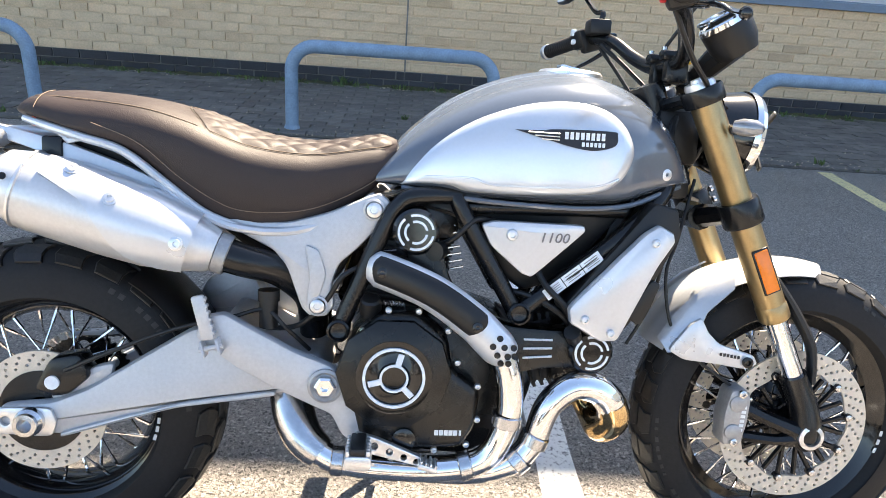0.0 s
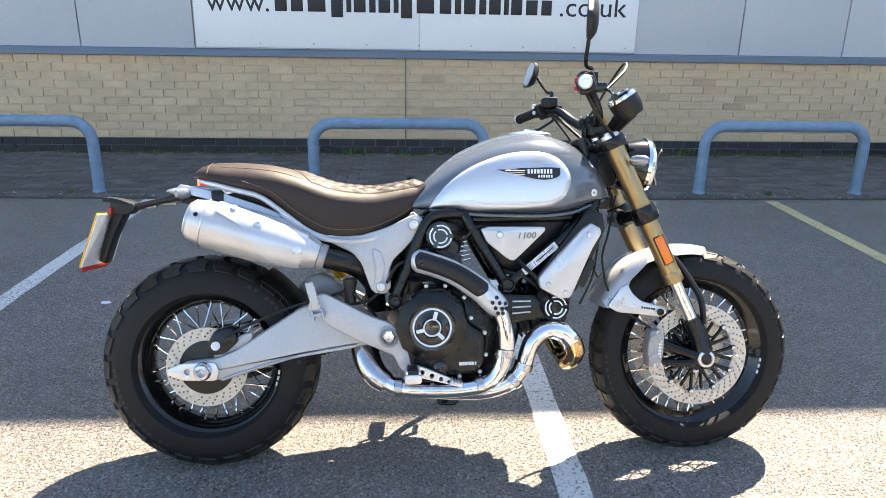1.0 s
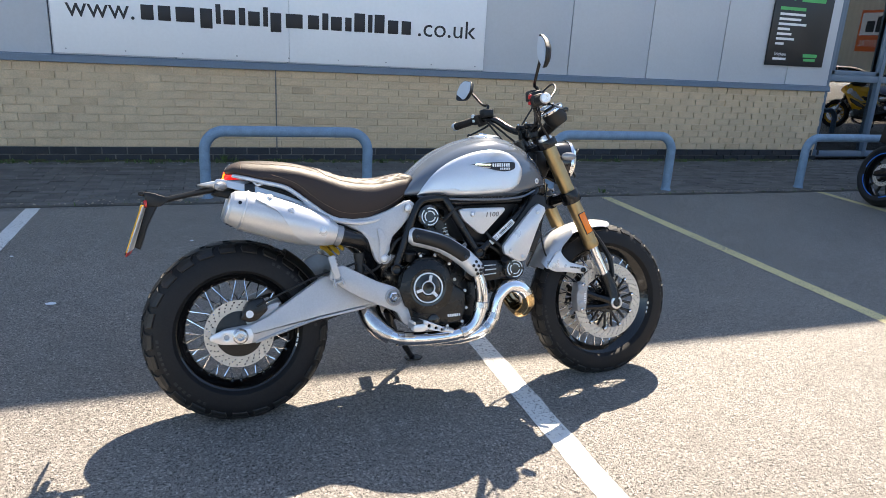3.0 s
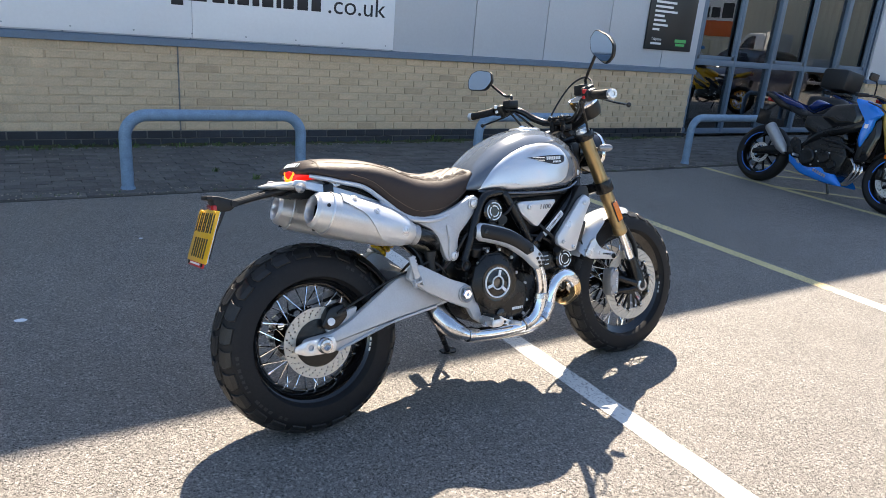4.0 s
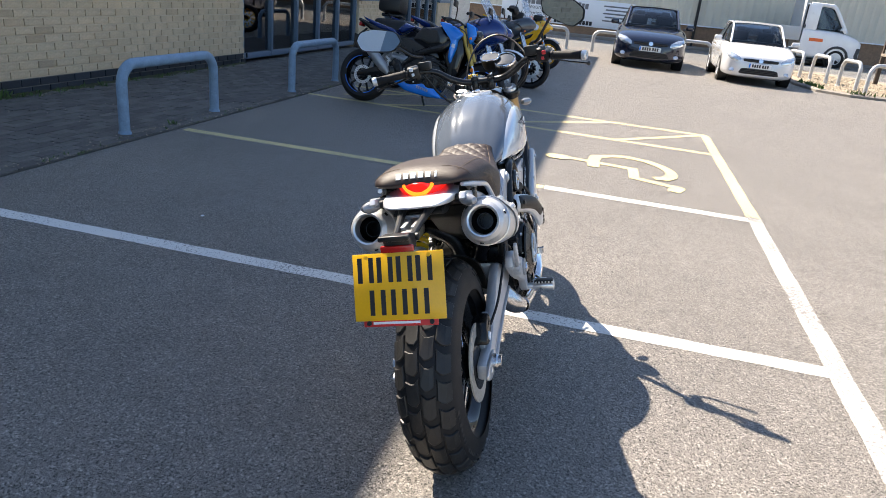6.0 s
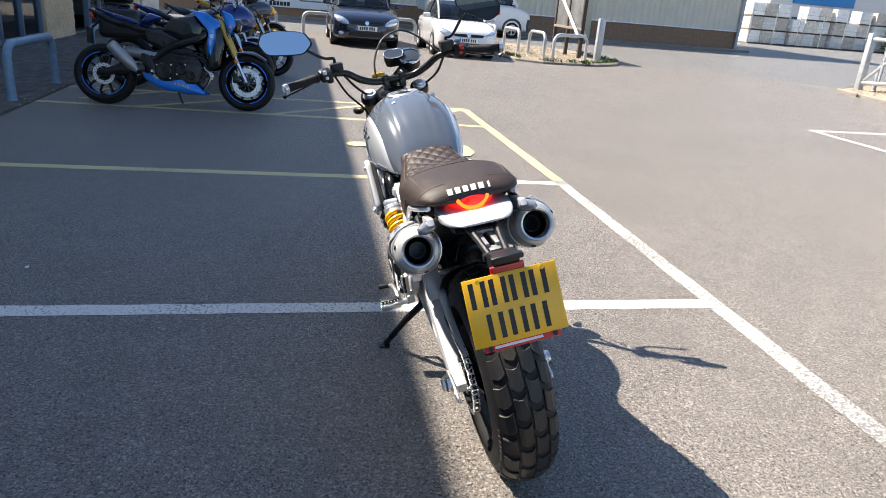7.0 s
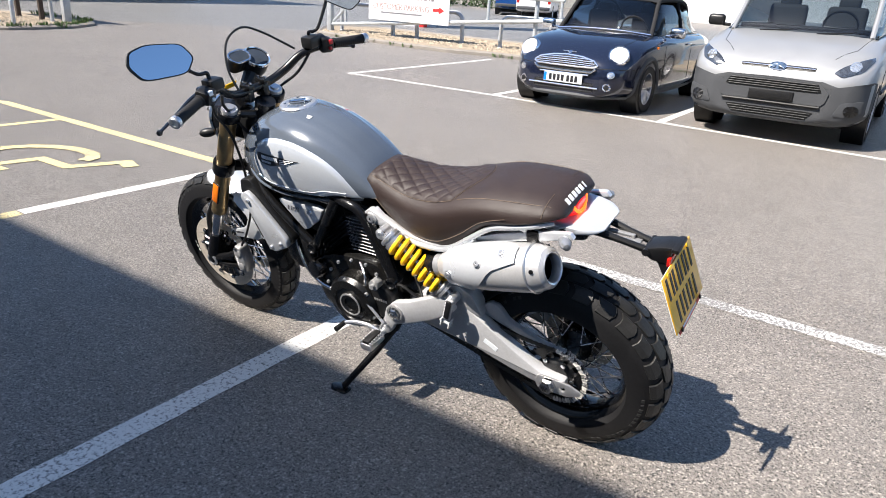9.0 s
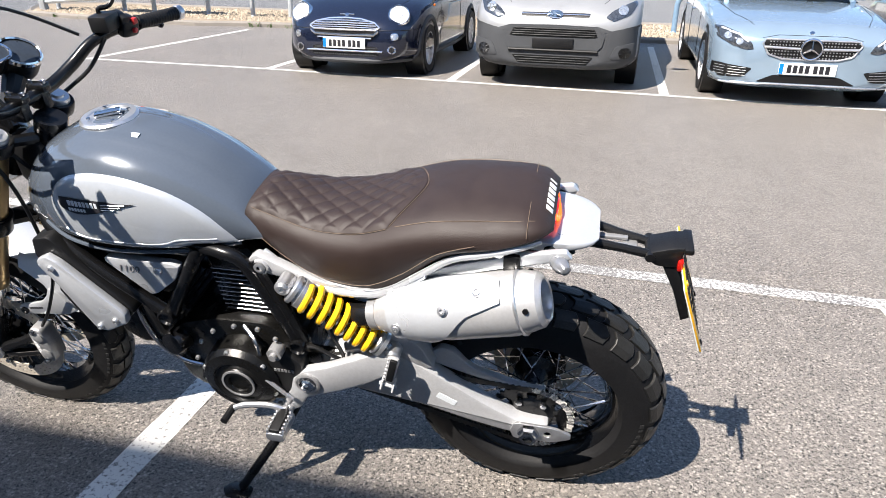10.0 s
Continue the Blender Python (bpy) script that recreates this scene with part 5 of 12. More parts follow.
# spark plug leads and hoses on the right
HOSE = BLACK_PLASTIC
for pts, r in (([(0.73, -0.14, 0.66), (0.76, -0.155, 0.68), (0.80, -0.15, 0.715), (0.86, -0.10, 0.70)], 0.005),
               ([(1.0, -0.15, 0.50), (0.97, -0.17, 0.56), (0.93, -0.16, 0.60), (0.90, -0.12, 0.66)], 0.006),
               ([(0.60, -0.13, 0.62), (0.56, -0.15, 0.60), (0.53, -0.14, 0.55), (0.48, -0.13, 0.50), (0.42, -0.12, 0.49)], 0.005),
               ([(0.50, -0.12, 0.45), (0.46, -0.15, 0.50), (0.42, -0.14, 0.53), (0.36, -0.145, 0.515), (0.26, -0.148, 0.49), (0.14, -0.145, 0.44), (0.06, -0.13, 0.40)], 0.004),
               ([(0.87, -0.13, 0.58), (0.92, -0.15, 0.57), (0.97, -0.15, 0.54), (1.0, -0.12, 0.50)], 0.006),
               ([(1.16, -0.10, 0.80), (1.175, -0.11, 0.72), (1.165, -0.11, 0.62), (1.155, -0.10, 0.55), (1.12, -0.09, 0.47)], 0.0035),
               ([(0.50, 0.10, 0.52), (0.45, 0.14, 0.46), (0.52, 0.15, 0.50), (0.58, 0.15, 0.47)], 0.005),
               ([(0.98, 0.06, 0.66), (0.96, 0.12, 0.56), (0.93, 0.13, 0.46), (0.90, 0.12, 0.38), (0.86, 0.1, 0.33)], 0.012)):
    bm = B()
    tube(bm, pts, r, 8, 5)
    part("hose", bm, HOSE, bike)
bm = B()
cyl(bm, (0.735, -0.15, 0.655), (0.722, -0.17, 0.655), 0.016, 0.018, 14)
part("plug_cap", bm, BLACK_PLASTIC, bike)
bm = B()
cyl(bm, (1.0, -0.15, 0.49), (0.985, -0.172, 0.515), 0.014, 0.016, 14)
part("plug_cap", bm, BLACK_PLASTIC, bike)
# rear brake reservoir, switch, small spring
bm = B()
cyl(bm, (0.425, -0.13, 0.495), (0.425, -0.13, 0.545), 0.017, None, 16)
cyl(bm, (0.425, -0.13, 0.545), (0.425, -0.13, 0.565), 0.02, None, 16)
part("brake_reservoir", bm, BLACK_PLASTIC, bike, "smoked brake fluid pot")
bm = B()
helix = [(0.60 + 0.075 * k / 90, -0.145 + 0.005 * math.cos(k * 0.9), 0.555 - 0.006 * k / 90 + 0.005 * math.sin(k * 0.9)) for k in range(91)]
tube(bm, helix, 0.0016, 5)
part("return_spring", bm, STEEL, bike)
# braided hoses, starter and bolts on the left
for k, dy in enumerate((0.0, 0.016)):
    bm = B()
    tube(bm, [(1.0 - 0.012 * k, 0.10 + dy, 0.63), (0.985 - 0.012 * k, 0.125 + dy, 0.54), (0.955 - 0.012 * k, 0.135 + dy, 0.45), (0.90, 0.125 + dy, 0.385), (0.85, 0.115 + dy, 0.36)], 0.006, 8, 5)
    part("braided_hose", bm, STEEL, bike)
bm = B()
lathe(bm, [(0, -0.07), (0.032, -0.066), (0.036, -0.05), (0.036, 0.05), (0.03, 0.062), (0, 0.066)], (0.885, 0.10, 0.445), (0.2, 1, 0.1), 24)
part("starter_motor", bm, BLACK_GLOSS, bike)
for bx, bz in ((0.60, 0.53), (0.64, 0.555), (0.70, 0.555), (0.76, 0.53), (0.80, 0.49), (0.825, 0.43), (0.815, 0.36), (0.775, 0.305), (0.70, 0.285), (0.63, 0.30)):
    bolt((bx, 0.168, bz), 1, 0.0062, BRIGHT_ALLOY, bike, "case_bolt")
bm = B()
cyl(bm, (0.60, 0.165, 0.50), (0.60, 0.195, 0.50), 0.018, None, 18)
cyl(bm, (0.60, 0.195, 0.50), (0.60, 0.206, 0.50), 0.009, None, 12)
part("slave_cylinder", bm, GREY_METAL, bike)
# left side covers
bm = B()
lathe(bm, [(0.10, -0.02), (0.10, 0.03), (0.09, 0.045), (0.065, 0.05), (0.06, 0.044), (0.045, 0.044), (0.042, 0.05), (0.028, 0.05), (0.026, 0.044), (0, 0.044)], (0.712, 0.15, 0.388), (0, 1, 0), 40)
alt = part("alternator_cover", bm, ENGINE_BLACK, bike, "round black alternator cover")
bm = B()
lathe(bm, [(0.043, 0.047), (0.043, 0.052), (0.038, 0.052), (0.038, 0.046)], (0.712, 0.15, 0.388), (0, 1, 0), 32)
part("ring", bm, GREY_METAL, alt)
for k in range(6):
    a = radians(60 * k + 20)
    bolt((0.712 + 0.092 * math.cos(a), 0.185, 0.388 + 0.092 * math.sin(a)), 1, 0.007, BRIGHT_ALLOY, alt, "cover_bolt")
bm = B()
plate(bm, rounded([(0.55, 0.37), (0.545, 0.46), (0.59, 0.49), (0.635, 0.47), (0.635, 0.39), (0.60, 0.35)], 3, 0.25), 0.13, 0.175, 0.008)
part("sprocket_cover", bm, BLACK_PLASTIC, bike)
bm = B()
for k in range(6):
    box(bm, (0.572 + k * 0.009, 0.1755, 0.43), (0.006, 0.001, 0.009))
pieces("name_bar", bm, GREY_METAL, bike)
for k in range(10):
    bm = B()
    z = 0.545 + k * 0.0135
    tube(bm, [(0.60 + k * 0.0015, 0.098, z), (0.755 + k * 0.0015, 0.098, z), (0.762 + k * 0.0015, 0.07, z)], 0.0026, 6)
    part("fin_edge", bm, STEEL, bike)
bm = B()
tube(bm, [(0.70, 0.13, 0.52), (0.66, 0.16, 0.50), (0.655, 0.17, 0.45), (0.66, 0.175, 0.42)], 0.006, 8, 4)
part("clutch_pipe", bm, STEEL, bike)

# ---- exhaust ----
bm = B()
tube(bm, [(0.62, -0.15, 0.615), (0.72, -0.185, 0.585), (0.80, -0.195, 0.535), (0.855, -0.195, 0.47), (0.873, -0.195, 0.40), (0.868, -0.19, 0.33), (0.835, -0.185, 0.268), (0.77, -0.175, 0.243),
          (0.66, -0.165, 0.237), (0.56, -0.155, 0.245), (0.51, -0.14, 0.27)], 0.0245, 18, 5)
pipe = part("upper_exhaust_pipe", bm, CHROME, bike, "polished exhaust pipe")
bm = B()
tube(bm, [(0.935, -0.165, 0.31), (0.90, -0.17, 0.262), (0.84, -0.16, 0.232), (0.74, -0.15, 0.225), (0.62, -0.14, 0.235)], 0.0245, 18, 5)
part("lower_exhaust_pipe", bm, CHROME, bike, "polished exhaust pipe")
bm = B()
tube(bm, [(1.035, -0.02, 0.385), (1.07, -0.06, 0.318), (1.078, -0.105, 0.302), (1.09, -0.143, 0.335), (1.078, -0.153, 0.372)], [0.028, 0.031, 0.032, 0.031, 0.030], 18, 6)
part("exhaust_bend", bm, HOT_STEEL, bike, "heat-coloured exhaust bend")
bm = B()
tube(bm, [(1.085, -0.143, 0.35), (1.073, -0.153, 0.376), (1.045, -0.157, 0.40), (1.00, -0.16, 0.405), (0.955, -0.165, 0.37), (0.935, -0.165, 0.31)], [0.0305, 0.0305, 0.0295, 0.028, 0.026, 0.0245], 18, 6)
part("header_bend", bm, CHROME, bike, "polished exhaust bend")
for c, d in (((0.87, -0.193, 0.35), (0.1, 0, 1)), ((0.93, -0.166, 0.30), (0.4, 0, 1)), ((0.80, -0.18, 0.252), (1, 0, 0.3)), ((0.56, -0.155, 0.245), (1, 0, -0.1)), ((0.90, -0.172, 0.262), (1, 0, 1))):
    bm = B()
    lathe(bm, [(0.0262, -0.012), (0.0285, -0.01), (0.0285, 0.01), (0.0262, 0.012)], c, d, 24, close=True)
    part("pipe_clamp", bm, STEEL, bike)
bm = B()
tube(bm, [(0.53, -0.15, 0.255), (0.49, -0.13, 0.285), (0.465, -0.09, 0.34), (0.47, -0.04, 0.42)], [0.03, 0.038, 0.042, 0.042], 20, 5)
part("collector", bm, STEEL, bike, "brushed steel collector box")
# perforated heat guard
bm = B()
G = [(0.605, -0.165, 0.618), (0.64, -0.18, 0.612), (0.72, -0.21, 0.585), (0.79, -0.222, 0.54), (0.83, -0.225, 0.505), (0.862, -0.222, 0.478)]
path = smooth_path(G, 6)
P_, T_, N_ = frames_along(path)
rows = []
for i, p in enumerate(P_):
    t = T_[i]
    up = Vector((0, 0, 1)) - t * t.z
    up.normalize()
    out = t.cross(up)
    if out.y > 0:
        out = -out
    u = i / (len(P_) - 1)
    hw = 0.034 * (1 - 0.35 * max(0, (0.1 - u) / 0.1)) * (1 - 0.25 * max(0, (u - 0.88) / 0.12))
    rows.append([p + up * math.sin(a) * hw + out * (math.cos(a) - 0.55) * hw * 0.75 for a in (radians(-88 + 176 * k / 10) for k in range(11))])
loft(bm, rows, close=False)
guard = part("heat_guard", thick(bm, 0.003), SILVER_PAINT, bike, "silver heat guard round the pipe")
bm = B()
rows = []
for i, p in enumerate(P_[2:22]):
    t = T_[i + 2]
    up = (Vector((0, 0, 1)) - t * t.z).normalized()
    out = t.cross(up)
    if out.y > 0:
        out = -out
    u = i / 19
    hw = 0.026 * min(1, 0.45 + 5 * u, 0.45 + 5 * (1 - u))
    rows.append([p + up * (math.sin(a) * hw + 0.004) + out * ((math.cos(a)) * hw * 0.62 + 0.0) for a in (radians(-85 + 170 * k / 8) for k in range(9))])
loft(bm, rows, close=False)
part("guard_cover", thick(bm, 0.004), BLACK_PLASTIC, guard, "black guard insert")
for u, v in ((26, 0.3), (26, -0.35), (28, 0.0), (28, 0.65), (28, -0.6), (24, -0.1), (24, 0.55), (30, 0.3), (30, -0.3)):
    p, t = P_[min(u, len(P_) - 1)], T_[min(u, len(T_) - 1)]
    up = (Vector((0, 0, 1)) - t * t.z).normalized()
    out = t.cross(up)
    if out.y > 0:
        out = -out
    c = p + up * v * 0.028 + out * (math.cos(math.asin(v * 0.82)) - 0.55) * 0.0258
    bm = B()
    lathe(bm, [(0.0058, -0.001), (0.0058, 0.0018), (0.0042, 0.0008), (0, 0.0006)], c, out + up * v * 0.8, 12)
    part("guard_hole", bm, BLACK_PLASTIC, guard)
for u in (5, 19):
    p = P_[u]
    bm = B()
    lathe(bm, [(0.009, 0), (0.009, 0.003), (0.004, 0.004), (0, 0.002)], p + Vector((0, -0.0165, 0.004)), (0, -1, 0.1), 14)
    part("guard_screw", bm, BLACK_GLOSS, guard)
# silencers
for s in (-1, 1):
    a, b = Vector((-0.03, s * 0.168, 0.758)), Vector((0.335, s * 0.152, 0.638))
    ax = (b - a).normalized()
    L = (b - a).length
    bm = B()
    lathe(bm, [(0.036, 0.05), (0.04, 0.004), (0.047, 0.0), (0.056, 0.008), (0.066, 0.045), (0.0685, 0.07), (0.069, 0.20), (0.066, 0.27), (0.055, L - 0.055), (0.043, L - 0.012), (0.038, L), (0.03, L)], a, ax, 40)
    sil = part("silencer", bm, MUFFLER, bike, "brushed steel silencer can")
    bm = B()
    lathe(bm, [(0.04, 0.006), (0.034, 0.05), (0.024, 0.06), (0.023, 0.04), (0.0215, 0.04), (0.0215, 0.12), (0, 0.12)], a, ax, 32)
    part("outlet", bm, BLACK_PAINT, sil, "dark outlet of the silencer")
    bm = B()
    lathe(bm, [(0.0475, 0.001), (0.045, -0.003), (0.040, -0.001), (0.0375, 0.008), (0.0365, 0.026), (0.039, 0.026)], a, ax, 36)
    part("outlet_ring", bm, BRIGHT_ALLOY, sil)
    bm = B()
    lathe(bm, [(0.0665, 0.044), (0.0698, 0.046), (0.0698, 0.05), (0.0665, 0.052)], a, ax, 40)
    part("end_cap_seam", bm, BRIGHT_ALLOY, sil)
    # heat shield over the outer upper side
    q = Vector((0, 0, 1)).rotation_difference(ax).to_matrix()
    ex = q @ Vector((1, 0, 0))
    out = Vector((0, s, 0)) - ax * ax.y * s
    out.normalize()
    up = ax.cross(out)
    if up.z < 0:
        up = -up
    bm = B()
    rows = []
    for i in range(15):
        h = 0.075 + (L - 0.115) * i / 14
        r = lerp([(0, 0.0695), (0.2, 0.0705), (0.27, 0.0675), (L - 0.055, 0.057), (L, 0.046)], h) + 0.004
        lo = lerp([(0.07, 40), (0.16, 20), (0.24, -35), (0.31, -55), (0.4, -55)], h)
        hi = lerp([(0.07, 75), (0.12, 100), (0.4, 100)], h)
        rows.append([a + ax * h + (out * math.cos(radians(t)) + up * math.sin(radians(t))) * r for t in (lo + (hi - lo) * k / 12 for k in range(13))])
    loft(bm, rows, close=False)
    shield = part("silencer_shield", thick(bm, 0.0025), SILVER_PAINT, sil, "silver heat shield")
    for h, t in ((0.12, 60), (0.20, 35), (0.325, 5)):
        r = lerp([(0, 0.0695), (0.2, 0.0705), (0.27, 0.0675), (L - 0.055, 0.057), (L, 0.046)], h) + 0.004
        d = out * math.cos(radians(t)) + up * math.sin(radians(t))
        bm = B()
        lathe(bm, [(0.012, 0), (0.012, 0.002), (0.0085, 0.003), (0.0085, 0.007), (0.004, 0.0075), (0.0035, 0.003), (0, 0.003)], a + ax * h + d * r, d, 18)
        part("shield_screw", bm, BRIGHT_ALLOY, shield)
    for t in (20, 140, 260):
        d = out * math.cos(radians(t)) + up * math.sin(radians(t))
        bm = B()
        lathe(bm, [(0.006, 0), (0.006, 0.004), (0, 0.004)], a + ax * 0.028 + d * 0.0605, d, 10)
        part("end_screw", bm, BLACK_PAINT, sil)
    bm = B()
    tube(bm, [b - ax * 0.01, b + ax * 0.05, (0.44, s * 0.12, 0.60), (0.49, s * 0.06, 0.54), (0.50, s * 0.03, 0.46)], [0.032, 0.03, 0.029, 0.029, 0.029], 16, 4)
    part("link_pipe", bm, BLACK_PAINT, bike, "dark exhaust link pipe")
    bm = B()
    lathe(bm, [(0.034, -0.012), (0.037, -0.01), (0.037, 0.01), (0.034, 0.012)], b + ax * 0.012, ax, 24, close=True)
    part("link_clamp", bm, GREY_METAL, bike)
    bm = B()
    box(bm, (0.045, s * 0.135, 0.808), (0.035, 0.016, 0.05), 0.005)
    part("silencer_hanger", bm, BLACK_PAINT, bike)

# ---- tank ----
T_TOP = [(0.612, 0.80), (0.635, 0.828), (0.672, 0.868), (0.758, 0.928), (0.865, 0.972), (0.985, 0.988), (1.083, 0.967), (1.15, 0.925), (1.19, 0.868), (1.212, 0.81)]
T_BOT = [(0.612, 0.765), (0.70, 0.755), (0.80, 0.744), (1.05, 0.742), (1.13, 0.765), (1.212, 0.79)]
T_W = [(0.612, 0.105), (0.66, 0.122), (0.72, 0.142), (0.80, 0.162), (0.90, 0.175), (1.0, 0.174), (1.08, 0.158), (1.15, 0.128), (1.19, 0.105), (1.212, 0.085)]
E1, E2 = 0.72, 0.86


def tank_dims(x):
    zt, zb, w = curve(T_TOP, x), curve(T_BOT, x), curve(T_W, x)
    return zt, zb, w, zb + 0.30 * (zt - zb)


def tank_y(x, z):
    """Half width of the tank's skin at a place on its side."""
    zt, zb, w, zc = tank_dims(x)
    if z >= zc:
        s = min(1, max(0, (z - zc) / max(1e-4, zt - zc))) ** (1 / E2)
    else:
        s = min(1, max(0, (zc - z) / max(1e-4, zc - zb))) ** (1 / 0.45) * 0.75
    return w * max(0, 1 - s * s) ** (E1 / 2)


bm = B()
rings = []
NT = 104
for i in range(41):
    x = 0.612 + 0.60 * i / 40
    zt, zb, w, zc = tank_dims(x)
    ring = []
    for k in range(NT):
        a = 2 * math.pi * k / NT
        c, s = math.cos(a), math.sin(a)
        y = w * math.copysign(abs(c) ** E1, c)
        z = zc + (zt - zc) * s ** E2 if s >= 0 else zc - (zc - zb) * abs(s) ** 0.45
        # creases run along the top and frame a raised middle
        if s > 0.5:
            run = min(1, max(0, (x - 0.63) * 9)) * min(1, max(0, (1.10 - x) * 9))
            for edge, step in ((0.036 + 0.03 * (x - 0.65), 0.0040), (0.074 + 0.03 * (x - 0.65), 0.0045)):
                z += step * run / (1 + math.exp((abs(y) - edge) / 0.0022))
        ring.append((x, y, z))
    rings.append(ring)
loft(bm, rings)
tank = part("tank", bm, TANK_GREY, bike, "glossy grey fuel tank", sharp=50)
PANEL = [(0.655, 0.768), (0.675, 0.800), (0.718, 0.848), (0.78, 0.890), (0.85, 0.918), (0.91, 0.931), (0.97, 0.933), (1.02, 0.922), (1.055, 0.898), (1.074, 0.865), (1.076, 0.838),
         (1.062, 0.805), (1.04, 0.785), (1.005, 0.771), (0.93, 0.764), (0.83, 0.762), (0.775, 0.764), (0.735, 0.773)]


def side_skin(outline, s, lift, rings_n=10, centre=None, curve_edge=True):
    """A skin that lies on the tank's side inside the outline, proud by lift and rolled at its edge."""
    pts = smooth_path([Vector((x, 0, z)) for x, z in outline] + [Vector((outline[0][0], 0, outline[0][1]))], 4)[:-1]
    cx = centre[0] if centre else sum(p.x for p in pts) / len(pts)
    cz = centre[1] if centre else sum(p.z for p in pts) / len(pts)
    bm = B()
    rows = []
    for j in range(rings_n + 1):
        u = j / rings_n
        k = 1 - (1 - u) ** 1.6 if u < 1 else 1
        d = lift * (1 - max(0, (k - 0.90) / 0.10) ** 2 * 1.6) if curve_edge else lift
        row = []
        for p in pts:
            x, z = cx + (p.x - cx) * k, cz + (p.z - cz) * k
            row.append((x, s * (tank_y(x, z) + d), z))
        rows.append(row)
    vr = [[bm.verts.new(p) for p in r] for r in rows[1:]]
    c = bm.verts.new((cx, s * (tank_y(cx, cz) + lift), cz))
    n = len(pts)
    for k in range(n):
        bm.faces.new((c, vr[0][k], vr[0][(k + 1) % n]))
    for a, b in zip(vr, vr[1:]):
        for k in range(n):
            bm.faces.new((a[k], a[(k + 1) % n], b[(k + 1) % n], b[k]))
    bmesh.ops.recalc_face_normals(bm, faces=bm.faces[:])
    return bm


for s in (-1, 1):
    part("tank_panel", side_skin(PANEL, s, 0.0065), TANK_SILVER, tank, "pearl silver tank side panel", sharp=60)
    # pressed line low on the panel
    bm = B()
    tube(bm, [(x, s * (tank_y(x, z) + 0.0058), z) for x, z in [(0.70, 0.787), (0.78, 0.789), (0.82, 0.779), (0.92, 0.780), (1.0, 0.785), (1.045, 0.80)]], 0.0022, 6, 5)
    part("panel_crease", bm, TANK_SILVER, tank)
    # winged badge without lettering
    WING = [(0.852, 0.878), (0.90, 0.879), (0.925, 0.882), (1.025, 0.883), (1.036, 0.876), (1.032, 0.858), (0.995, 0.848), (0.955, 0.852), (0.915, 0.862)]
    badge = part("badge", side_skin(WING, s, 0.009, 4, curve_edge=False), INK, tank, "black and silver winged badge")
    for k in range(3):
        bm = B()
        tube(bm, [(x, s * (tank_y(x, z) + 0.0098), z) for x, z in [(0.875 + k * 0.012, 0.8755 - k * 0.0055), (0.93, 0.8745 - k * 0.0055)]], 0.0012, 5)
        part("badge_line", bm, BRIGHT_ALLOY, badge)
    bm = B()
    for k in range(8):
        x, z = 0.942 + k * 0.0095, 0.872
        box(bm, (x, s * (tank_y(x, z) + 0.0098), z), (0.0062, 0.0012, 0.0125))
    for k in range(6):
        x, z = 0.972 + k * 0.0075, 0.858
        box(bm, (x, s * (tank_y(x, z) + 0.0098), z), (0.0048, 0.0012, 0.0075))
    pieces("name_bar", bm, LABEL_WHITE, badge)
    bm = B()
    lathe(bm, [(0.011, 0), (0.011, 0.003), (0.008, 0.004), (0.004, 0.004), (0.003, 0.001), (0, 0.001)], (1.15, s * (tank_y(1.15, 0.81) - 0.002), 0.81), (0.3, s, 0), 14)
    part("tank_screw", bm, BRIGHT_ALLOY, tank)
# lower seam of the tank
for s in (-1, 1):
    bm = B()
    tube(bm, [(x, s * (curve(T_W, x) * 0.93), curve(T_BOT, x) + 0.004) for x in (0.66, 0.74, 0.82, 0.92, 1.0, 1.08, 1.14, 1.19)], 0.005, 8, 3)
    part("tank_seam", bm, TANK_GREY, tank)
# filler cap
cap_n = Vector((0.03, 0, 1)).normalized()
cap_c = Vector((0.984, 0.0, 0.990))
bm = B()
lathe(bm, [(0.064, -0.03), (0.064, 0.002), (0.059, 0.007), (0.048, 0.007), (0.046, 0.004), (0, 0.005)], cap_c, cap_n, 40)
fcap = part("filler_cap", bm, BRIGHT_ALLOY, tank, "bright round filler cap")
bm = B()
box(bm, (0, 0, 0.012), (0.058, 0.022, 0.01), 0.004, Matrix.Translation(cap_c) @ Matrix.Rotation(radians(25), 4, "Z") @ Matrix.Rotation(radians(6), 4, "Y"))
part("cap_lever", bm, CHROME, fcap)
for k in range(4):
    a = radians(90 * k + 45)
    bm = B()
    lathe(bm, [(0.0045, 0), (0.0045, 0.003), (0, 0.003)], cap_c + Vector((0.043 * math.cos(a), 0.043 * math.sin(a), 0.007)), cap_n, 10)
    part("cap_screw", bm, STEEL, fcap)
bm = B()
xl, yl = 0.93, 0.055
box(bm, (0, 0, 0), (0.038, 0.014, 0.0008), 0, Matrix.Translation((0.90, 0.055, tank_dims(0.90)[0] + 0.001)) @ Matrix.Rotation(radians(-14), 4, "X") @ Matrix.Rotation(radians(-4), 4, "Y"))
part("sticker", bm, LABEL_WHITE, tank, "small white sticker")

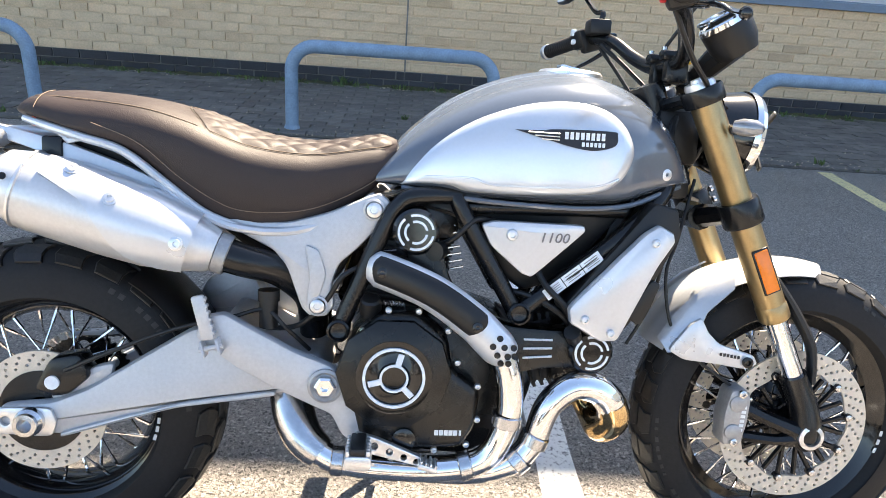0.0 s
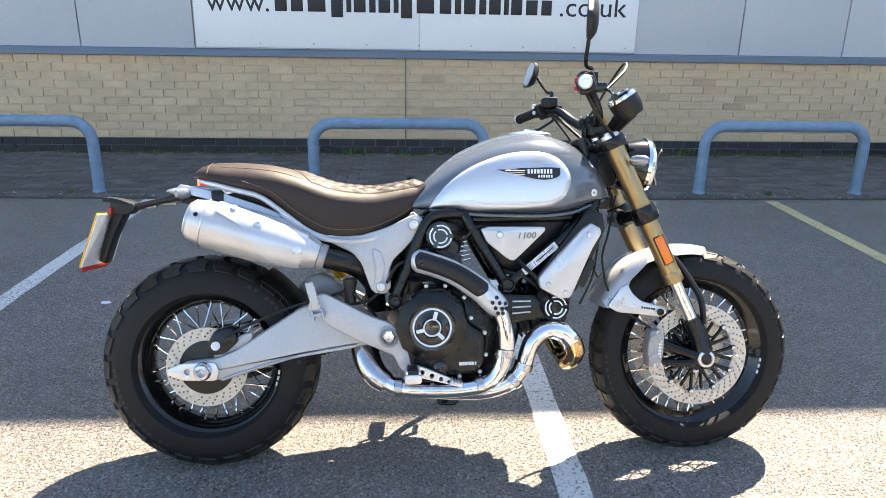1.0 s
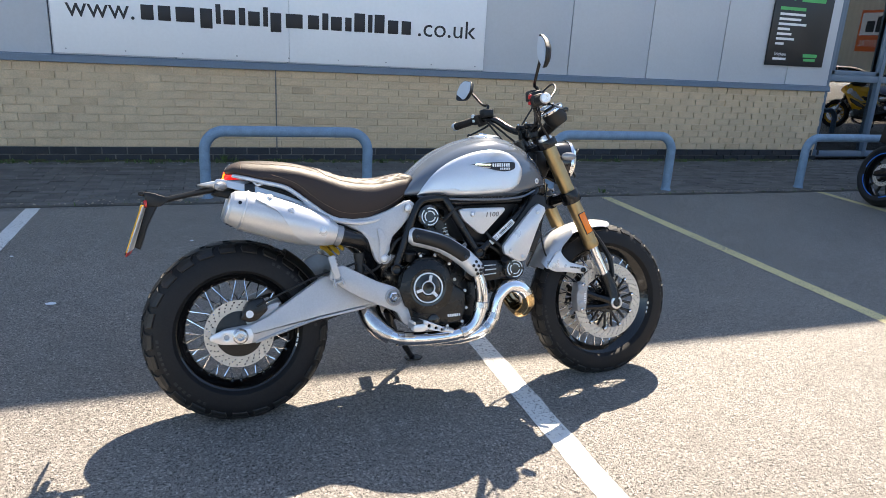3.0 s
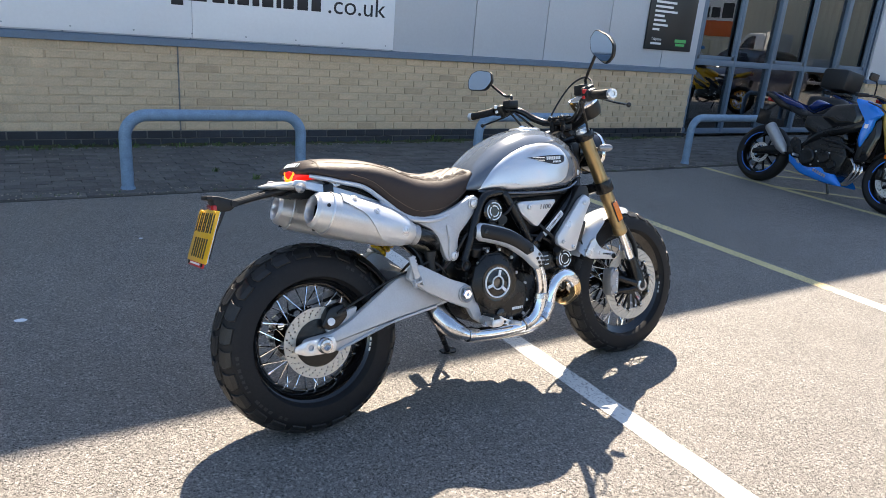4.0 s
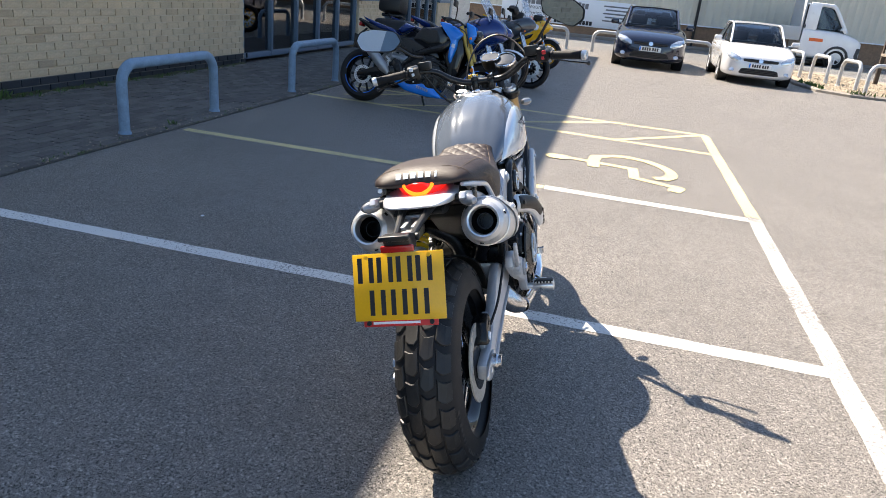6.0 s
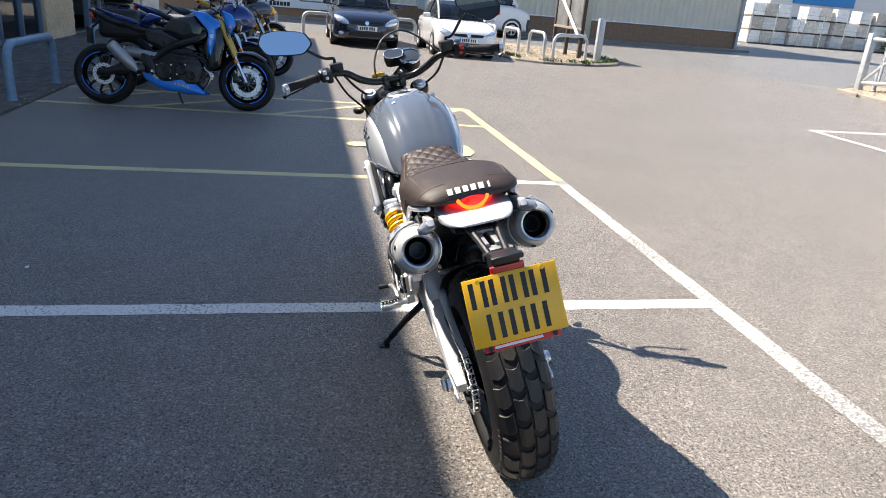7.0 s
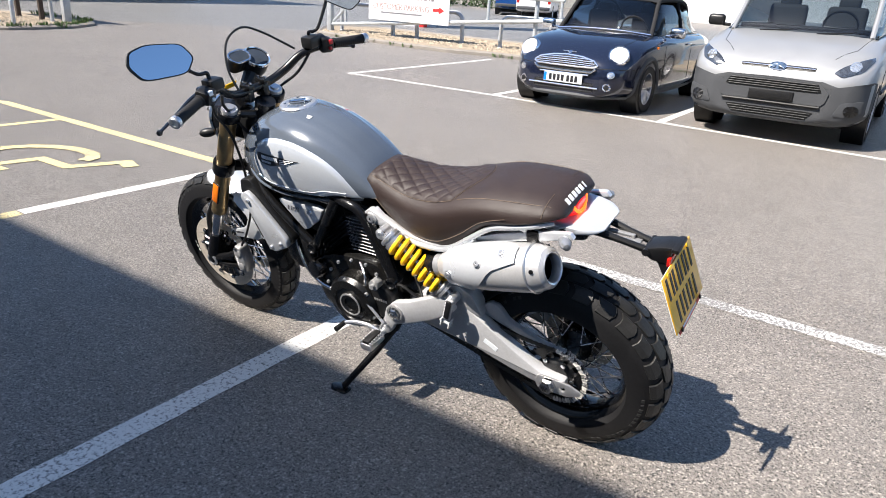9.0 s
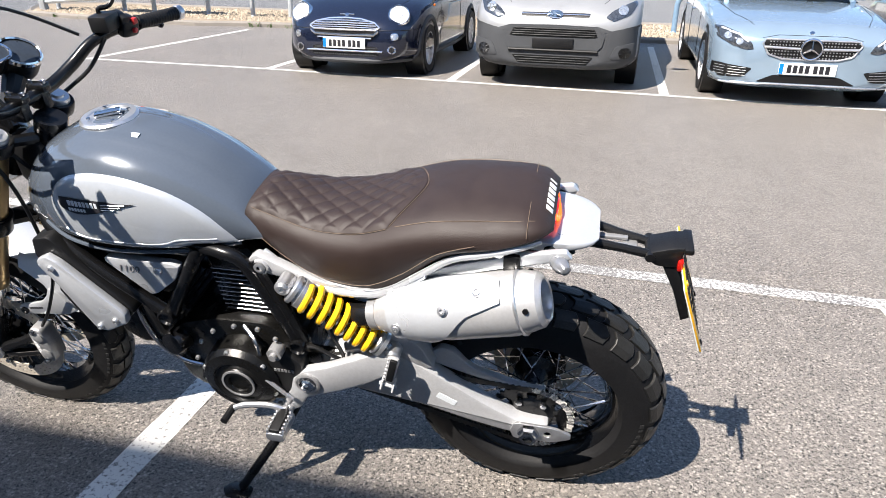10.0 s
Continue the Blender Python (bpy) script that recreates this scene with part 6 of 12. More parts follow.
# ---- seat ----
S_TOP = [(-0.032, 0.883), (-0.022, 0.896), (-0.005, 0.907), (0.03, 0.915), (0.10, 0.914), (0.20, 0.902), (0.277, 0.881), (0.33, 0.861), (0.379, 0.844), (0.44, 0.834), (0.503, 0.832), (0.57, 0.842), (0.62, 0.850), (0.648, 0.847)]
S_BOT = [(-0.032, 0.870), (-0.02, 0.868), (0.0, 0.866), (0.05, 0.852), (0.12, 0.832), (0.185, 0.810), (0.23, 0.775), (0.27, 0.740), (0.33, 0.704), (0.376, 0.690), (0.44, 0.684), (0.496, 0.694), (0.56, 0.722), (0.607, 0.755), (0.634, 0.79), (0.648, 0.815)]
S_W = [(-0.032, 0.098), (-0.022, 0.112), (-0.005, 0.130), (0.03, 0.144), (0.12, 0.155), (0.25, 0.158), (0.36, 0.155), (0.46, 0.142), (0.56, 0.118), (0.62, 0.102), (0.648, 0.095)]


def seat_dims(x):
    zt, zb, w = curve(S_TOP, x), curve(S_BOT, x), curve(S_W, x)
    return zt, zb, w, max(zb + 0.01, zt - 0.062)


def seat_z(x, y):
    zt, zb, w, zs = seat_dims(x)
    c = min(1, abs(y) / w) ** (1 / 0.72)
    return zs + (zt - zs) * math.sqrt(max(0, 1 - c * c)) ** 0.9


bm = B()
rings = []
for i in range(61):
    x = -0.032 + 0.68 * i / 60
    zt, zb, w, zs = seat_dims(x)
    ring = []
    for k in range(25):
        a = math.pi * k / 24
        c, s = math.cos(a), math.sin(a)
        ring.append((x, w * math.copysign(abs(c) ** 0.72, c), zs + (zt - zs) * s ** 0.9))
    for k in range(1, 5):
        u = k / 4
        ring.append((x, -w * (1 + 0.015 * math.sin(u * 3.1) - 0.10 * u * u), zs + (zb - zs) * u))
    for k in range(1, 4):
        ring.append((x, -w * 0.9 + 1.8 * w * k / 4, zb))
    for k in range(0, 4):
        u = 1 - k / 4
        ring.append((x, w * (1 + 0.015 * math.sin(u * 3.1) - 0.10 * u * u), zs + (zb - zs) * u))
    rings.append(ring)
loft(bm, rings)
seat = part("seat", bm, LEATHER, bike, "brown leather seat with tan stitching", sharp=55)
# quilted front
bm = B()
rows = []
NX, NY = 110, 72
for i in range(NX + 1):
    u = i / NX
    row = []
    for j in range(NY + 1):
        v = -1 + 2 * j / NY
        x0 = 0.255 + 0.06 * abs(v) ** 1.6
        x = x0 + (0.643 - x0) * u
        w = curve(S_W, x) * 0.80
        y = v * w
        p, q = (x - 0.45) / 0.05 + y / 0.042, (x - 0.45) / 0.05 - y / 0.042
        pil = (abs(math.sin(math.pi * p / 1.0 * 0.9)) * abs(math.sin(math.pi * q / 1.0 * 0.9))) ** 0.35
        edge = min(1, u * 14, (1 - u) * 14, (1 - abs(v)) * 14)
        row.append((x, y, seat_z(x, y) + 0.0015 + (0.0055 * pil) * edge))
    rows.append(row)
loft(bm, rows, close=False)
part("quilted_panel", bm, LEATHER, seat, "diamond quilted leather panel", sharp=80)


def stitch(pts, parent, name="stitching"):
    """A row of short thread stitches along a line."""
    bm = B()
    P = smooth_path(pts, 10)
    acc = 0
    run = []
    for a, b in zip(P, P[1:]):
        L = (b - a).length
        acc += L
        run.append(a)
        if acc > 0.006:
            tube(bm, [run[0], b], 0.00075, 4)
            run, acc = [], -0.002
    return part(name, bm, THREAD, parent)


for s in (-1, 1):
    skirt = [(0.12, 0.858), (0.20, 0.826), (0.27, 0.770), (0.33, 0.731), (0.376, 0.713), (0.44, 0.710), (0.50, 0.718), (0.56, 0.742), (0.61, 0.772), (0.64, 0.80)]
    stitch([(x, s * (curve(S_W, x) * 1.0 + 0.0025), z) for x, z in skirt], seat)
    bord = []
    for k in range(16):
        v = 1.0
        x = 0.315 + 0.325 * k / 15
        y = curve(S_W, x) * 0.815
        bord.append((x, s * y, seat_z(x, y) + 0.0022))
    stitch(bord, seat)
    stitch([(x, s * curve(S_W, x) * 0.80, seat_z(x, curve(S_W, x) * 0.80) + 0.001) for x in (0.005, 0.06, 0.14, 0.22, 0.30)], seat)
    stitch([(0.018, s * y, seat_z(0.018, y) + 0.0012) for y in (0.06, 0.09, 0.115, 0.132)] + [(0.018, s * 0.148, 0.875)], seat)
stitch([(0.25 + 0.06 * (abs(v)) ** 1.6, v * 0.125, seat_z(0.25 + 0.06 * abs(v) ** 1.6, abs(v) * 0.125) + 0.0018) for v in (-1, -0.8, -0.6, -0.4, -0.2, 0, 0.2, 0.4, 0.6, 0.8, 1)], seat)
for s in (-1, 1):
    bm = B()
    tube(bm, [(x, s * curve(S_W, x) * 0.94, curve(S_BOT, x) - 0.006) for x in (-0.01, 0.04, 0.10, 0.17, 0.24, 0.31, 0.37)], [0.006, 0.008, 0.008, 0.008, 0.008, 0.007, 0.005], 10, 4)
    part("seat_trim", bm, SILVER_PAINT, seat, "slim silver trim under the seat edge")
# embroidered name on the tail, as plain blocks
bm = B()
for k in range(6):
    y = 0.056 - k * 0.0215
    box(bm, (0, 0, 0), (0.0016, 0.0145 if k < 5 else 0.006, 0.019), 0.0005, Matrix.Translation((-0.0195, y, seat_z(-0.0195, y) + 0.001)) @ Matrix.Rotation(radians(48), 4, "Y"))
pieces("name_bar", bm, LABEL_WHITE, seat, "row of embroidered blocks")

# ---- tail ----
bm = B()
rows = []
for i in range(19):
    u = i / 18
    x = 0.075 - 0.198 * u
    hw = curve([(0, 0.090), (0.3, 0.102), (0.6, 0.101), (0.82, 0.090), (0.94, 0.074), (1, 0.055)], u)
    zt = curve([(0, 0.850), (0.35, 0.846), (0.6, 0.846), (0.8, 0.843), (1, 0.836)], u)
    zb = curve([(0, 0.815), (0.5, 0.816), (0.85, 0.824), (1, 0.831)], u)
    row = []
    for k in range(28):
        t = 2 * math.pi * k / 28
        c, s = math.cos(t), math.sin(t)
        y = hw * math.copysign(abs(c) ** 0.7, c)
        lip = 0.014 * (abs(y) / 0.1) ** 2 * (1 - 0.6 * u) if s > 0 else 0
        row.append((x, y, (zt + zb) / 2 + (zt - zb) / 2 * math.copysign(abs(s) ** 0.8, s) + lip))
    rows.append(row)
loft(bm, rows)
part("tail_cowl", bm, SILVER_PAINT, bike, "white tail cowl", sharp=60)
bm = B()
plate(bm, rounded([(0.10, 0.80), (0.10, 0.835), (-0.07, 0.812), (-0.08, 0.80), (-0.02, 0.785)], 3, 0.2), -0.07, 0.07, 0.006)
part("undertray", bm, BLACK_PLASTIC, bike)
# tail lamp
bm = B()
rows = []
for i in range(7):
    u = i / 6
    x = 0.03 - 0.066 * math.sin(u * math.pi / 2)
    hw = 0.07 * math.cos(u * 1.15)
    rows.append([(x, hw * math.cos(a), 0.865 + (0.022 if math.sin(a) > 0 else 0.036) * math.sin(a) * (1 - 0.35 * u)) for a in (2 * math.pi * k / 28 for k in range(28))])
loft(bm, rows)
lamp = part("tail_lamp", bm, TAIL_LENS, bike, "lit red tail lamp with an orange bow")
bm = B()
tube(bm, [(-0.0375 + 0.009 * abs(v) ** 2, v * 0.042, 0.876 - 0.027 * (1 - abs(v) ** 2.6)) for v in (-1, -0.85, -0.6, -0.3, 0, 0.3, 0.6, 0.85, 1)], 0.006, 8, 3)
part("light_bow", bm, LED_ORANGE, lamp, "glowing orange light bow")
# rear indicators
for s in (-1, 1):
    bm = B()
    tube(bm, [(-0.02, s * 0.085, 0.828), (-0.032, s * 0.112, 0.828), (-0.040, s * 0.128, 0.828)], [0.013, 0.012, 0.011], 12)
    part("indicator_stalk", bm, BLACK_PLASTIC, bike)
    bm = B()
    lathe(bm, [(0, 0), (0.012, 0.003), (0.017, 0.016), (0.0165, 0.034), (0.010, 0.05), (0, 0.056)], (-0.036, s * 0.118, 0.828), (-0.55, s * 0.80, -0.06), 20)
    part("rear_indicator", bm, CLEAR_LENS, bike, "clear oval indicator")
# plate holder
for s in (-1, 1):
    bm = B()
    tube(bm, [(-0.04, s * 0.042, 0.824), (-0.10, s * 0.036, 0.815), (-0.165, s * 0.028, 0.801), (-0.235, s * 0.022, 0.786)], [0.012, 0.011, 0.009, 0.010], 10)
    part("plate_arm", bm, BLACK_PLASTIC, bike)
bm = B()
plate(bm, rounded([(-0.245, 0.765), (-0.222, 0.782), (-0.226, 0.797), (-0.272, 0.813), (-0.312, 0.818), (-0.314, 0.809), (-0.295, 0.802), (-0.29, 0.765)], 3, 0.2), -0.034, 0.034, 0.004)
cyl(bm, (-0.230, -0.040, 0.788), (-0.230, 0.040, 0.788), 0.010, None, 14)
box(bm, (-0.304, 0, 0.810), (0.020, 0.080, 0.014), 0.005)
web = B()
for wx, wy, lx, ly in ((-0.105, 0, 0.014, 0.05), (-0.19, 0, 0.03, 0.036), (-0.145, 0.015, 0.08, 0.014), (-0.145, -0.015, 0.08, 0.014)):
    box(web, (wx, wy, 0.807 + (wx + 0.10) * 0.22), (lx, ly, 0.008), 0.002, None)
part("arm_web", web, GREY_METAL, bike, "slotted grey web between the plate arms")
holder = part("plate_holder", bm, BLACK_PLASTIC, bike, "black plastic number plate holder")
bm = B()
plate(bm, [(-0.245, 0.79), (-0.285, 0.785), (-0.335, 0.63), (-0.318, 0.62), (-0.29, 0.70)], -0.03, 0.03, 0.004)
part("plate_backing", bm, BLACK_PLASTIC, holder)
bm = B()
box(bm, (-0.292, 0, 0.775), (0.012, 0.085, 0.026), 0.004, None)
part("rear_reflector", bm, RED_LENS, holder, "red reflector")
PM = Matrix.Translation((-0.326, 0.0, 0.694)) @ Matrix.Rotation(radians(19.5), 4, "Y")
bm = B()
box(bm, (0, 0, 0), (0.004, 0.233, 0.165), 0.0015, PM)
nplate = part("number_plate", bm, PLATE_YELLOW, bike, "yellow number plate with black bars")
bm = B()
box(bm, (0.0035, 0, 0), (0.002, 0.228, 0.16), 0, PM)
part("plate_back", bm, LABEL_WHITE, nplate, "pale back of the plate")
for zc, ys in ((0.042, (0.083, 0.033, -0.017, -0.067)), (-0.038, (0.055, 0.0, -0.055))):
    for y in ys:
        for dy in (-0.0145, 0.0145):
            bm = B()
            box(bm, (-0.0025, y + dy, zc), (0.0012, 0.012, 0.062), 0, PM)
            part("number_bar", bm, INK, nplate)
bm = B()
box(bm, (0.001, 0, -0.088), (0.003, 0.19, 0.018), 0.001, PM)
part("dealer_strip", bm, RED_INK, nplate, "narrow red strip")
bm = B()
box(bm, (-0.001, 0.01, -0.088), (0.0012, 0.12, 0.006), 0, PM)
part("strip_bar", bm, WHITE_INK, nplate)
for y, z in ((0.08, 0.074), (-0.08, 0.074), (0.08, -0.088), (-0.08, -0.088)):
    bm = B()
    lathe(bm, [(0.006, 0), (0.006, 0.003), (0, 0.004)], PM @ Vector((-0.002, y, z)), PM.to_3x3() @ Vector((-1, 0, 0)), 12)
    part("plate_screw", bm, BLACK_PLASTIC if z < 0 else PLATE_YELLOW, nplate)

# ---- fork ----
FD = Vector((1.405 - 1.205, 0, 0.548 - 0.971)).normalized()
def on_fork(d, y=0.0, fwd=0.0):
    """A place d metres down the fork leg from its top; fwd is square to it, to the front."""
    return Vector((1.203, y, 0.978)) + FD * d + Vector((-FD.z, 0, FD.x)) * fwd
for s in (-1, 1):
    y = s * 0.107
    bm = B()
    cyl(bm, on_fork(0.012, y), on_fork(0.475, y), 0.0285, None, 28)
    leg = part("fork_tube", bm, GOLD, bike, "gold fork leg")
    bm = B()
    lathe(bm, [(0.0285, 0), (0.0302, 0.004), (0.0302, 0.03), (0.028, 0.034), (0.022, 0.036)], on_fork(0.455, y), FD, 28)
    part("fork_seal", bm, GOLD, leg)
    bm = B()
    cyl(bm, on_fork(0.47, y), on_fork(0.66, y), 0.021, None, 24)
    part("fork_slider", bm, CHROME, leg, "chrome fork slider")
    bm = B()
    lathe(bm, [(0.0, -0.012), (0.014, -0.012), (0.016, -0.006), (0.026, -0.006), (0.0285, 0.0), (0.0285, 0.02)], on_fork(0.0, y), FD, 24)
    part("fork_cap", bm, BRIGHT_ALLOY, leg)
    bm = B()
    tube(bm, [on_fork(0.615, y), on_fork(0.69, y), FA + Vector((0, y * 1.08, 0.02)), FA + Vector((0, y * 1.1, -0.012))], [0.0265, 0.029, 0.03, 0.026], 16)
    lathe(bm, [(0.034, -0.02), (0.034, 0.014), (0.028, 0.018)], FA + Vector((0, y * 1.1, 0)), (0, s, 0), 24)
    part("fork_foot", bm, BLACK_PAINT, leg, "black fork foot")
    bm = B()
    lathe(bm, [(0.026, 0), (0.026, 0.008), (0.018, 0.01), (0.016, -0.004), (0, -0.004)], FA + Vector((0, y * 1.1 + s * 0.016, 0)), (0, s, 0), 28)
    part("axle_end", bm, BRIGHT_ALLOY, leg, "bright hollow axle end")
    bm = B()
    m = Matrix.Translation(on_fork(0.378, s * 0.137)) @ Matrix.Rotation(math.atan2(FD.x, -FD.z) * -1, 4, "Y")
    box(bm, (0, 0, 0), (0.028, 0.006, 0.088), 0.003, m)
    part("amber_reflector", bm, AMBER, bike, "amber side reflector")
    bm = B()
    box(bm, (0, -s * 0.002, 0), (0.034, 0.006, 0.094), 0.003, m)
    part("reflector_frame", bm, BLACK_PLASTIC, bike)
    # mudguard stay
    bm = B()
    tube(bm, [on_fork(0.42, s * 0.085, 0.035), on_fork(0.50, s * 0.09, 0.05), on_fork(0.58, s * 0.1, 0.055), on_fork(0.65, s * 0.105, 0.03)], [0.012, 0.016, 0.014, 0.012], 10, 4, flat=0.7)
    part("mudguard_stay", bm, BLACK_PLASTIC, bike)
for d, h, name in ((0.005, 0.032, "upper_clamp"), (0.232, 0.05, "lower_clamp")):
    bm = B()
    for s in (-1, 1):
        lathe(bm, [(0.029, -h / 2), (0.037, -h / 2), (0.039, -h / 2 + 0.004), (0.039, h / 2 - 0.004), (0.037, h / 2), (0.029, h / 2)], on_fork(d + h / 2, s * 0.107), FD, 28, close=True)
        tube(bm, [on_fork(d + h / 2, s * 0.09, -0.01), on_fork(d + h / 2, s * 0.03, -0.045)], [h * 0.42, h * 0.46], 8)
    tube(bm, [on_fork(d + h / 2, -0.035, -0.048), on_fork(d + h / 2, 0.035, -0.048)], h * 0.55, 10)
    cl = part(name, bm, BLACK_PAINT, bike, "black fork clamp")
    for s in (-1, 1):
        for k in range(1 if d < 0.1 else 2):
            bm = B()
            lathe(bm, [(0.007, 0), (0.007, 0.006), (0.003, 0.007), (0, 0.004)], on_fork(d + h * (0.5 if d < 0.1 else 0.25 + 0.5 * k), s * 0.095, 0.04), (-FD.z, 0, FD.x), 12)
            part("clamp_bolt", bm, STEEL, cl)
# front mudguard
bm = B()
rows = []
for i in range(25):
    u = i / 24
    a = radians(154 - 70 * u)
    r = curve([(0, 0.372), (0.3, 0.378), (0.6, 0.36), (1, 0.335)], u)
    hw = curve([(0, 0.062), (0.35, 0.07), (0.8, 0.064), (1, 0.03)], u)
    row = []
    for k in range(13):
        v = -1 + k / 6
        rr = r - 0.028 * abs(v) ** 2.6
        row.append((1.517 + rr * math.cos(a), v * hw, FA.z + rr * math.sin(a)))
    rows.append(row)
loft(bm, rows, close=False)
guard_f = part("front_mudguard", thick(bm, 0.004), SILVER_PAINT, bike, "silver front mudguard")
for s in (-1, 1):
    bm = B()
    rows = []
    for u, (xa, za), (xb, zb) in ((0, (1.195, 0.478), (1.205, 0.455)), (0.2, (1.222, 0.522), (1.24, 0.458)), (0.4, (1.25, 0.555), (1.262, 0.485)), (0.7, (1.29, 0.59), (1.28, 0.54)), (1.0, (1.34, 0.615), (1.33, 0.59))):
        rows.append([(xa + (xb - xa) * v, s * (0.063 + 0.03 * v ** 0.7), za + (zb - za) * v) for v in (0, 0.15, 0.35, 0.6, 0.8, 1.0)])
    loft(bm, rows, close=False)
    part("mudguard_side", thick(bm, 0.004), SILVER_PAINT, guard_f)
    bm = B()
    plate(bm, rounded([(1.205, 0.462), (1.245, 0.515), (1.268, 0.53), (1.285, 0.50), (1.31, 0.477), (1.385, 0.455), (1.395, 0.438), (1.375, 0.425), (1.30, 0.436), (1.24, 0.442)], 3, 0.2), s * 0.088, s * 0.098, 0.003)
    arm_f = part("mudguard_arm", bm, SILVER_PAINT, guard_f)
    bm = B()
    lathe(bm, [(0.011, 0), (0.011, 0.005), (0.006, 0.006), (0.004, 0.002), (0, 0.002)], (1.372, s * 0.098, 0.441), (0, s, 0), 16)
    part("arm_bolt", bm, BLACK_PAINT, arm_f)
    bm = B()
    for k in range(6):
        box(bm, (1.315 + k * 0.0075, s * 0.0985, 0.4565 - k * 0.0012), (0.005, 0.001, 0.0065))
    pieces("name_bar", bm, INK, arm_f)

# ---- headlamp, dial, bars ----
hd = Vector((1, 0, -0.16)).normalized()
hc = Vector((1.298, 0, 0.895))
bm = B()
lathe(bm, [(0, -0.055), (0.045, -0.05), (0.075, -0.025), (0.088, 0.02), (0.09, 0.042)], hc, hd, 40)
hl = part("headlamp", bm, BLACK_GLOSS, bike, "round headlamp with bright rim")
bm = B()
lathe(bm, [(0.092, 0.034), (0.094, 0.045), (0.09, 0.055), (0.083, 0.057), (0.082, 0.05)], hc, hd, 48)
part("headlamp_rim", bm, CHROME, hl)
bm = B()
lathe(bm, [(0.084, 0.05), (0.075, 0.064), (0.05, 0.076), (0.02, 0.081), (0, 0.082)], hc, hd, 40)
part("headlamp_lens", bm, HEAD_LENS, hl, "clear domed lens")
bm = B()
for t in (45, 135):
    box(bm, (0, 0, 0), (0.16, 0.012, 0.006), 0.002, Matrix.Translation(hc + hd * 0.08) @ Vector((0, 0, 1)).rotation_difference(hd).to_matrix().to_4x4() @ Matrix.Rotation(radians(t), 4, "Z"))
part("lamp_cross", bm, BLACK_PLASTIC, hl)
for s in (-1, 1):
    bm = B()
    tube(bm, [(1.25, s * 0.08, 0.90), (1.268, s * 0.13, 0.90)], 0.009, 10)
    part("indicator_stalk", bm, BLACK_PLASTIC, bike)
    bm = B()
    lathe(bm, [(0, 0), (0.011, 0.004), (0.016, 0.02), (0.015, 0.042), (0.008, 0.054), (0, 0.057)], (1.255, s * 0.145, 0.905), (0.75, s * 0.55, -0.05), 18)
    part("front_indicator", bm, CLEAR_LENS if s < 0 else BLACK_PLASTIC, bike, "oval front indicator")
# dial pod: a round dial and an oval readout
gn = Vector((-0.55, 0, 0.84)).normalized()
gu = gn.cross(Vector((0, 1, 0)))
gc = Vector((1.250, -0.092, 1.084))
oc = gc + gn * 0.012 + Vector((0, 0.064, 0)) - gu * 0.020
bm = B()
lathe(bm, [(0, -0.055), (0.036, -0.052), (0.045, -0.03), (0.047, 0.0), (0.047, 0.012), (0.044, 0.015)], gc, gn, 40)
for dy in (-0.014, 0.0, 0.014):
    lathe(bm, [(0, -0.045), (0.022, -0.042), (0.027, -0.02), (0.028, 0.006)], oc + Vector((0, dy, 0)), gn, 28)
tube(bm, [gc - gn * 0.03, (1.24, 0, 1.0), (1.22, 0, 0.97)], [0.03, 0.02, 0.02], 10)
dial = part("dial", bm, BLACK_PLASTIC, bike, "round speed dial with oval readout")
bm = B()
lathe(bm, [(0.048, 0.006), (0.048, 0.015), (0.045, 0.018), (0.042, 0.015)], gc, gn, 40)
part("dial_rim", bm, CHROME, dial)
bm = B()
lathe(bm, [(0.043, 0.012), (0.03, 0.0135), (0, 0.014)], gc, gn, 36)
part("dial_glass", bm, SCREEN_GREY, dial)
rim_o = []
for k in range(33):
    a = 2 * math.pi * k / 32
    rim_o.append(oc + gn * 0.010 + Vector((0, 0.015 * (1 if math.cos(a) > 0 else -1) + 0.026 * math.cos(a), 0)) + gu * 0.027 * math.sin(a))
bm = B()
tube(bm, rim_o, 0.0035, 8, 0, cap=False)
part("readout_rim", bm, CHROME, dial)
bm = B()
bm.faces.new([bm.verts.new(p) for p in rim_o[:-1]])
part("readout_glass", bm, SCREEN_GREY, dial)
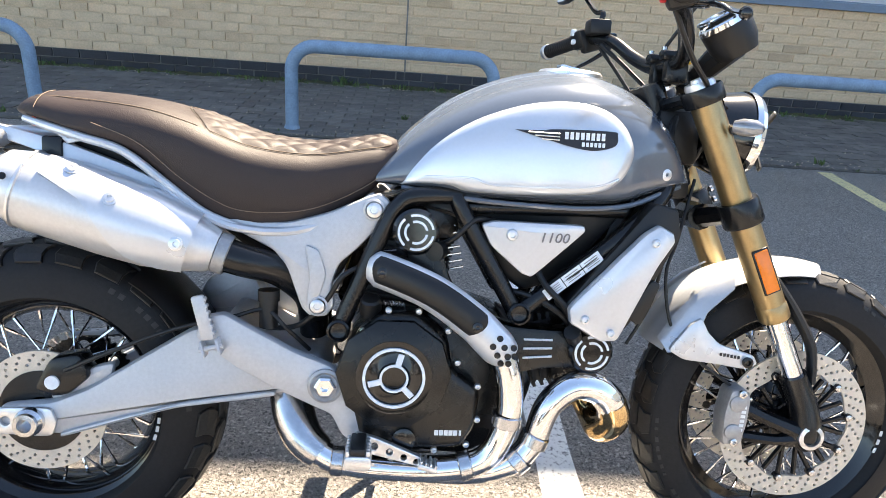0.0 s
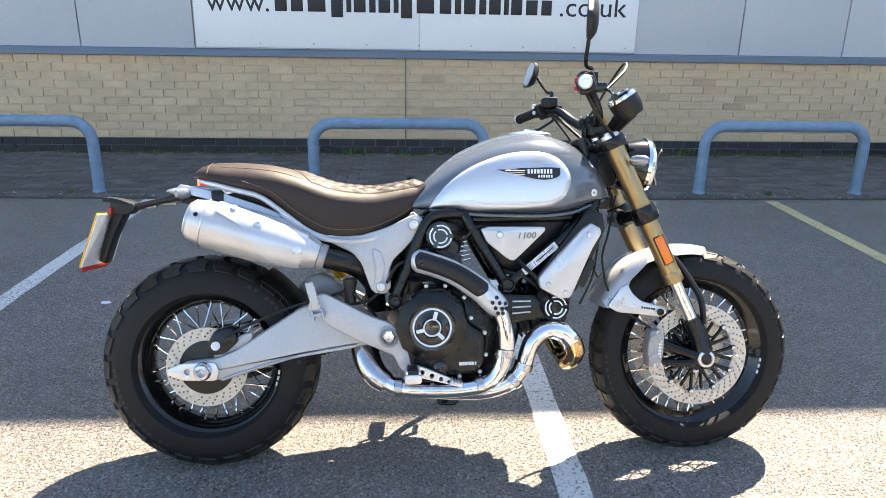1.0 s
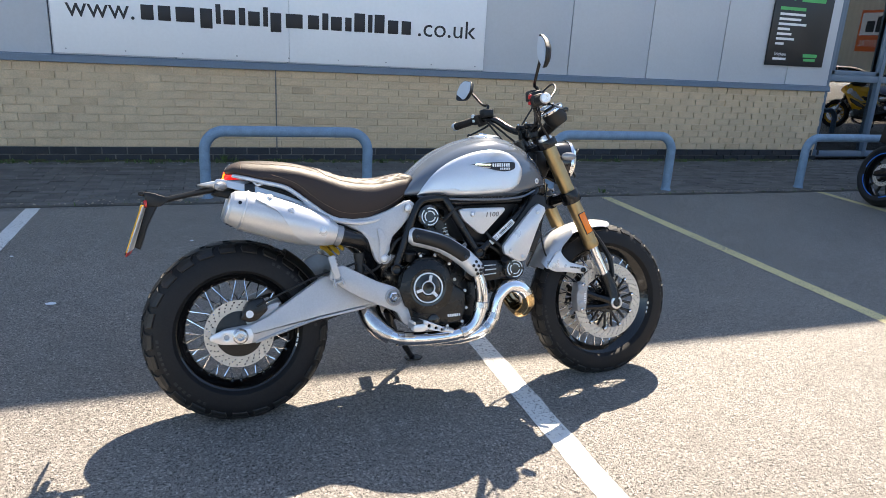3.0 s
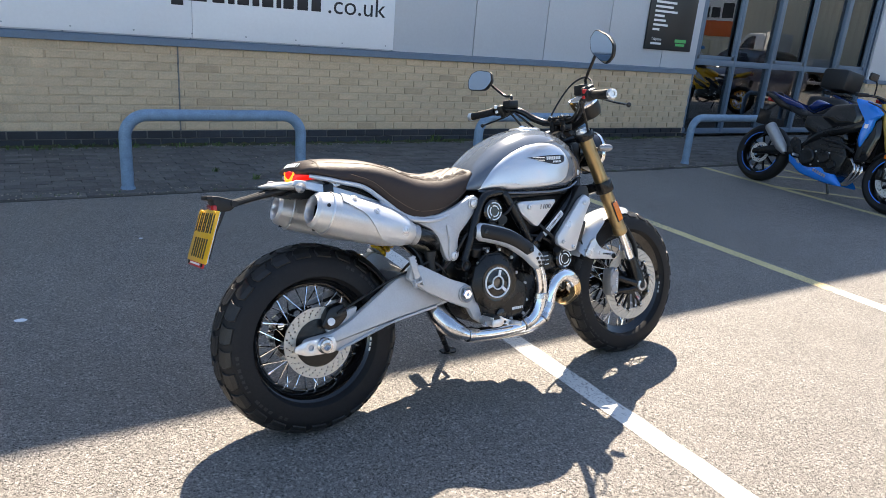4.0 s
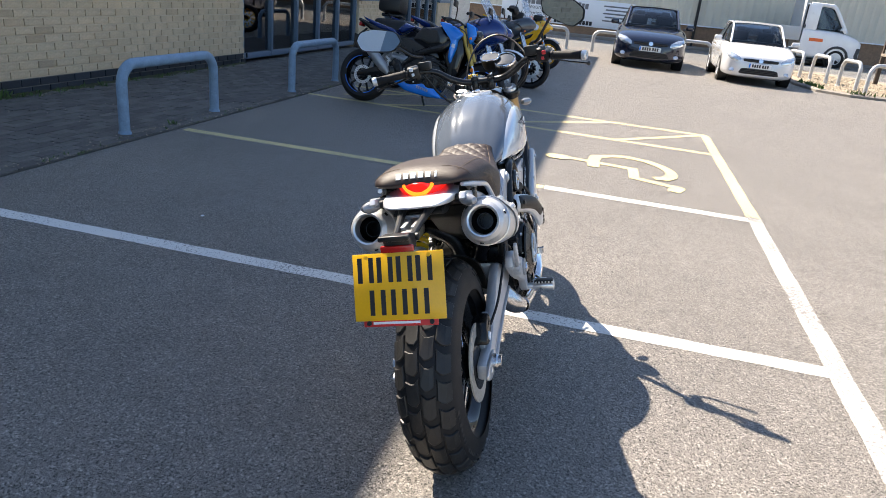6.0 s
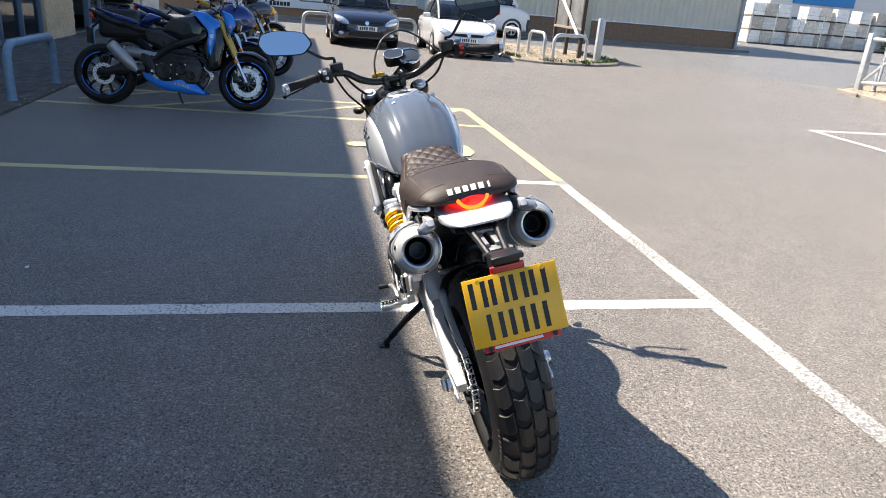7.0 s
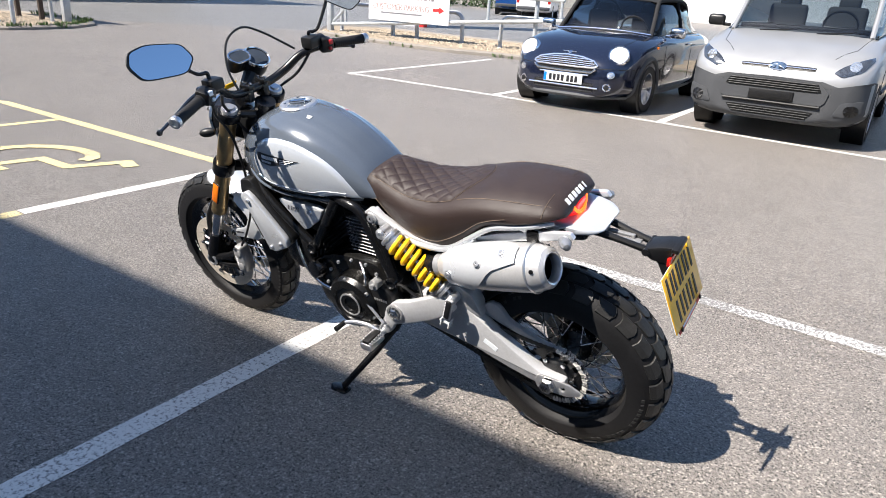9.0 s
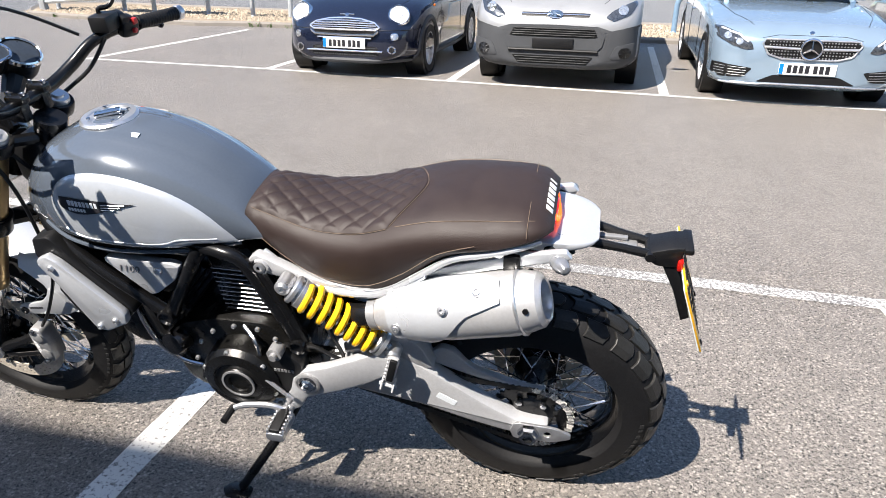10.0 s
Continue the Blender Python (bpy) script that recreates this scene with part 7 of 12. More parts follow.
# handlebar
BAR = [(1.035, 0.43, 1.085), (1.075, 0.30, 1.098), (1.12, 0.20, 1.09), (1.155, 0.14, 1.05), (1.175, 0.08, 1.025), (1.178, 0.0, 1.022),
       (1.175, -0.08, 1.025), (1.155, -0.14, 1.05), (1.12, -0.20, 1.09), (1.075, -0.30, 1.098), (1.035, -0.43, 1.085)]
bm = B()
tube(bm, BAR, [0.011, 0.0115, 0.013, 0.0145, 0.0145, 0.0145, 0.0145, 0.0145, 0.013, 0.0115, 0.011], 14, 5)
part("handlebar", bm, BLACK_PAINT, bike, "wide black handlebar")
for s in (-1, 1):
    bm = B()
    box(bm, (1.183, s * 0.035, 1.008), (0.046, 0.028, 0.05), 0.008)
    box(bm, (1.175, s * 0.035, 1.036), (0.048, 0.028, 0.02), 0.006)
    part("bar_clamp", bm, BLACK_PAINT, bike)
    for x in (1.158, 1.194):
        bm = B()
        lathe(bm, [(0.006, 0), (0.006, 0.006), (0.003, 0.006), (0, 0.003)], (x, s * 0.035, 1.046), (0, 0, 1), 12)
        part("clamp_bolt", bm, STEEL, bike)
    g0, g1 = Vector((1.072, s * 0.305, 1.098)), Vector((1.034, s * 0.425, 1.0855))
    d = (g1 - g0).normalized()
    bm = B()
    prof = [(0.0155, 0.0), (0.0185, 0.002), (0.0185, 0.008)]
    for k in range(13):
        prof += [(0.0158, 0.010 + k * 0.0085), (0.0168, 0.013 + k * 0.0085), (0.0158, 0.016 + k * 0.0085)]
    prof += [(0.0175, 0.122), (0.0175, 0.126), (0.01, 0.127)]
    lathe(bm, prof, g0, d, 18)
    part("grip", bm, RUBBER, bike, "black rubber grip")
    bm = B()
    lathe(bm, [(0.016, 0.0), (0.0185, 0.003), (0.0185, 0.016), (0.015, 0.02), (0.009, 0.02), (0.008, 0.014), (0, 0.014)], g1, d, 24)
    part("bar_end", bm, BRIGHT_ALLOY, bike, "bright bar end weight")
    # switch gear
    bm = B()
    m = Matrix.Translation(g0 - d * 0.032) @ Vector((0, 0, 1)).rotation_difference(d).to_matrix().to_4x4()
    box(bm, (0, 0, 0), (0.05, 0.044, 0.05), 0.01, m)
    box(bm, (0.004, 0.012, -0.012), (0.05, 0.044, 0.026), 0.008, m)
    sg = part("switch_gear", bm, BLACK_PLASTIC, bike)
    bm = B()
    lean = Vector((-0.026, 0, 0.012))
    box(bm, g0 - d * 0.030 + lean, (0.012, 0.016, 0.016), 0.003)
    box(bm, g0 - d * 0.036 + Vector((-0.028, 0, -0.010)), (0.010, 0.012, 0.012), 0.003)
    part("switch", bm, RED_INK if s < 0 else LABEL_WHITE, sg, "red engine switch" if s < 0 else "grey switch keys")
    # lever and its perch
    bm = B()
    pv = g0 - d * 0.065 + Vector((0.03, 0, -0.004))
    box(bm, pv, (0.05, 0.032, 0.024), 0.006)
    lev = [pv + Vector((0.02, 0, -0.004)), pv + d * 0.05 + Vector((0.038, 0, -0.012)), pv + d * 0.12 + Vector((0.044, 0, -0.024)), pv + d * 0.215 + Vector((0.046, 0, -0.034))]
    tube(bm, lev, [0.009, 0.0075, 0.0065, 0.0065], 8, 5, flat=0.6)
    lathe(bm, [(0, -0.009), (0.007, -0.006), (0.0095, 0), (0.007, 0.006), (0, 0.009)], lev[-1], d, 14)
    part("lever", bm, BLACK_GLOSS, bike, "black hand lever")
    # mirror
    st = g0 - d * 0.075 + Vector((0.006, 0, 0.018))
    mc = Vector((1.066, 0.40, 1.243)) if s > 0 else Vector((1.062, -0.362, 1.262))
    elbow = Vector((1.10, s * 0.272, 1.165)) if s > 0 else Vector((1.085, -0.255, 1.165))
    bm = B()
    tube(bm, [st, st + Vector((0.008, -s * 0.004, 0.03)), elbow, mc + Vector((0.018, -s * 0.045, -0.014))], [0.0068, 0.006, 0.0055, 0.006], 10, 6)
    part("mirror_stem", bm, BLACK_PAINT, bike)
    mn = (Vector((-0.95, 0.02, 0.32)) if s > 0 else Vector((-0.90, 0.28, 0.04))).normalized()
    mx = Vector((0, 0, 1)).cross(mn).normalized()
    my = mn.cross(mx)
    out_l = rounded([(-0.092, -0.002), (-0.066, 0.040), (0.03, 0.050), (0.078, 0.036), (0.09, 0.0), (0.062, -0.042), (-0.06, -0.042)], 5, 0.28)
    out_l = [(a * (1.16 if s > 0 else 1.1), b * 1.06) for a, b in out_l]
    if s > 0:
        out_l = [(-a, b) for a, b in out_l]
    tilt = radians(-8 if s > 0 else 30)
    def mp(a, b, h, k=1.0):
        a, b = a * k, b * k
        aa, bb = a * math.cos(tilt) - b * math.sin(tilt) * s, a * math.sin(tilt) * s + b * math.cos(tilt)
        return mc + mx * aa + my * bb + mn * h
    bm = B()
    loft(bm, [[mp(a, b, h, k) for a, b in out_l] for h, k in ((-0.024, 0.35), (-0.02, 0.7), (-0.010, 0.95), (0.0, 1.0), (0.003, 0.985))])
    mir = part("mirror", bm, BLACK_PLASTIC, bike, "black mirror with reflecting glass")
    bm = B()
    bm.faces.new([bm.verts.new(mp(a, b, 0.0042, 0.93)) for a, b in out_l])
    bmesh.ops.recalc_face_normals(bm, faces=bm.faces[:])
    part("mirror_glass", bm, MIRROR_GLASS, mir)
# front brake pot, cables, key tag
bm = B()
box(bm, (1.098, -0.225, 1.125), (0.05, 0.055, 0.04), 0.006)
part("brake_pot", bm, BLACK_PLASTIC, bike)
bm = B()
box(bm, (1.098, 0.225, 1.12), (0.05, 0.05, 0.034), 0.006)
part("clutch_pot", bm, BLACK_PLASTIC, bike)
for pts, r in (([(1.17, 0.07, 1.02), (1.22, 0.06, 1.10), (1.255, 0.01, 1.175), (1.26, -0.07, 1.20), (1.235, -0.14, 1.165), (1.16, -0.20, 1.10)], 0.004),
               ([(1.10, -0.21, 1.09), (1.15, -0.18, 1.02), (1.22, -0.12, 0.96), (1.25, -0.06, 0.88), (1.23, 0, 0.80)], 0.005),
               ([(1.10, 0.20, 1.08), (1.16, 0.16, 1.02), (1.20, 0.10, 0.95), (1.17, 0.06, 0.85)], 0.005),
               ([(1.10, 0.24, 1.09), (1.16, 0.20, 1.0), (1.20, 0.13, 0.90), (1.19, 0.12, 0.78), (1.20, 0.12, 0.62), (1.27, 0.115, 0.48), (1.33, 0.11, 0.40)], 0.0045),
               ([(1.25, -0.03, 0.80), (1.22, -0.05, 0.68), (1.20, -0.06, 0.60), (1.23, -0.075, 0.48), (1.345, -0.095, 0.39)], 0.0035),
               ([(1.16, 0.0, 0.96), (1.13, 0.05, 0.9), (1.15, 0.08, 0.83), (1.12, 0.09, 0.79)], 0.007),
               ([(1.2, -0.03, 0.93), (1.17, -0.08, 0.88), (1.18, -0.08, 0.80), (1.12, -0.09, 0.76)], 0.007)):
    bm = B()
    tube(bm, pts, r, 8, 6)
    part("cable", bm, BLACK_PLASTIC, bike)
bm = B()
box(bm, (0, 0, 0), (0.004, 0.05, 0.024), 0.001, Matrix.Translation((1.235, 0.055, 1.04)) @ Matrix.Rotation(radians(-35), 4, "Y"))
part("key_tag", bm, YELLOW_SPRING, bike, "yellow key tag")
bm = B()
cyl(bm, (1.215, 0, 0.985), (1.215, 0, 1.01), 0.017, None, 16)
part("ignition_lock", bm, BLACK_PLASTIC, bike)
bm = B()
box(bm, (1.20, 0, 0.88), (0.09, 0.10, 0.11), 0.015)
box(bm, (1.19, 0, 0.79), (0.08, 0.12, 0.06), 0.012)
part("steering_cover", bm, BLACK_PLASTIC, bike)

# ---- side covers, cooler ----
for s in (-1, 1):
    bm = B()
    plate(bm, rounded([(0.806, 0.706), (0.825, 0.668), (0.885, 0.618), (0.905, 0.612), (0.998, 0.700), (0.995, 0.712), (0.83, 0.714)], 3, 0.16), s * 0.135, s * 0.158, 0.004)
    sc = part("side_cover", bm, SILVER_PAINT, bike, "silver triangular side cover")
    bolt((0.862, s * 0.158, 0.69), s, 0.0105, BRIGHT_ALLOY, sc, "cover_bolt")
    rot = Matrix.Rotation(radians(90), 4, "X") if s < 0 else Matrix.Rotation(radians(180), 4, "Z") @ Matrix.Rotation(radians(90), 4, "X")
    writing("number_text", "1100", 0.026, GREY_INK, Matrix.Translation((0.94, s * 0.1592, 0.686)) @ rot, sc, 0.052, 0.2)
    bm = B()
    plate(bm, rounded([(1.098, 0.705), (1.125, 0.722), (1.152, 0.708), (1.156, 0.692), (1.128, 0.645), (1.066, 0.505), (1.035, 0.502), (0.975, 0.535), (0.97, 0.565)], 3, 0.14), s * 0.168, s * 0.192, 0.007)
    cc = part("cooler_cover", bm, SILVER_PAINT, bike, "silver cooler side cover")
    for x, z in ((1.118, 0.69), (1.0, 0.545), (1.05, 0.52)):
        bolt((x, s * 0.192, z), s, 0.008, BRIGHT_ALLOY, cc, "cover_bolt")
    bm = B()
    plate(bm, rounded([(1.05, 0.67), (1.12, 0.76), (1.165, 0.75), (1.175, 0.70), (1.09, 0.52), (1.02, 0.50), (0.96, 0.555)], 3, 0.15), s * 0.09, s * 0.168, 0.006)
    part("cooler_body", bm, BLACK_PLASTIC, bike)
    bm = B()
    plate(bm, rounded([(1.125, 0.62), (1.145, 0.61), (1.11, 0.53), (1.085, 0.545)], 2, 0.2), s * 0.10, s * 0.175, 0.004)
    part("cooler_duct", bm, BLACK_PLASTIC, bike)
for s in (-1, 1):
    for k in range(3 if s < 0 else 0):
        a = radians(-39.3)
        p = Vector((0.948 + k * 0.033, s * 0.1592, 0.5915 + k * 0.027))
        bm = B()
        box(bm, (0, 0, 0), (0.041, 0.001, 0.022), 0, Matrix.Translation(p) @ Matrix.Rotation(a, 4, "Y"))
        lab = part("warning_label", bm, LABEL_WHITE, bike, "small white warning label")
        bm = B()
        for r in range(4):
            box(bm, (0.0, s * 0.0006, -0.006 + r * 0.004), (0.028, 0.0008, 0.0014), 0, Matrix.Translation(p) @ Matrix.Rotation(a, 4, "Y"))
        pieces("label_line", bm, GREY_INK, lab)
bm = B()
plate(bm, rounded([(1.02, 0.44), (1.06, 0.70), (1.10, 0.76), (1.13, 0.74), (1.09, 0.46)], 2, 0.15), -0.09, 0.09, 0.005)
part("oil_cooler", bm, BLACK_PLASTIC, bike)
bm = B()
plate(bm, rounded([(0.66, 0.735), (0.70, 0.76), (1.06, 0.76), (1.08, 0.73), (0.98, 0.60), (0.90, 0.575), (0.86, 0.60), (0.80, 0.70)], 2, 0.12), -0.11, 0.11, 0.01)
part("airbox", bm, BLACK_PLASTIC, bike)
bm = B()
plate(bm, rounded([(0.30, 0.72), (0.60, 0.74), (0.56, 0.60), (0.50, 0.53), (0.42, 0.60), (0.33, 0.67)], 2, 0.12), -0.09, 0.09, 0.01)
part("battery_box", bm, BLACK_PLASTIC, bike)

# ---- rear spring, chain, hugger ----
s0, s1 = Vector((0.545, 0.168, 0.705)), Vector((0.318, 0.150, 0.522))
sd = (s1 - s0).normalized()
SLEN = (s1 - s0).length
bm = B()
cyl(bm, s0, s1, 0.012, None, 16)
shock = part("rear_shock", bm, STEEL, bike, "rear damper with yellow spring")
sq = Vector((0, 0, 1)).rotation_difference(sd).to_matrix()
bm = B()
hel = []
for k in range(8 * 16 + 1):
    a = 2 * math.pi * k / 16
    hel.append(s0 + sd * (0.05 + (SLEN - 0.10) * k / 128) + sq @ Vector((0.032 * math.cos(a), 0.032 * math.sin(a), 0)))
tube(bm, hel, 0.0082, 8)
part("spring", bm, YELLOW_SPRING, shock, "yellow coil spring")
for h, L, r in ((0.016, 0.034, 0.034), (SLEN - 0.052, 0.022, 0.032)):
    bm = B()
    lathe(bm, [(0.012, 0), (r - 0.004, 0), (r, 0.004), (r, L * 0.35), (r - 0.006, L * 0.4), (r - 0.006, L * 0.55), (r, L * 0.6), (r, L), (0.012, L)], s0 + sd * h, sd, 28)
    part("spring_collar", bm, BRIGHT_ALLOY, shock)
for p in (s0, s1):
    bm = B()
    lathe(bm, [(0.018, -0.02), (0.018, 0.02), (0.012, 0.026), (0.006, 0.026), (0.005, 0.02), (0, 0.02)], p, (0, 1, 0), 20)
    part("shock_eye", bm, BRIGHT_ALLOY, shock)
bm = B()
tube(bm, [(0.63, 0.135, 0.735), (0.58, 0.14, 0.62), (0.545, 0.14, 0.50)], 0.014, 10, 4)
part("frame_tube", bm, BLACK_PAINT, bike)
# chain wheel
bm = bmesh.new()
NTEETH = 39
outl = []
for k in range(NTEETH * 4):
    a = 2 * math.pi * k / (NTEETH * 4)
    r = 0.094 + (0.006 if k % 4 in (1, 2) else 0.0)
    outl.append((r * math.cos(a), r * math.sin(a)))
plate(bm, outl, -0.003, 0.003, holes=[(0, 0, 0.05)] + [(0.069 * math.cos(radians(60 * k + 30)), 0.069 * math.sin(radians(60 * k + 30)), 0.013) for k in range(6)])
put(bm, RA + Vector((0, 0.093, 0)))
part("chain_wheel", bm, BLACK_PAINT, rear, "black chain wheel")
bm = B()
lathe(bm, [(0.02, 0.02), (0.045, 0.018), (0.056, 0.008), (0.062, 0.0)], RA + Vector((0, 0.09, 0)), (0, 1, 0), 32)
part("wheel_carrier", bm, BLACK_PAINT, rear)
for k in range(6):
    a = radians(60 * k)
    bm = B()
    lathe(bm, [(0.008, 0), (0.008, 0.012), (0.004, 0.013), (0, 0.013)], RA + Vector((0.058 * math.cos(a), 0.1, 0.058 * math.sin(a))), (0, 1, 0), 6)
    part("carrier_nut", bm, STEEL, rear)
bm = B()
link = [(math.cos(a) * 0.0085 + (0.0055 if math.cos(a) > 0 else -0.0055), math.sin(a) * 0.0115 * (0.45 + 0.55 * abs(math.cos(a)) ** 0.3)) for a in (2 * math.pi * k / 12 for k in range(12))]
plate(bm, link, 0.0075, 0.0105)
plate(bm, link, -0.008, -0.0055)
cyl(bm, (0.0075, -0.0075, 0), (0.0075, 0.0075, 0), 0.003, None, 8)
cyl(bm, (-0.0075, -0.0075, 0), (-0.0075, 0.0075, 0), 0.003, None, 8)
link_me = mesh_of(bm, CHAIN, "chain_link")
# dark copy of the link: oil plus shade painted on the forward runs
OILED_SHADED = material("oiled_shaded_chain", (0.05, 0.048, 0.045), 0.4, metal=0.5, var=0.2, scale=60)
link_mid = link_me.copy()
link_mid.materials.clear()
link_mid.materials.append(STEEL)
link_dark = link_me.copy()
link_dark.materials.clear()
link_dark.materials.append(OILED_SHADED)
bm = B()
lathe(bm, [(0.035, -0.004), (0.035, 0.004), (0, 0.004)], (0.565, 0.093, 0.405), (0, 1, 0), 24)
part("front_sprocket", bm, STEEL, bike)
loop_pts = []
R1, R2, C2 = 0.098, 0.036, Vector((0.565, 0, 0.405))
for k in range(25):
    a = radians(82 + 195 * k / 24)
    loop_pts.append((RA.x + R1 * math.cos(a), RA.z + R1 * math.sin(a)))
for k in range(9):
    a = radians(-83 + 170 * k / 8)
    loop_pts.append((C2.x + R2 * math.cos(a), C2.z + R2 * math.sin(a)))
loop_pts.append(loop_pts[0])
acc, count = 0.0, 0
chain = part("chain_guide", put(box(B(), (0, 0, 0), (0.06, 0.012, 0.012), 0.004), (0.42, 0.093, 0.365)), BLACK_PLASTIC, bike)
for (xa, za), (xb, zb) in zip(loop_pts, loop_pts[1:]):
    L = math.hypot(xb - xa, zb - za)
    while acc < L:
        u = acc / L
        count += 1
        shared("chain_link", (link_me if count % 2 else link_mid) if xa < 0.005 else link_dark, Matrix.Translation((xa + (xb - xa) * u, 0.096, za + (zb - za) * u)) @ Matrix.Rotation(-math.atan2(zb - za, xb - xa), 4, "Y"), chain)
        acc += 0.0155
    acc -= L
# hugger over the tyre and chain guard
bm = B()
rows = []
for i in range(15):
    a = radians(22 + 62 * i / 14)
    rows.append([(RA.x + (0.335 - 0.03 * abs(v) ** 3) * math.cos(a), v * 0.096, RA.z + (0.335 - 0.03 * abs(v) ** 3) * math.sin(a)) for v in (-1, -0.85, -0.6, -0.3, 0, 0.3, 0.6, 0.85, 1)])
loft(bm, rows[:9], close=False)
part("hugger", thick(bm, 0.004), BLACK_PLASTIC, bike, "black plastic hugger over the rear tyre")
bm = B()
plate(bm, rounded([(0.27, 0.465), (0.22, 0.505), (0.19, 0.50), (0.15, 0.452), (0.05, 0.414), (-0.03, 0.405), (-0.03, 0.396), (0.06, 0.400), (0.17, 0.430)], 3, 0.2), 0.085, 0.105, 0.004)
part("chain_guard", bm, ALLOY, bike, "slim grey alloy chain guard")

# the seat's end and the tail sit a little short and low on this machine
def tuck_tail(top):
    def ease(v):
        v = min(1.0, max(0.0, v))
        return v * v * (3 - 2 * v)

    def shift(p):
        low = 0.52 - 0.25 * ease((-0.08 - p.x) / 0.1)
        return Vector((0.012, 0.006, -0.010)) * (ease((0.45 - p.x) / 0.5) * ease((p.z - low) / 0.16))

    def visit(ob, m):
        for ch in ob.children:
            if "wheel" in ch.name or "hugger" in ch.name:
                continue
            mc = m @ ch.matrix_basis
            if ch.type == "MESH" and ch.data.users == 1:
                inv = mc.inverted().to_3x3()
                for v in ch.data.vertices:
                    v.co += inv @ shift(mc @ v.co)
                visit(ch, mc)
            else:
                visit(ch, mc)
                ch.matrix_basis = Matrix.Translation(m.inverted().to_3x3() @ shift(mc.translation)) @ ch.matrix_basis

    visit(top, Matrix())


tuck_tail(bike)

# ---- parked motorcycles ----
def paint(name, col, rough=0.25, metal=0.1, coat=0.8):
    return material(name, col, rough, metal, var=0.04, scale=5, coat=coat)


BLUE = paint("bright_blue_paint", (0.0, 0.20, 0.72), 0.2)
DEEP_BLUE = paint("deep_blue_paint", (0.0, 0.020, 0.135), 0.16, 0.35)
YELLOW = paint("yellow_bike_paint", (0.80, 0.42, 0.01))
BIKE_GREY = paint("slate_bike_paint", (0.040, 0.052, 0.070), 0.18)
BIKE_WHITE = paint("white_bike_paint", (0.75, 0.76, 0.78))
# clear plastic; its pale veil stands in for whitish reflections
CLEAR_SCREEN = material("windscreen_pale_sheen", (0.62, 0.70, 0.80), 0.05, var=0.05, scale=3, coat=1.0)
CLEAR_SCREEN.node_tree.nodes["Principled BSDF"].inputs["Alpha"].default_value = 0.26
GOLD_LEG = material("gold_fork_paint", (0.55, 0.36, 0.08), 0.3, metal=0.45, var=0.05)
BLUE_TAPE = material("blue_rim_tape", (0.01, 0.2, 0.85), 0.4, var=0.03)


def simple_wheel(parent, name, c, R, tw, rim_r, rim_mat, arms, disc_r, tape=None):
    bm = B()
    lathe(bm, [(rim_r, -tw * 0.7), (rim_r + 0.012, -tw * 0.75), (rim_r - 0.02, -tw * 0.3), (rim_r - 0.02, tw * 0.3), (rim_r + 0.012, tw * 0.75), (rim_r, tw * 0.7), (rim_r - 0.03, 0.01), (rim_r - 0.03, -0.01)], c, (0, 1, 0), 40, close=True)
    w = part(name, bm, rim_mat, parent)
    bm = B()
    lathe(bm, [(0, -0.06), (0.04, -0.055), (0.045, 0), (0.04, 0.055), (0, 0.06)], c, (0, 1, 0), 20)
    part("hub", bm, rim_mat, w)
    bm = B()
    tube(bm, [(0.03, 0, 0), (rim_r - 0.005, 0, 0)], [0.018, 0.012], 6)
    arm_me = mesh_of(bm, rim_mat, "wheel_arm")
    for k in range(arms):
        shared("wheel_arm", arm_me, Matrix.Translation(c) @ Matrix.Rotation(2 * math.pi * k / arms, 4, "Y"), w)
    bm = B()
    prof = [(rim_r, -tw * 0.72), (rim_r + 0.03, -tw * 0.92)] + [(R - tw * 0.8 + tw * 0.8 * math.cos(radians(t)), tw * math.sin(radians(t))) for t in range(-80, 81, 20)] + [(rim_r + 0.03, tw * 0.92), (rim_r, tw * 0.72)]
    lathe(bm, prof, c, (0, 1, 0), 48, close=True)
    part("tyre", bm, RUBBER, w)
    for s in ((-1, 1) if disc_r > 0.13 else (-1,)):
        part("brake_disc", put(drilled_disc(disc_r, disc_r * 0.68, 0.004, [(disc_r * 0.9, 18, 0), (disc_r * 0.78, 18, 0.5)], 0.006), Vector(c) + Vector((0, s * 0.068, 0))), BRIGHT_ALLOY, w)
    if tape:
        for s in (-1, 1):
            for k in range(4):
                bm = B()
                for j in range(7):
                    a0, a1 = radians(90 * k + 8 + j * 10), radians(90 * k + 18 + j * 10)
                    y = Vector(c).y + s * (tw * 0.76 + 0.002)
                    bm.faces.new([bm.verts.new((c[0] + r * math.cos(a), y, c[2] + r * math.sin(a))) for r, a in ((rim_r + 0.002, a0), (rim_r + 0.012, a0), (rim_r + 0.012, a1), (rim_r + 0.002, a1))])
                part("rim_tape", bm, tape, w)
    return w


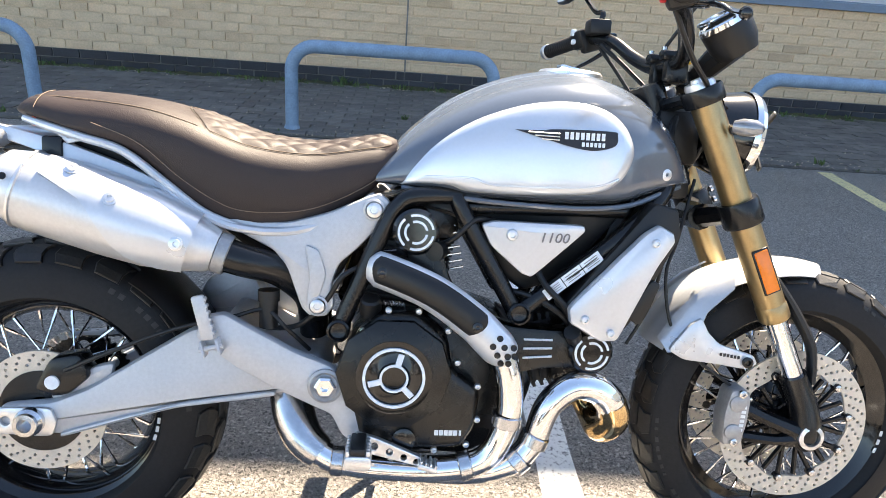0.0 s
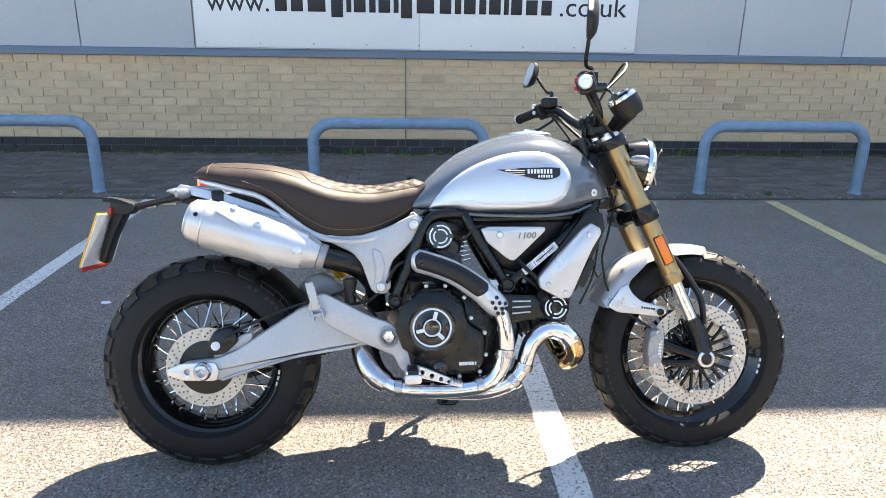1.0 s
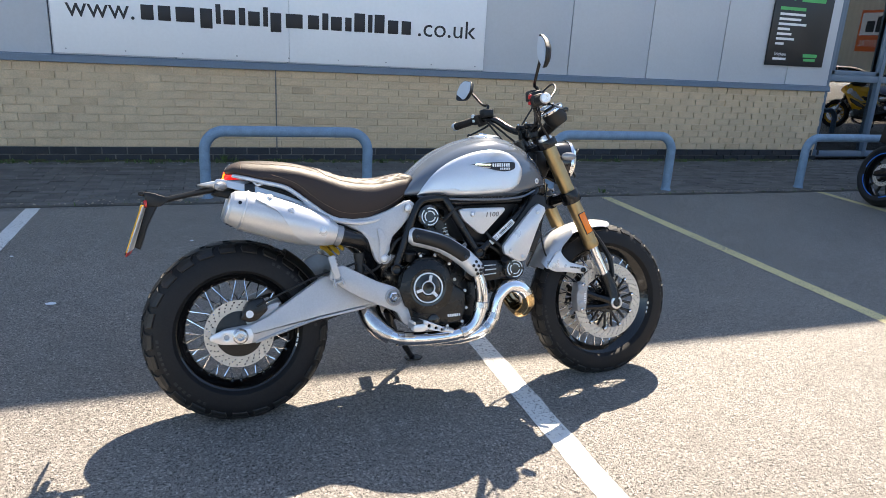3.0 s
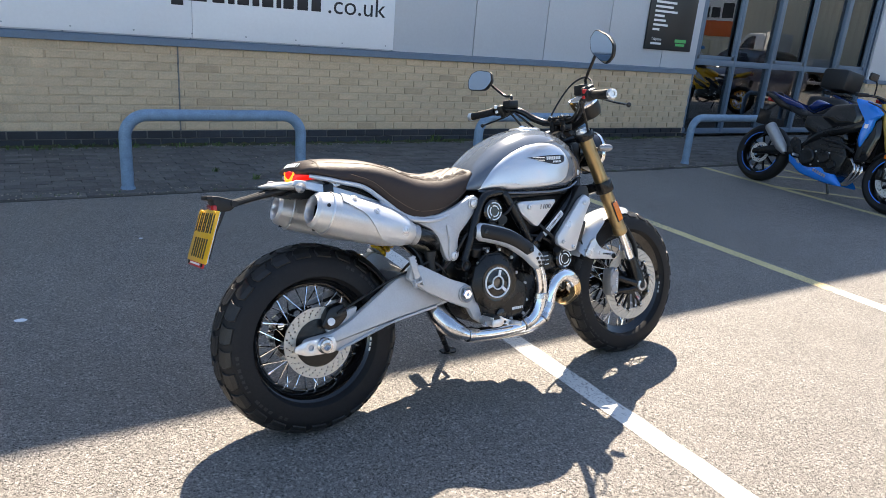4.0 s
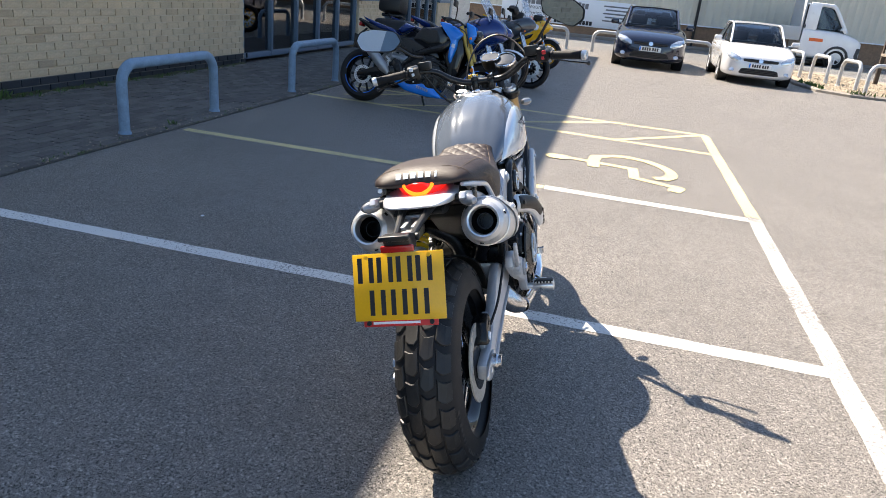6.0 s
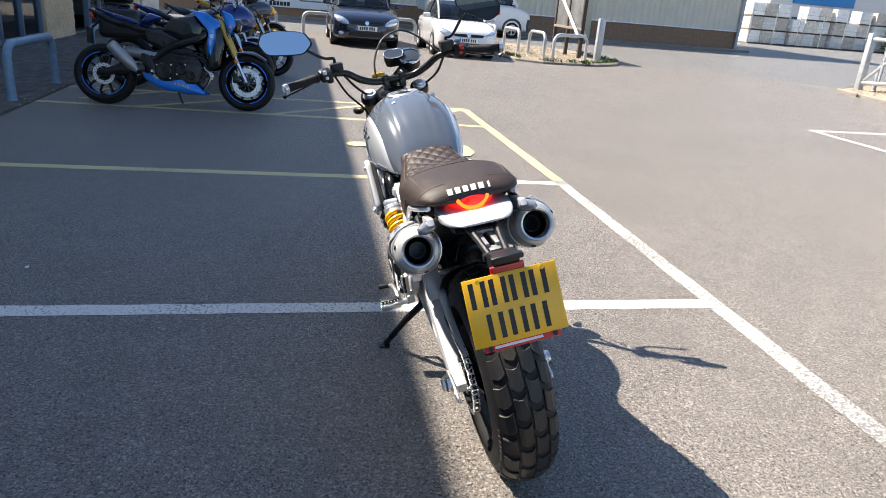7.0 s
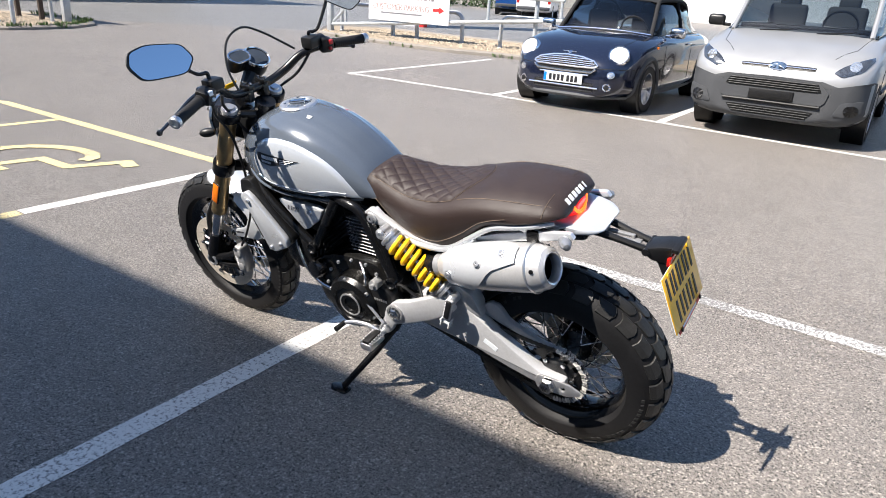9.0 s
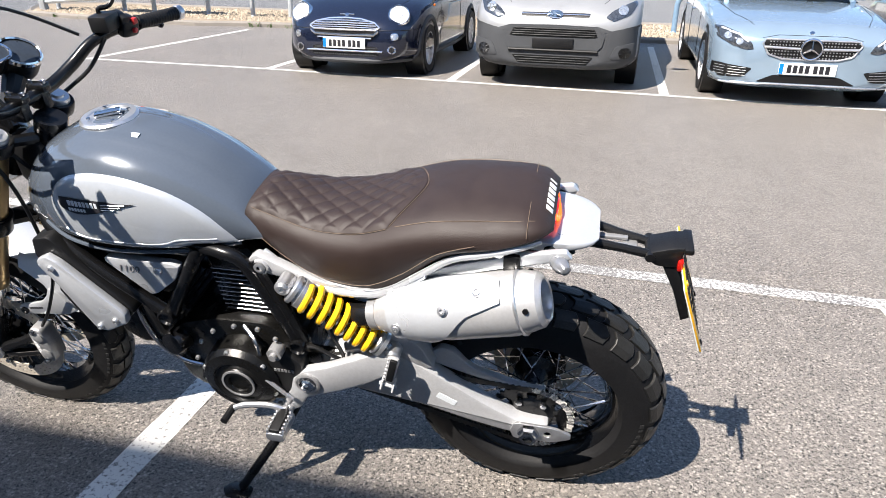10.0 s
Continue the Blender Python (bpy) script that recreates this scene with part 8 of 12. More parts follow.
def bulge(bm, poly, s, y, depth, m=None):
    """A panel cut to an outline, domed outwards on the side s."""
    P = rounded(poly, 3, 0.2)
    cx, cz = sum(p[0] for p in P) / len(P), sum(p[1] for p in P) / len(P)
    rows = []
    for k, d in ((1.0, 0.0), (0.97, 0.35), (0.85, 0.7), (0.6, 0.92), (0.3, 1.0)):
        rows.append([(cx + (px - cx) * k, s * (y + depth * d), cz + (pz - cz) * k) for px, pz in P])
    vr = [[bm.verts.new(p) for p in r] for r in rows]
    n = len(P)
    for a, b in zip(vr, vr[1:]):
        for k in range(n):
            bm.faces.new((a[k], a[(k + 1) % n], b[(k + 1) % n], b[k]))
    bm.faces.new(vr[-1])
    bm.faces.new([bm.verts.new((px, s * (y - 0.01), pz)) for px, pz in P])
    bmesh.ops.recalc_face_normals(bm, faces=bm.faces[:])
    return bm


def road_bike(label, x, y, yaw, lean, col, col2, style, rim_mat, fork_mat, tape=None):
    m = Matrix.Translation((x, y, 0.0)) @ Matrix.Rotation(radians(yaw), 4, "Z") @ Matrix.Rotation(radians(-lean), 4, "X")
    b = thing("parked_motorcycle", label, "motorcycle", m, "motorcycles parked in a row")
    FX = 1.46
    ra, fa = Vector((0, 0, 0.315)), Vector((FX, 0, 0.305))
    simple_wheel(b, "rear_wheel", ra, 0.315, 0.085, 0.215, rim_mat, 10 if style != "adv" else 12, 0.11, tape)
    simple_wheel(b, "front_wheel", fa, 0.305 if style != "adv" else 0.32, 0.06, 0.215 if style != "adv" else 0.245, rim_mat, 10, 0.155, tape)
    top = Vector((FX - 0.30, 0, 0.99))
    for s in (-1, 1):
        o = Vector((0, s * 0.1, 0))
        bm = B()
        cyl(bm, top + o, top.lerp(fa, 0.62) + o, 0.027, None, 16)
        leg = part("fork_leg", bm, fork_mat, b)
        bm = B()
        cyl(bm, top.lerp(fa, 0.6) + o, fa + o, 0.02 if style != "sport" else 0.024, None, 14)
        part("fork_slider", bm, CHROME, leg)
        bm = B()
        box(bm, fa + o + Vector((-0.115, 0, 0.04)), (0.05, 0.05, 0.1), 0.01)
        part("caliper", bm, BLACK_PAINT, b)
        bm = B()
        plate(bm, rounded([(-0.05, 0.285), (-0.05, 0.34), (0.20, 0.43), (0.42, 0.45), (0.44, 0.36), (0.2, 0.32)], 3, 0.2), s * 0.1, s * 0.14, 0.01)
        part("swingarm", bm, BLACK_PAINT, b)
        bm = B()
        tube(bm, [(1.15, s * 0.08, 0.88), (1.0, s * 0.14, 0.74), (0.7, s * 0.16, 0.62), (0.50, s * 0.13, 0.44)], [0.04, 0.045, 0.04, 0.035], 10, 4)
        part("frame_beam", bm, BLACK_PAINT, b)
        # bars, grips, mirrors
        hz = {"naked": 1.04, "sport": 0.93, "tourer": 1.08, "adv": 1.16}[style]
        bm = B()
        tube(bm, [(1.17, s * 0.06, hz - 0.03), (1.12, s * 0.18, hz), (1.04, s * 0.38, hz - 0.02)], 0.012, 10, 4)
        bar = part("handlebar", bm, BLACK_PAINT, b)
        bm = B()
        cyl(bm, (1.075, s * 0.28, hz - 0.005), (1.035, s * 0.40, hz - 0.022), 0.018, None, 12)
        part("grip", bm, RUBBER, bar)
        bm = B()
        if style == "adv":
            tube(bm, [(1.12, s * 0.25, hz), (1.15, s * 0.30, hz + 0.10), (1.16, s * 0.34, hz + 0.17)], 0.007, 8, 3)
            lathe(bm, [(0, -0.02), (0.05, -0.015), (0.06, 0), (0, 0.004)], (1.15, s * 0.36, hz + 0.21), (-1, 0, 0.1), 18)
        elif style == "naked":
            tube(bm, [(1.12, s * 0.25, hz), (1.14, s * 0.30, hz + 0.09), (1.15, s * 0.36, hz + 0.13)], 0.007, 8, 3)
            box(bm, (1.14, s * 0.39, hz + 0.15), (0.03, 0.13, 0.07), 0.014)
        else:
            tube(bm, [(1.32, s * 0.12, 1.05), (1.33, s * 0.24, 1.10)], 0.01, 8)
            box(bm, (1.32, s * 0.32, 1.12), (0.035, 0.16, 0.08), 0.016)
        part("mirror", bm, BLACK_PLASTIC, b)
    bm = B()
    plate(bm, rounded([(0.48, 0.44), (0.52, 0.30), (0.75, 0.22), (0.98, 0.26), (1.02, 0.45), (0.92, 0.62), (0.62, 0.62)], 3, 0.2), -0.17, 0.17, 0.02)
    for z in (0.47, 0.52, 0.57):
        box(bm, (0.85, 0, z), (0.26, 0.36, 0.014), 0.003)
    eng = part("engine", bm, ENGINE_BLACK, b)
    for s in (-1, 1):
        for cx, cz, r in ((0.62, 0.37, 0.085), (0.80, 0.40, 0.06), (0.90, 0.34, 0.045)):
            bm = B()
            lathe(bm, [(r, 0), (r, 0.02), (r * 0.85, 0.03), (r * 0.3, 0.03), (0, 0.026)], (cx, s * 0.165, cz), (0, s, 0), 24)
            part("engine_cover", bm, BLACK_PAINT, eng)
    bm = B()
    box(bm, (1.10, 0, 0.58), (0.05, 0.30, 0.28), 0.01, None)
    part("radiator", bm, BLACK_PLASTIC, b)
    for k in range(3):
        bm = B()
        yk = -0.09 + k * 0.06
        tube(bm, [(1.02, yk, 0.44), (1.09, yk, 0.34), (1.0, yk * 0.8, 0.19), (0.82, -0.03, 0.16)], 0.018, 10, 4)
        part("header_pipe", bm, STEEL, b)
    # silencer on the right
    bm = B()
    a, c = Vector((0.52, -0.16, 0.33)), Vector((0.02, -0.20, 0.56))
    if style in ("tourer",):
        c = Vector((0.0, -0.20, 0.42))
    tube(bm, [(0.8, -0.08, 0.17), (0.62, -0.14, 0.24), a], 0.022, 10, 3)
    if style == "naked":
        a, c = Vector((0.36, -0.165, 0.36)), Vector((0.11, -0.20, 0.62))
    d = (c - a).normalized()
    lathe(bm, [(0.025, 0), (0.055, 0.08), (0.06, 0.16), (0.058, (c - a).length - 0.02), (0.045, (c - a).length), (0.02, (c - a).length - 0.01)], a, d, 20)
    part("silencer", bm, GREY_METAL if style != "sport" else BLACK_PAINT, b)
    # tank
    bm = B()
    rings = []
    tz = {"naked": 0.97, "sport": 0.95, "tourer": 0.98, "adv": 1.02}[style]
    for i in range(13):
        u = i / 12
        xx = 0.60 + 0.52 * u
        w = curve([(0, 0.09), (0.35, 0.15), (0.7, 0.17), (1, 0.11)], u)
        zt = curve([(0, tz - 0.13), (0.3, tz - 0.05), (0.65, tz), (1, tz - 0.05)], u)
        zb = 0.76
        rings.append([(xx, w * math.copysign(abs(math.cos(t)) ** 0.8, math.cos(t)), (zt + zb) / 2 + (zt - zb) / 2 * math.copysign(abs(math.sin(t)) ** 0.8, math.sin(t))) for t in (2 * math.pi * k / 24 for k in range(24))])
    loft(bm, rings)
    part("tank", bm, col if style != "naked" else BLACK_GLOSS, b)
    # seat and tail
    bm = B()
    rings = []
    for i in range(13):
        u = i / 12
        xx = 0.66 - 0.72 * u
        w = curve([(0, 0.09), (0.3, 0.14), (0.6, 0.12), (1, 0.05)], u)
        zt = curve([(0, 0.83), (0.3, 0.81), (0.5, 0.85), (0.62, 0.90), (1, 0.95)], u)
        zb = curve([(0, 0.77), (0.4, 0.75), (0.7, 0.82), (1, 0.91)], u)
        rings.append([(xx, w * math.copysign(abs(math.cos(t)) ** 0.7, math.cos(t)), (zt + zb) / 2 + (zt - zb) / 2 * math.copysign(abs(math.sin(t)) ** 0.7, math.sin(t))) for t in (2 * math.pi * k / 20 for k in range(20))])
    loft(bm, rings)
    part("seat", bm, BLACK_PLASTIC, b)
    for s in (-1, 1):
        bm = B()
        bulge(bm, [(0.42, 0.76), (0.38, 0.83), (0.1, 0.90), (-0.10, 0.965), (-0.12, 0.94), (0.08, 0.82)], s, 0.09, 0.025)
        part("tail_panel", bm, col if style != "naked" else BLACK_GLOSS, b)
    bm = B()
    box(bm, (-0.10, 0, 0.90), (0.04, 0.12, 0.05), 0.01)
    part("tail_lamp", bm, RED_LENS, b)
    bm = B()
    tube(bm, [(-0.03, 0, 0.86), (-0.12, 0, 0.78)], 0.012, 8)
    box(bm, (-0.14, 0, 0.70), (0.006, 0.20, 0.16), 0.002, None)
    part("plate_bracket", bm, BLACK_PLASTIC, b)
    # mudguard
    bm = B()
    rows = []
    for i in range(11):
        aa = radians(150 - 100 * i / 10)
        rows.append([(fa.x + (0.335 - 0.03 * abs(v) ** 2.5) * math.cos(aa), v * 0.07, fa.z + (0.335 - 0.03 * abs(v) ** 2.5) * math.sin(aa)) for v in (-1, -0.7, -0.35, 0, 0.35, 0.7, 1)])
    loft(bm, rows, close=False)
    part("front_mudguard", thick(bm, 0.004), col2 if style != "tourer" else col, b)
    # bodywork
    if style == "naked":
        for s in (-1, 1):
            for poly, yy, dep, mt in (([(0.90, 1.015), (1.06, 1.0), (1.22, 0.90), (1.16, 0.83), (1.155, 0.74), (1.10, 0.55), (1.065, 0.60), (1.09, 0.78), (1.03, 0.885)], 0.15, 0.05, col),
                                      ([(0.60, 0.78), (0.70, 0.92), (0.96, 0.97), (1.04, 0.87), (1.02, 0.74), (0.80, 0.68)], 0.13, 0.045, BLACK_GLOSS),
                                      ([(0.40, 0.37), (0.46, 0.29), (0.66, 0.275), (0.88, 0.32), (1.06, 0.15), (0.86, 0.15), (0.58, 0.19), (0.42, 0.29)], 0.14, 0.035, col),
                                      ([(1.20, 1.05), (1.31, 1.01), (1.36, 0.90), (1.28, 0.80), (1.24, 0.88)], 0.06, 0.03, col)):
                bm = B()
                bulge(bm, poly, s, yy, dep)
                part("fairing_panel", bm, mt, b)
            bm = B()
            box(bm, (1.12, s * 0.207, 0.76), (0.035, 0.002, 0.04), 0, None)
            part("tank_mark", bm, WHITE_INK, b)
            bm = B()
            for k in range(6):
                box(bm, (0.74 + k * 0.026, s * 0.179, 0.255 - k * 0.007), (0.018, 0.002, 0.03))
            pieces("name_bar", bm, GREY_METAL, b)
        bm = B()
        lathe(bm, [(0, -0.05), (0.07, -0.02), (0.08, 0.03), (0.05, 0.06), (0, 0.07)], (1.34, 0, 0.90), (1, 0, -0.2), 24)
        part("headlamp", bm, BLACK_GLOSS, b)
        for s in (-1, 1):
            bm = B()
            bulge(bm, [(1.02, 0.90), (1.20, 0.86), (1.24, 0.70), (1.19, 0.44), (1.06, 0.40), (1.02, 0.60)], s, 0.11, 0.03)
            part("radiator_cowl", bm, BLACK_GLOSS, b)
            bm = B()
            bulge(bm, [(0.44, 0.78), (0.62, 0.80), (0.90, 0.70), (0.96, 0.60), (0.60, 0.58), (0.46, 0.66)], s, 0.13, 0.02)
            part("side_cover", bm, BLACK_GLOSS, b)
            bm = B()
            bulge(bm, [(0.40, 0.83), (0.34, 0.88), (0.10, 0.935), (-0.06, 0.985), (-0.02, 0.95), (0.16, 0.86)], s, 0.105, 0.02)
            part("tail_flash", bm, DEEP_BLUE, b)
        bm = B()
        for s in (-1, 1):
            bulge(bm, [(0.36, 0.86), (0.46, 0.97), (0.60, 0.93), (0.44, 0.83)], s, 0.02, 0.07)
        part("seat_cowl", bm, DEEP_BLUE, b)
    else:
        # one moulded fairing from sections (x, half width, bottom, top)
        shape = {"sport": [(0.60, 0.10, 0.42, 0.60), (0.72, 0.17, 0.36, 0.74), (0.86, 0.20, 0.34, 0.84), (1.0, 0.21, 0.35, 0.92), (1.14, 0.205, 0.48, 0.96), (1.26, 0.185, 0.66, 0.98), (1.36, 0.14, 0.75, 0.95), (1.43, 0.09, 0.79, 0.90), (1.47, 0.03, 0.82, 0.86)],
                 "tourer": [(0.72, 0.12, 0.62, 0.84), (0.84, 0.20, 0.56, 0.92), (0.98, 0.235, 0.52, 1.0), (1.10, 0.24, 0.55, 1.05), (1.22, 0.24, 0.64, 1.09), (1.33, 0.22, 0.72, 1.09), (1.42, 0.18, 0.76, 1.05), (1.49, 0.11, 0.79, 0.99), (1.53, 0.04, 0.83, 0.93)],
                 "adv": [(0.90, 0.12, 0.80, 0.97), (1.0, 0.17, 0.74, 1.02), (1.12, 0.18, 0.72, 1.06), (1.24, 0.16, 0.80, 1.10), (1.34, 0.12, 0.86, 1.09), (1.41, 0.08, 0.90, 1.05), (1.45, 0.03, 0.94, 1.0)]}[style]
        bm = B()
        loft(bm, [[(xx, w * math.copysign(abs(math.cos(t)) ** 0.75, math.cos(t)), (z0 + z1) / 2 + (z1 - z0) / 2 * math.copysign(abs(math.sin(t)) ** 0.85, math.sin(t)))
                   for t in (2 * math.pi * k / 28 for k in range(28))] for xx, w, z0, z1 in shape])
        part("fairing", bm, col, b, sharp=60)
        nx, nw, n0, n1 = shape[-2]
        bm = B()
        lathe(bm, [(0, 0.0), (0.05, 0.008), (0.075, 0.03), (0.07, 0.055), (0.045, 0.075), (0, 0.085)], (nx - 0.055, 0, (n0 + n1) / 2), (1, 0, 0.25), 28)
        for v in bm.verts:
            v.co.y *= 1.15 if style != "adv" else 0.9
        part("headlamp", bm, HEAD_LENS, b, "clear headlamp in the nose")
        hi = shape[-4][3]
        for s in (-1, 1):
            sw = {"sport": 0.188, "tourer": 0.218, "adv": 0.16}[style]
            bm = B()
            bulge(bm, [(0.80, 0.60), (1.08, 0.82), (1.24, 0.84), (1.05, 0.62)] if style != "adv" else [(0.94, 0.84), (1.10, 0.98), (1.22, 0.99), (1.10, 0.86)], s, sw, 0.022)
            part("fairing_flash", bm, col2, b)
            bm = B()
            bulge(bm, [(0.90, 0.52), (1.02, 0.56), (1.06, 0.66), (0.92, 0.64)] if style != "adv" else [(0.98, 0.66), (1.10, 0.68), (1.12, 0.76), (1.0, 0.78)], s, sw + 0.004, 0.014)
            part("air_vent", bm, BLACK_PLASTIC, b)
            if style == "sport":
                bm = B()
                lathe(bm, [(0.062, -0.03), (0.062, 0.006), (0, 0.008)], (1.17, s * 0.205, 0.80), (0.1, s, 0.1), 24)
                part("round_mark", bm, BIKE_WHITE, b)
                bm = B()
                bulge(bm, [(0.70, 0.46), (0.95, 0.60), (1.16, 0.68), (1.10, 0.58), (0.90, 0.48)], s, 0.192, 0.022)
                part("lower_flash", bm, BLACK_GLOSS, b)
        bm = B()
        rows = []
        sh, back, wide = {"sport": (0.15, 0.20, 0.13), "tourer": (0.48, 0.34, 0.23), "adv": (0.34, 0.12, 0.13)}[style]
        x0, z0 = {"sport": (1.37, hi - 0.03), "tourer": (1.46, 0.98), "adv": (1.37, hi - 0.06)}[style]
        for i in range(9):
            u = i / 8
            rows.append([(x0 - back * u - 0.10 * abs(v) ** 2, v * wide * (0.72 + 0.9 * u - 1.15 * u * u), z0 + sh * u - 0.05 * abs(v) ** 2 * (1 - u)) for v in (-1, -0.75, -0.5, -0.25, 0, 0.25, 0.5, 0.75, 1)])
        loft(bm, rows, close=False)
        scr = part("windscreen", thick(bm, 0.003), CLEAR_SCREEN, b, "clear windscreen")
        scr.visible_shadow = False
        # white tube paints the bright reflection along the screen's rim
        bm = B()
        tube(bm, [r[0] for r in rows] + rows[-1][1:-1] + [r[-1] for r in reversed(rows)], 0.0045, 6)
        part("screen_edge", bm, BIKE_WHITE, b)
        bm = B()
        box(bm, (x0 - 0.22, 0, z0 + 0.05), (0.20, 0.26, 0.12), 0.03)
        part("dash", bm, BLACK_PLASTIC, b)
        if style == "adv":
            for s in (-1, 1):
                bm = B()
                tube(bm, [(1.06, s * 0.30, 1.16), (1.14, s * 0.36, 1.14), (1.16, s * 0.34, 1.08)], [0.05, 0.06, 0.04], 10, 3)
                part("hand_guard", bm, BLACK_PLASTIC, b)
        if style == "tourer":
            for s in (-1, 1):
                bm = B()
                box(bm, (-0.02, s * 0.30, 0.72), (0.46, 0.18, 0.34), 0.06, None, 3)
                part("pannier", bm, BLACK_PLASTIC, b, "black pannier")
            bm = B()
            box(bm, (-0.12, 0, 1.13), (0.32, 0.38, 0.25), 0.04)
            tb = part("top_box", bm, BLACK_PLASTIC, b, "black top box")
            bm = B()
            box(bm, (-0.12, 0, 0.97), (0.26, 0.2, 0.04), 0.01)
            part("box_rack", bm, BLACK_PAINT, b)
    for s in (-1, 1):
        bm = B()
        tube(bm, [(1.09, s * 0.26, 0.98), (1.24, s * 0.20, 0.92), (1.27, s * 0.12, 0.78), (1.36, s * 0.12, 0.50), (1.36, s * 0.10, 0.36)], 0.006, 6, 5)
        part("brake_hose", bm, HOSE, b)
        bm = B()
        plate(bm, rounded([(0.42, 0.55), (0.50, 0.52), (0.56, 0.38), (0.52, 0.32), (0.46, 0.40), (0.38, 0.48)], 3, 0.2), s * 0.165, s * 0.18, 0.004)
        hang = part("footrest_hanger", bm, BLACK_PAINT, b)
        bm = B()
        cyl(bm, (0.53, s * 0.17, 0.36), (0.53, s * 0.27, 0.365), 0.013, None, 10)
        part("footrest", bm, BRIGHT_ALLOY, hang)
        bm = B()
        tube(bm, [(0.60, s * 0.13, 0.70), (0.72, s * 0.175, 0.58), (0.92, s * 0.18, 0.56), (1.06, s * 0.15, 0.50)], 0.014, 8, 5)
        part("hose", bm, HOSE, b)
        for cx, cz in ((0.56, 0.43), (0.70, 0.44), (0.69, 0.30), (0.56, 0.31), (0.84, 0.45), (0.76, 0.35)):
            bm = B()
            lathe(bm, [(0.009, 0), (0.009, 0.01), (0, 0.012)], (cx, s * 0.17, cz), (0, s, 0), 8)
            part("bolt", bm, BRIGHT_ALLOY, eng)
        bm = B()
        lathe(bm, [(0, 0), (0.02, 0.002), (0.022, 0.008), (0.016, 0.012), (0, 0.013)], (FX - 0.10, s * 0.128, 0.52), (0, s, 0), 16)
        part("reflector", bm, AMBER, b)
    bm = B()
    tube(bm, [(0.66, 0.14, 0.28), (0.70, 0.20, 0.16), (0.74, 0.20 + 0.31 * math.sin(radians(lean)) * 0.2, 0.012 + 0.2 * math.sin(radians(lean)))], 0.012, 8)
    part("side_stand", bm, BLACK_PAINT, b)
    bm = B()
    lathe(bm, [(0, 0), (0.014, 0.005), (0.016, 0.03), (0, 0.045)], (1.3, -0.15, 0.86), (0.3, -1, 0), 12)
    part("indicator", bm, AMBER, b)
    return b


road_bike("blue and black naked motorcycle with gold forks and blue rim tape", 5.58, 3.76, -92.5, 9, BLUE, BLACK_GLOSS, "naked", BLACK_GLOSS, GOLD_LEG, BLUE_TAPE)
road_bike("deep blue touring motorcycle with tall screen and top box", 6.98, 3.82, -91, 9, DEEP_BLUE, BIKE_GREY, "tourer", BRIGHT_ALLOY, STEEL)
road_bike("deep blue and white sports motorcycle in the row", 7.96, 3.82, -90, 9, DEEP_BLUE, BIKE_WHITE, "sport", BRIGHT_ALLOY, STEEL)
road_bike("slate grey adventure motorcycle with clear screen and hand guards", 8.98, 3.60, -92, 8, BIKE_GREY, BIKE_GREY, "adv", BLACK_GLOSS, STEEL)
road_bike("yellow sports motorcycle at the end of the row", 12.76, 3.66, -103, 9, YELLOW, GREY_METAL, "sport", YELLOW, BLACK_PAINT)
# two showroom machines behind the glass
for k, (sx, sy) in enumerate(((8.6, 8.3), (10.4, 8.4), (11.6, 8.2))):
    road_bike("dark motorcycle standing inside the showroom", sx, sy, 80, 6, BLACK_GLOSS, BLACK_GLOSS, "naked", BLACK_GLOSS, BLACK_PAINT).location.z = 0.05
    bm = B()
    box(bm, (sx - 0.08, sy - 0.32, 0.72), (0.23, 0.006, 0.17), 0.002)
    tagged(part("show_plate", bm, PLATE_YELLOW), "yellow plate behind a motorcycle in the showroom", "number plate")

# ---- parked cars ----
from mathutils.bvhtree import BVHTree

SKIN = {}
DARK_GLASS = material("dark_glass", (0.012, 0.015, 0.017), 0.04, var=0.0, rvar=0, spec=0.7, coat=1.0)
CAR_GLASS = pane_glass("car_glass", (0.46, 0.51, 0.54))
GRILLE_BLACK = material("black_grille", (0.006, 0.006, 0.0065), 0.45, var=0.1, scale=20)
BUMPER_GREY = material("grey_bumper_plastic", (0.055, 0.058, 0.063), 0.6, var=0.06, scale=10, bump=0.1, bscale=500)
PLATE_WHITE = material("white_plate", (0.78, 0.78, 0.76), 0.35, var=0.03)
LAMP_GLASS = material("lamp_glass", (0.62, 0.66, 0.70), 0.07, metal=0.7, var=0.3, scale=25, coat=1.0)
LAMP_WHITE = material("bright_lamp_lens", (0.80, 0.82, 0.84), 0.12, metal=0.15, var=0.25, scale=60, coat=1.0)
ALLOY_WHEEL = material("car_wheel_alloy", (0.62, 0.62, 0.64), 0.4, metal=0.3, var=0.05)


def ring_section(x, hw, z0, z1, e=0.35, n=28, tuck=0.0, crown=0.0):
    """A rounded-box section across a car at x."""
    out = []
    zc, h = (z0 + z1) / 2, (z1 - z0) / 2
    for k in range(n):
        a = 2 * math.pi * (k + 0.5) / n
        c, s = math.cos(a), math.sin(a)
        y = hw * math.copysign(abs(c) ** e, c)
        z = zc + h * math.copysign(abs(s) ** (e * 0.9), s)
        if s > 0:
            y *= 1 - tuck * s ** 3
            z += crown * (1 - (y / hw) ** 2)
        else:
            y *= 1 - 0.06 * abs(s) ** 2
        out.append((x, y, z))
    return out


